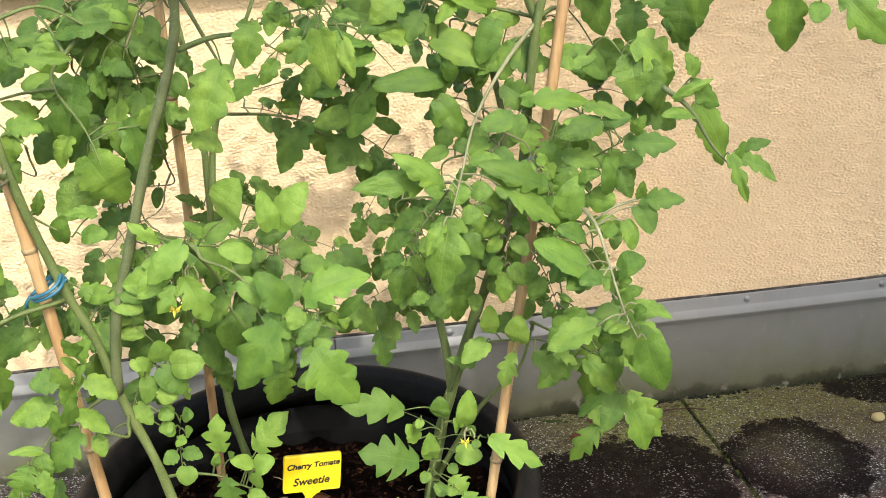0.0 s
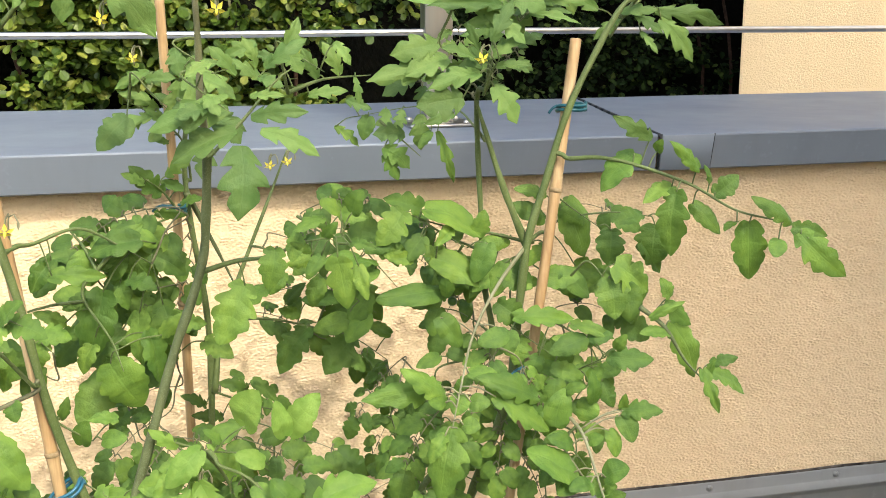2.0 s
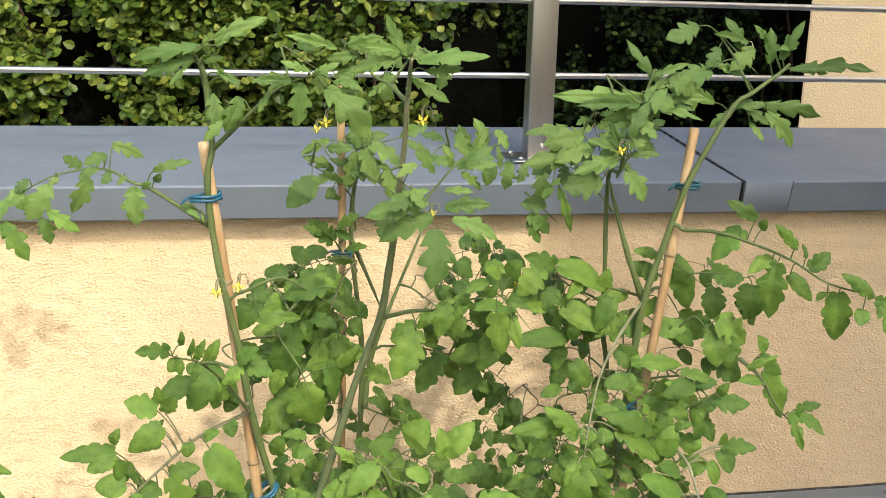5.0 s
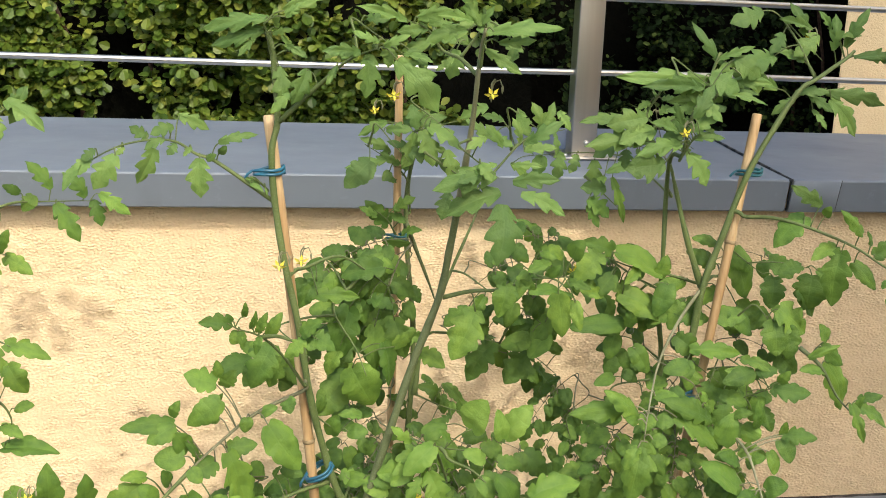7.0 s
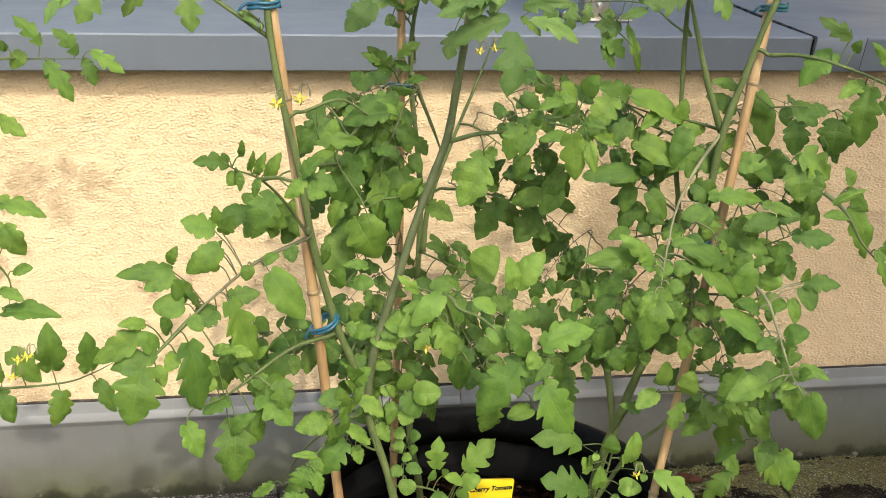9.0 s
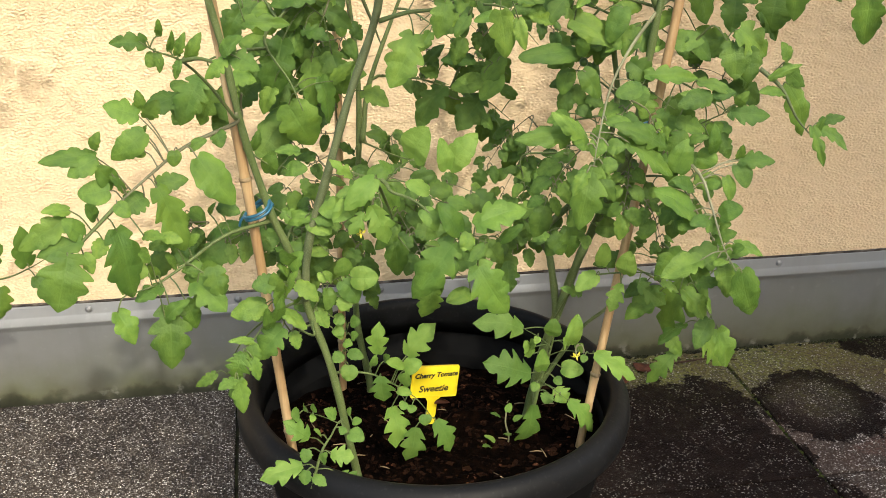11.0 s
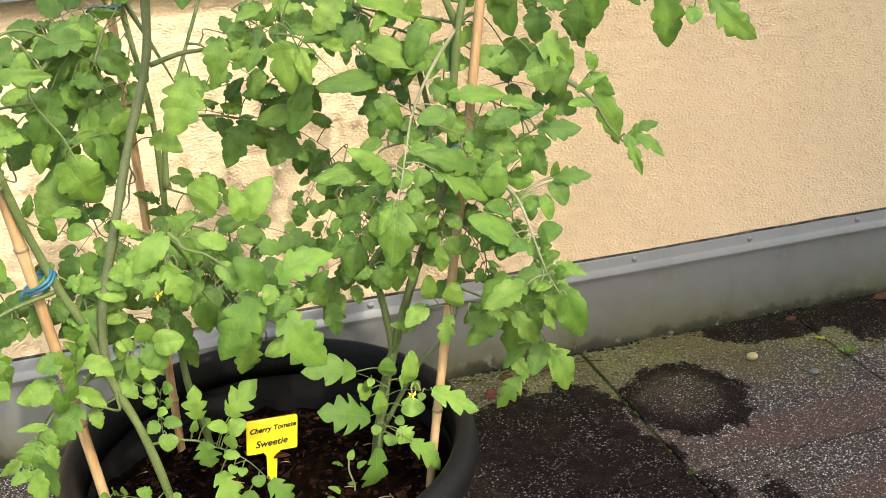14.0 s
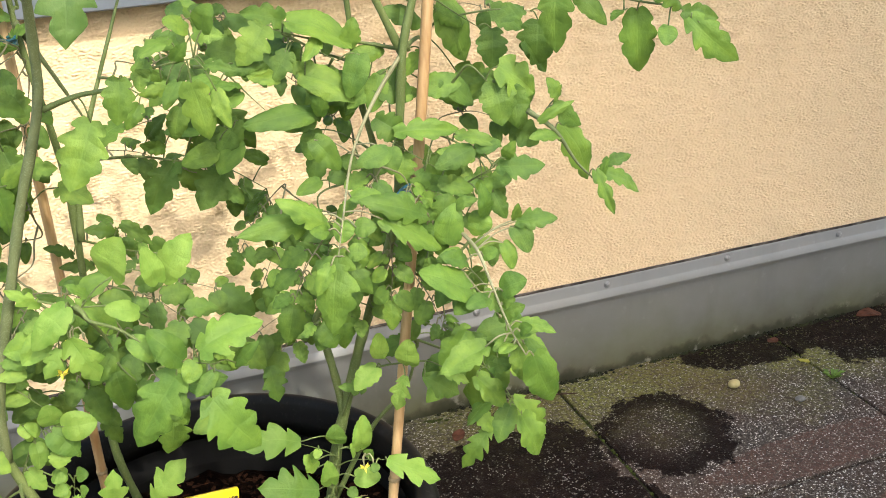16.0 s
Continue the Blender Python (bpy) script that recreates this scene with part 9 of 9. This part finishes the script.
def dry_leaf(x, y, size, turn, label, material=DRY):
    bm = bmesh.new()
    n, rows = 8, []
    for i in range(n + 1):
        u = i / n
        w = 0.34 * math.sin(math.pi * min(1, u * 0.94 + 0.05)) ** 0.8
        rows.append([bm.verts.new((v * w * size, (u - 0.5) * size, size * (0.10 + 0.12 * abs(v) * w + 0.06 * math.sin(u * 4 + turn) + 0.05 * noise.noise(Vector((u * 4, v * 3, turn)))))) for v in (-1, -0.5, 0, 0.5, 1)])
    for a, b in zip(rows, rows[1:]):
        for k in range(4):
            bm.faces.new((a[k], a[k + 1], b[k + 1], b[k]))
    low = min(v.co.z for v in bm.verts)
    bmesh.ops.translate(bm, verts=bm.verts, vec=(0, 0, -low + 0.0005))
    bmesh.ops.solidify(bm, geom=bm.faces[:], thickness=0.0006)
    ob = tagged(part("dry_leaf", bm, material), label, "dry leaf", "dry leaves on the ground")
    ob.matrix_world = pose(x, y, 0.0008, 0, 0, turn)


dry_leaf(0.272, -0.062, 0.052, 40, "curled red-brown dry leaf on the slabs")
dry_leaf(0.937, -0.045, 0.030, 110, "small red-brown dry leaf by the wall foot")
dry_leaf(1.190, -0.036, 0.055, 75, "flat red-brown dry leaf by the wall foot")
dry_leaf(0.215, -0.10, 0.035, 140, "small brown dry leaf beside the pot")

bm = bmesh.new()
bmesh.ops.create_icosphere(bm, subdivisions=2, radius=1.0)
for v in bm.verts:
    v.co = Vector((v.co.x * 0.0105, v.co.y * 0.0085, v.co.z * 0.0055)) * (1 + 0.16 * noise.noise(v.co * 2.1))
stone = tagged(part("pebble", bm, GRIT), "small flat grey pebble on the concrete slabs", "pebble")
stone.location = (0.842, -0.258, 0.005)
dry_leaf(0.940, -0.142, 0.024, 20, "tiny yellowed leaf on the slabs", YELLOWED)

bm = bmesh.new()
rows = []
for i in range(9):
    u = i / 8
    rows.append([bm.verts.new((-0.015 + 0.030 * u, -0.004 + 0.006 * math.cos(a) * math.sin(math.pi * (0.1 + 0.85 * u)) + 0.002 * math.sin(5 * u), 0.004 * math.sin(3 * u) + 0.006 * math.sin(a) * math.sin(math.pi * (0.1 + 0.85 * u)))) for a in (-2.2, -1.2, -0.3, 0.7, 1.7)])
for a, b in zip(rows, rows[1:]):
    for k in range(4):
        bm.faces.new((a[k], a[k + 1], b[k + 1], b[k]))
bmesh.ops.solidify(bm, geom=bm.faces[:], thickness=0.0006)
shrivelled = tagged(part("dry_leaf", bm, DRY), "shrivelled brown leaf caught on the yellow plant label", "dry leaf")
shrivelled.location = (-0.250, -0.604, 0.3035)
shrivelled.scale = (0.7, 0.7, 0.55)

bm = bmesh.new()
line = spline([(0.30, -0.062, 0.004), (0.37, -0.055, 0.006), (0.43, -0.050, 0.005), (0.476, -0.062, 0.004)], 6)
tube(bm, line, [0.0022 - 0.0012 * i / len(line) for i in range(len(line))], 6, True, 0.3)
tagged(part("twig", bm, TWIG), "thin reddish twig lying on the slabs", "twig")

seedling = thing("seedling", "tiny green seedling sprouting from the potting soil", "seedling", (-0.172, -0.668, 0.262))
bm = bmesh.new()
line = spline([(0, 0, 0), (0.002, -0.001, 0.018), (-0.003, 0.0, 0.040), (-0.002, 0.002, 0.055)], 4)
tube(bm, line, [0.0011] * len(line), 6)
part("stem", bm, STEM_PALE, seedling)
for k, (dx, dy, dz, length, turn) in enumerate(((-0.018, -0.006, 0.016, 0.016, 150), (-0.004, -0.010, 0.030, 0.017, -95), (0.008, 0.0, 0.042, 0.014, 10), (-0.010, 0.002, 0.048, 0.015, 170), (0.0, 0.002, 0.055, 0.014, 60), (-0.024, -0.010, 0.010, 0.015, 200))):
    ob = new("leaf", SETS["young"]["lobed" if k % 2 else "round"][k % 5])
    ob.parent = seedling
    ob.matrix_basis = pose(dx, dy, dz, 35, 0, turn - 90) @ Matrix.Diagonal((length * 0.8, length, length, 1))

weed = thing("weed", "tiny bright green weed growing in a paving joint", "weed", (0.952, -0.212, 0.0))
rnd = random.Random(4)
for k in range(11):
    a = 2.4 * k
    bm = bmesh.new()
    reach = rnd.uniform(0.010, 0.026)
    tip = Vector((reach * math.cos(a), reach * math.sin(a), rnd.uniform(0.006, 0.016)))
    side = Vector((-math.sin(a), math.cos(a), 0)) * rnd.uniform(0.003, 0.005)
    mid = tip * 0.6 + Vector((0, 0, 0.004))
    pts = [bm.verts.new(q) for q in (Vector((0, 0, -0.004)), mid + side, tip, mid - side)]
    bm.faces.new((pts[0], pts[1], pts[2]))
    bm.faces.new((pts[0], pts[2], pts[3]))
    part("leaf", bm, LEAF_YOUNG, weed)

bm = bmesh.new()
rnd = random.Random(8)
for n in range(260):
    x = rnd.uniform(0.15, 1.7)
    line_at = rnd.random()
    if line_at < 0.55:
        q = Vector((x, -0.024 - abs(rnd.gauss(0, 0.006)), -0.003))
    elif line_at < 0.8:
        q = Vector((0.45 + rnd.gauss(0, 0.002), -rnd.uniform(0.02, 0.9), -0.006))
    else:
        q = Vector((0.95 + rnd.gauss(0, 0.002), -rnd.uniform(0.02, 0.9), -0.006))
    r = rnd.uniform(0.002, 0.0055)
    made = bmesh.ops.create_icosphere(bm, subdivisions=1, radius=r)["verts"]
    for v in made:
        v.co = Vector((v.co.x * 1.5, v.co.y, v.co.z * 0.8)) * (1 + 0.3 * noise.noise(v.co * 500)) + q
MOSS = simple("moss", [(0.3, (0.02, 0.026, 0.008)), (0.7, (0.06, 0.075, 0.018))], 200, 0.95, 0.1, 0.6)
tagged(part("moss", bm, MOSS), "dark green moss along the wall foot and joints", "moss", kind="stuff")

verts, faces = [], []
for n in range(900):
    x = rnd.uniform(0.12, 2.2)
    if noise.noise(Vector((x * 9, 3.1, 0))) + rnd.gauss(0, 0.15) < -0.12:
        continue
    r = rnd.uniform(0.0015, 0.0048)
    q = Vector((x, -0.0105 - abs(rnd.gauss(0, 0.004)), rnd.uniform(-0.001, 0.003)))
    at = len(verts)
    for dx, dy, dz in ((-1.4, 0, 0), (0, -1, 0), (1.4, 0, 0), (0, 1, 0), (0, 0, 1)):
        verts.append(q + Vector((dx, dy, dz)) * r * rnd.uniform(0.7, 1.3))
    faces += [(at, at + 1, at + 4), (at + 1, at + 2, at + 4), (at + 2, at + 3, at + 4), (at + 3, at, at + 4)]
me = bpy.data.meshes.new("dirt")
me.from_pydata(verts, [], faces)
me.materials.append(JOINT)
tagged(new("dirt", me), "crumbs of black dirt gathered along the wall foot", "dirt", kind="stuff")

# ---- paving slabs ----
slabs = []
rnd = random.Random(2)
for kind in range(3):
    bm = bmesh.new()
    box(bm, -0.2468, -0.2468, -0.045, 0.2468, 0.2468, 0.0, 0.0035, 2)
    me = bpy.data.meshes.new("slab")
    bm.to_mesh(me)
    bm.free()
    me.materials.append(PAVER)
    slabs.append(me)
for i in range(-7, 7):
    for j in range(8):
        ob = new("slab", slabs[rnd.randrange(3)])
        ob.parent = pavement
        ob.matrix_basis = pose(0.70 + 0.5 * i, -0.21 - 0.5 * j, rnd.uniform(-0.002, 0.0), rnd.uniform(-0.12, 0.12), rnd.uniform(-0.12, 0.12), 0)
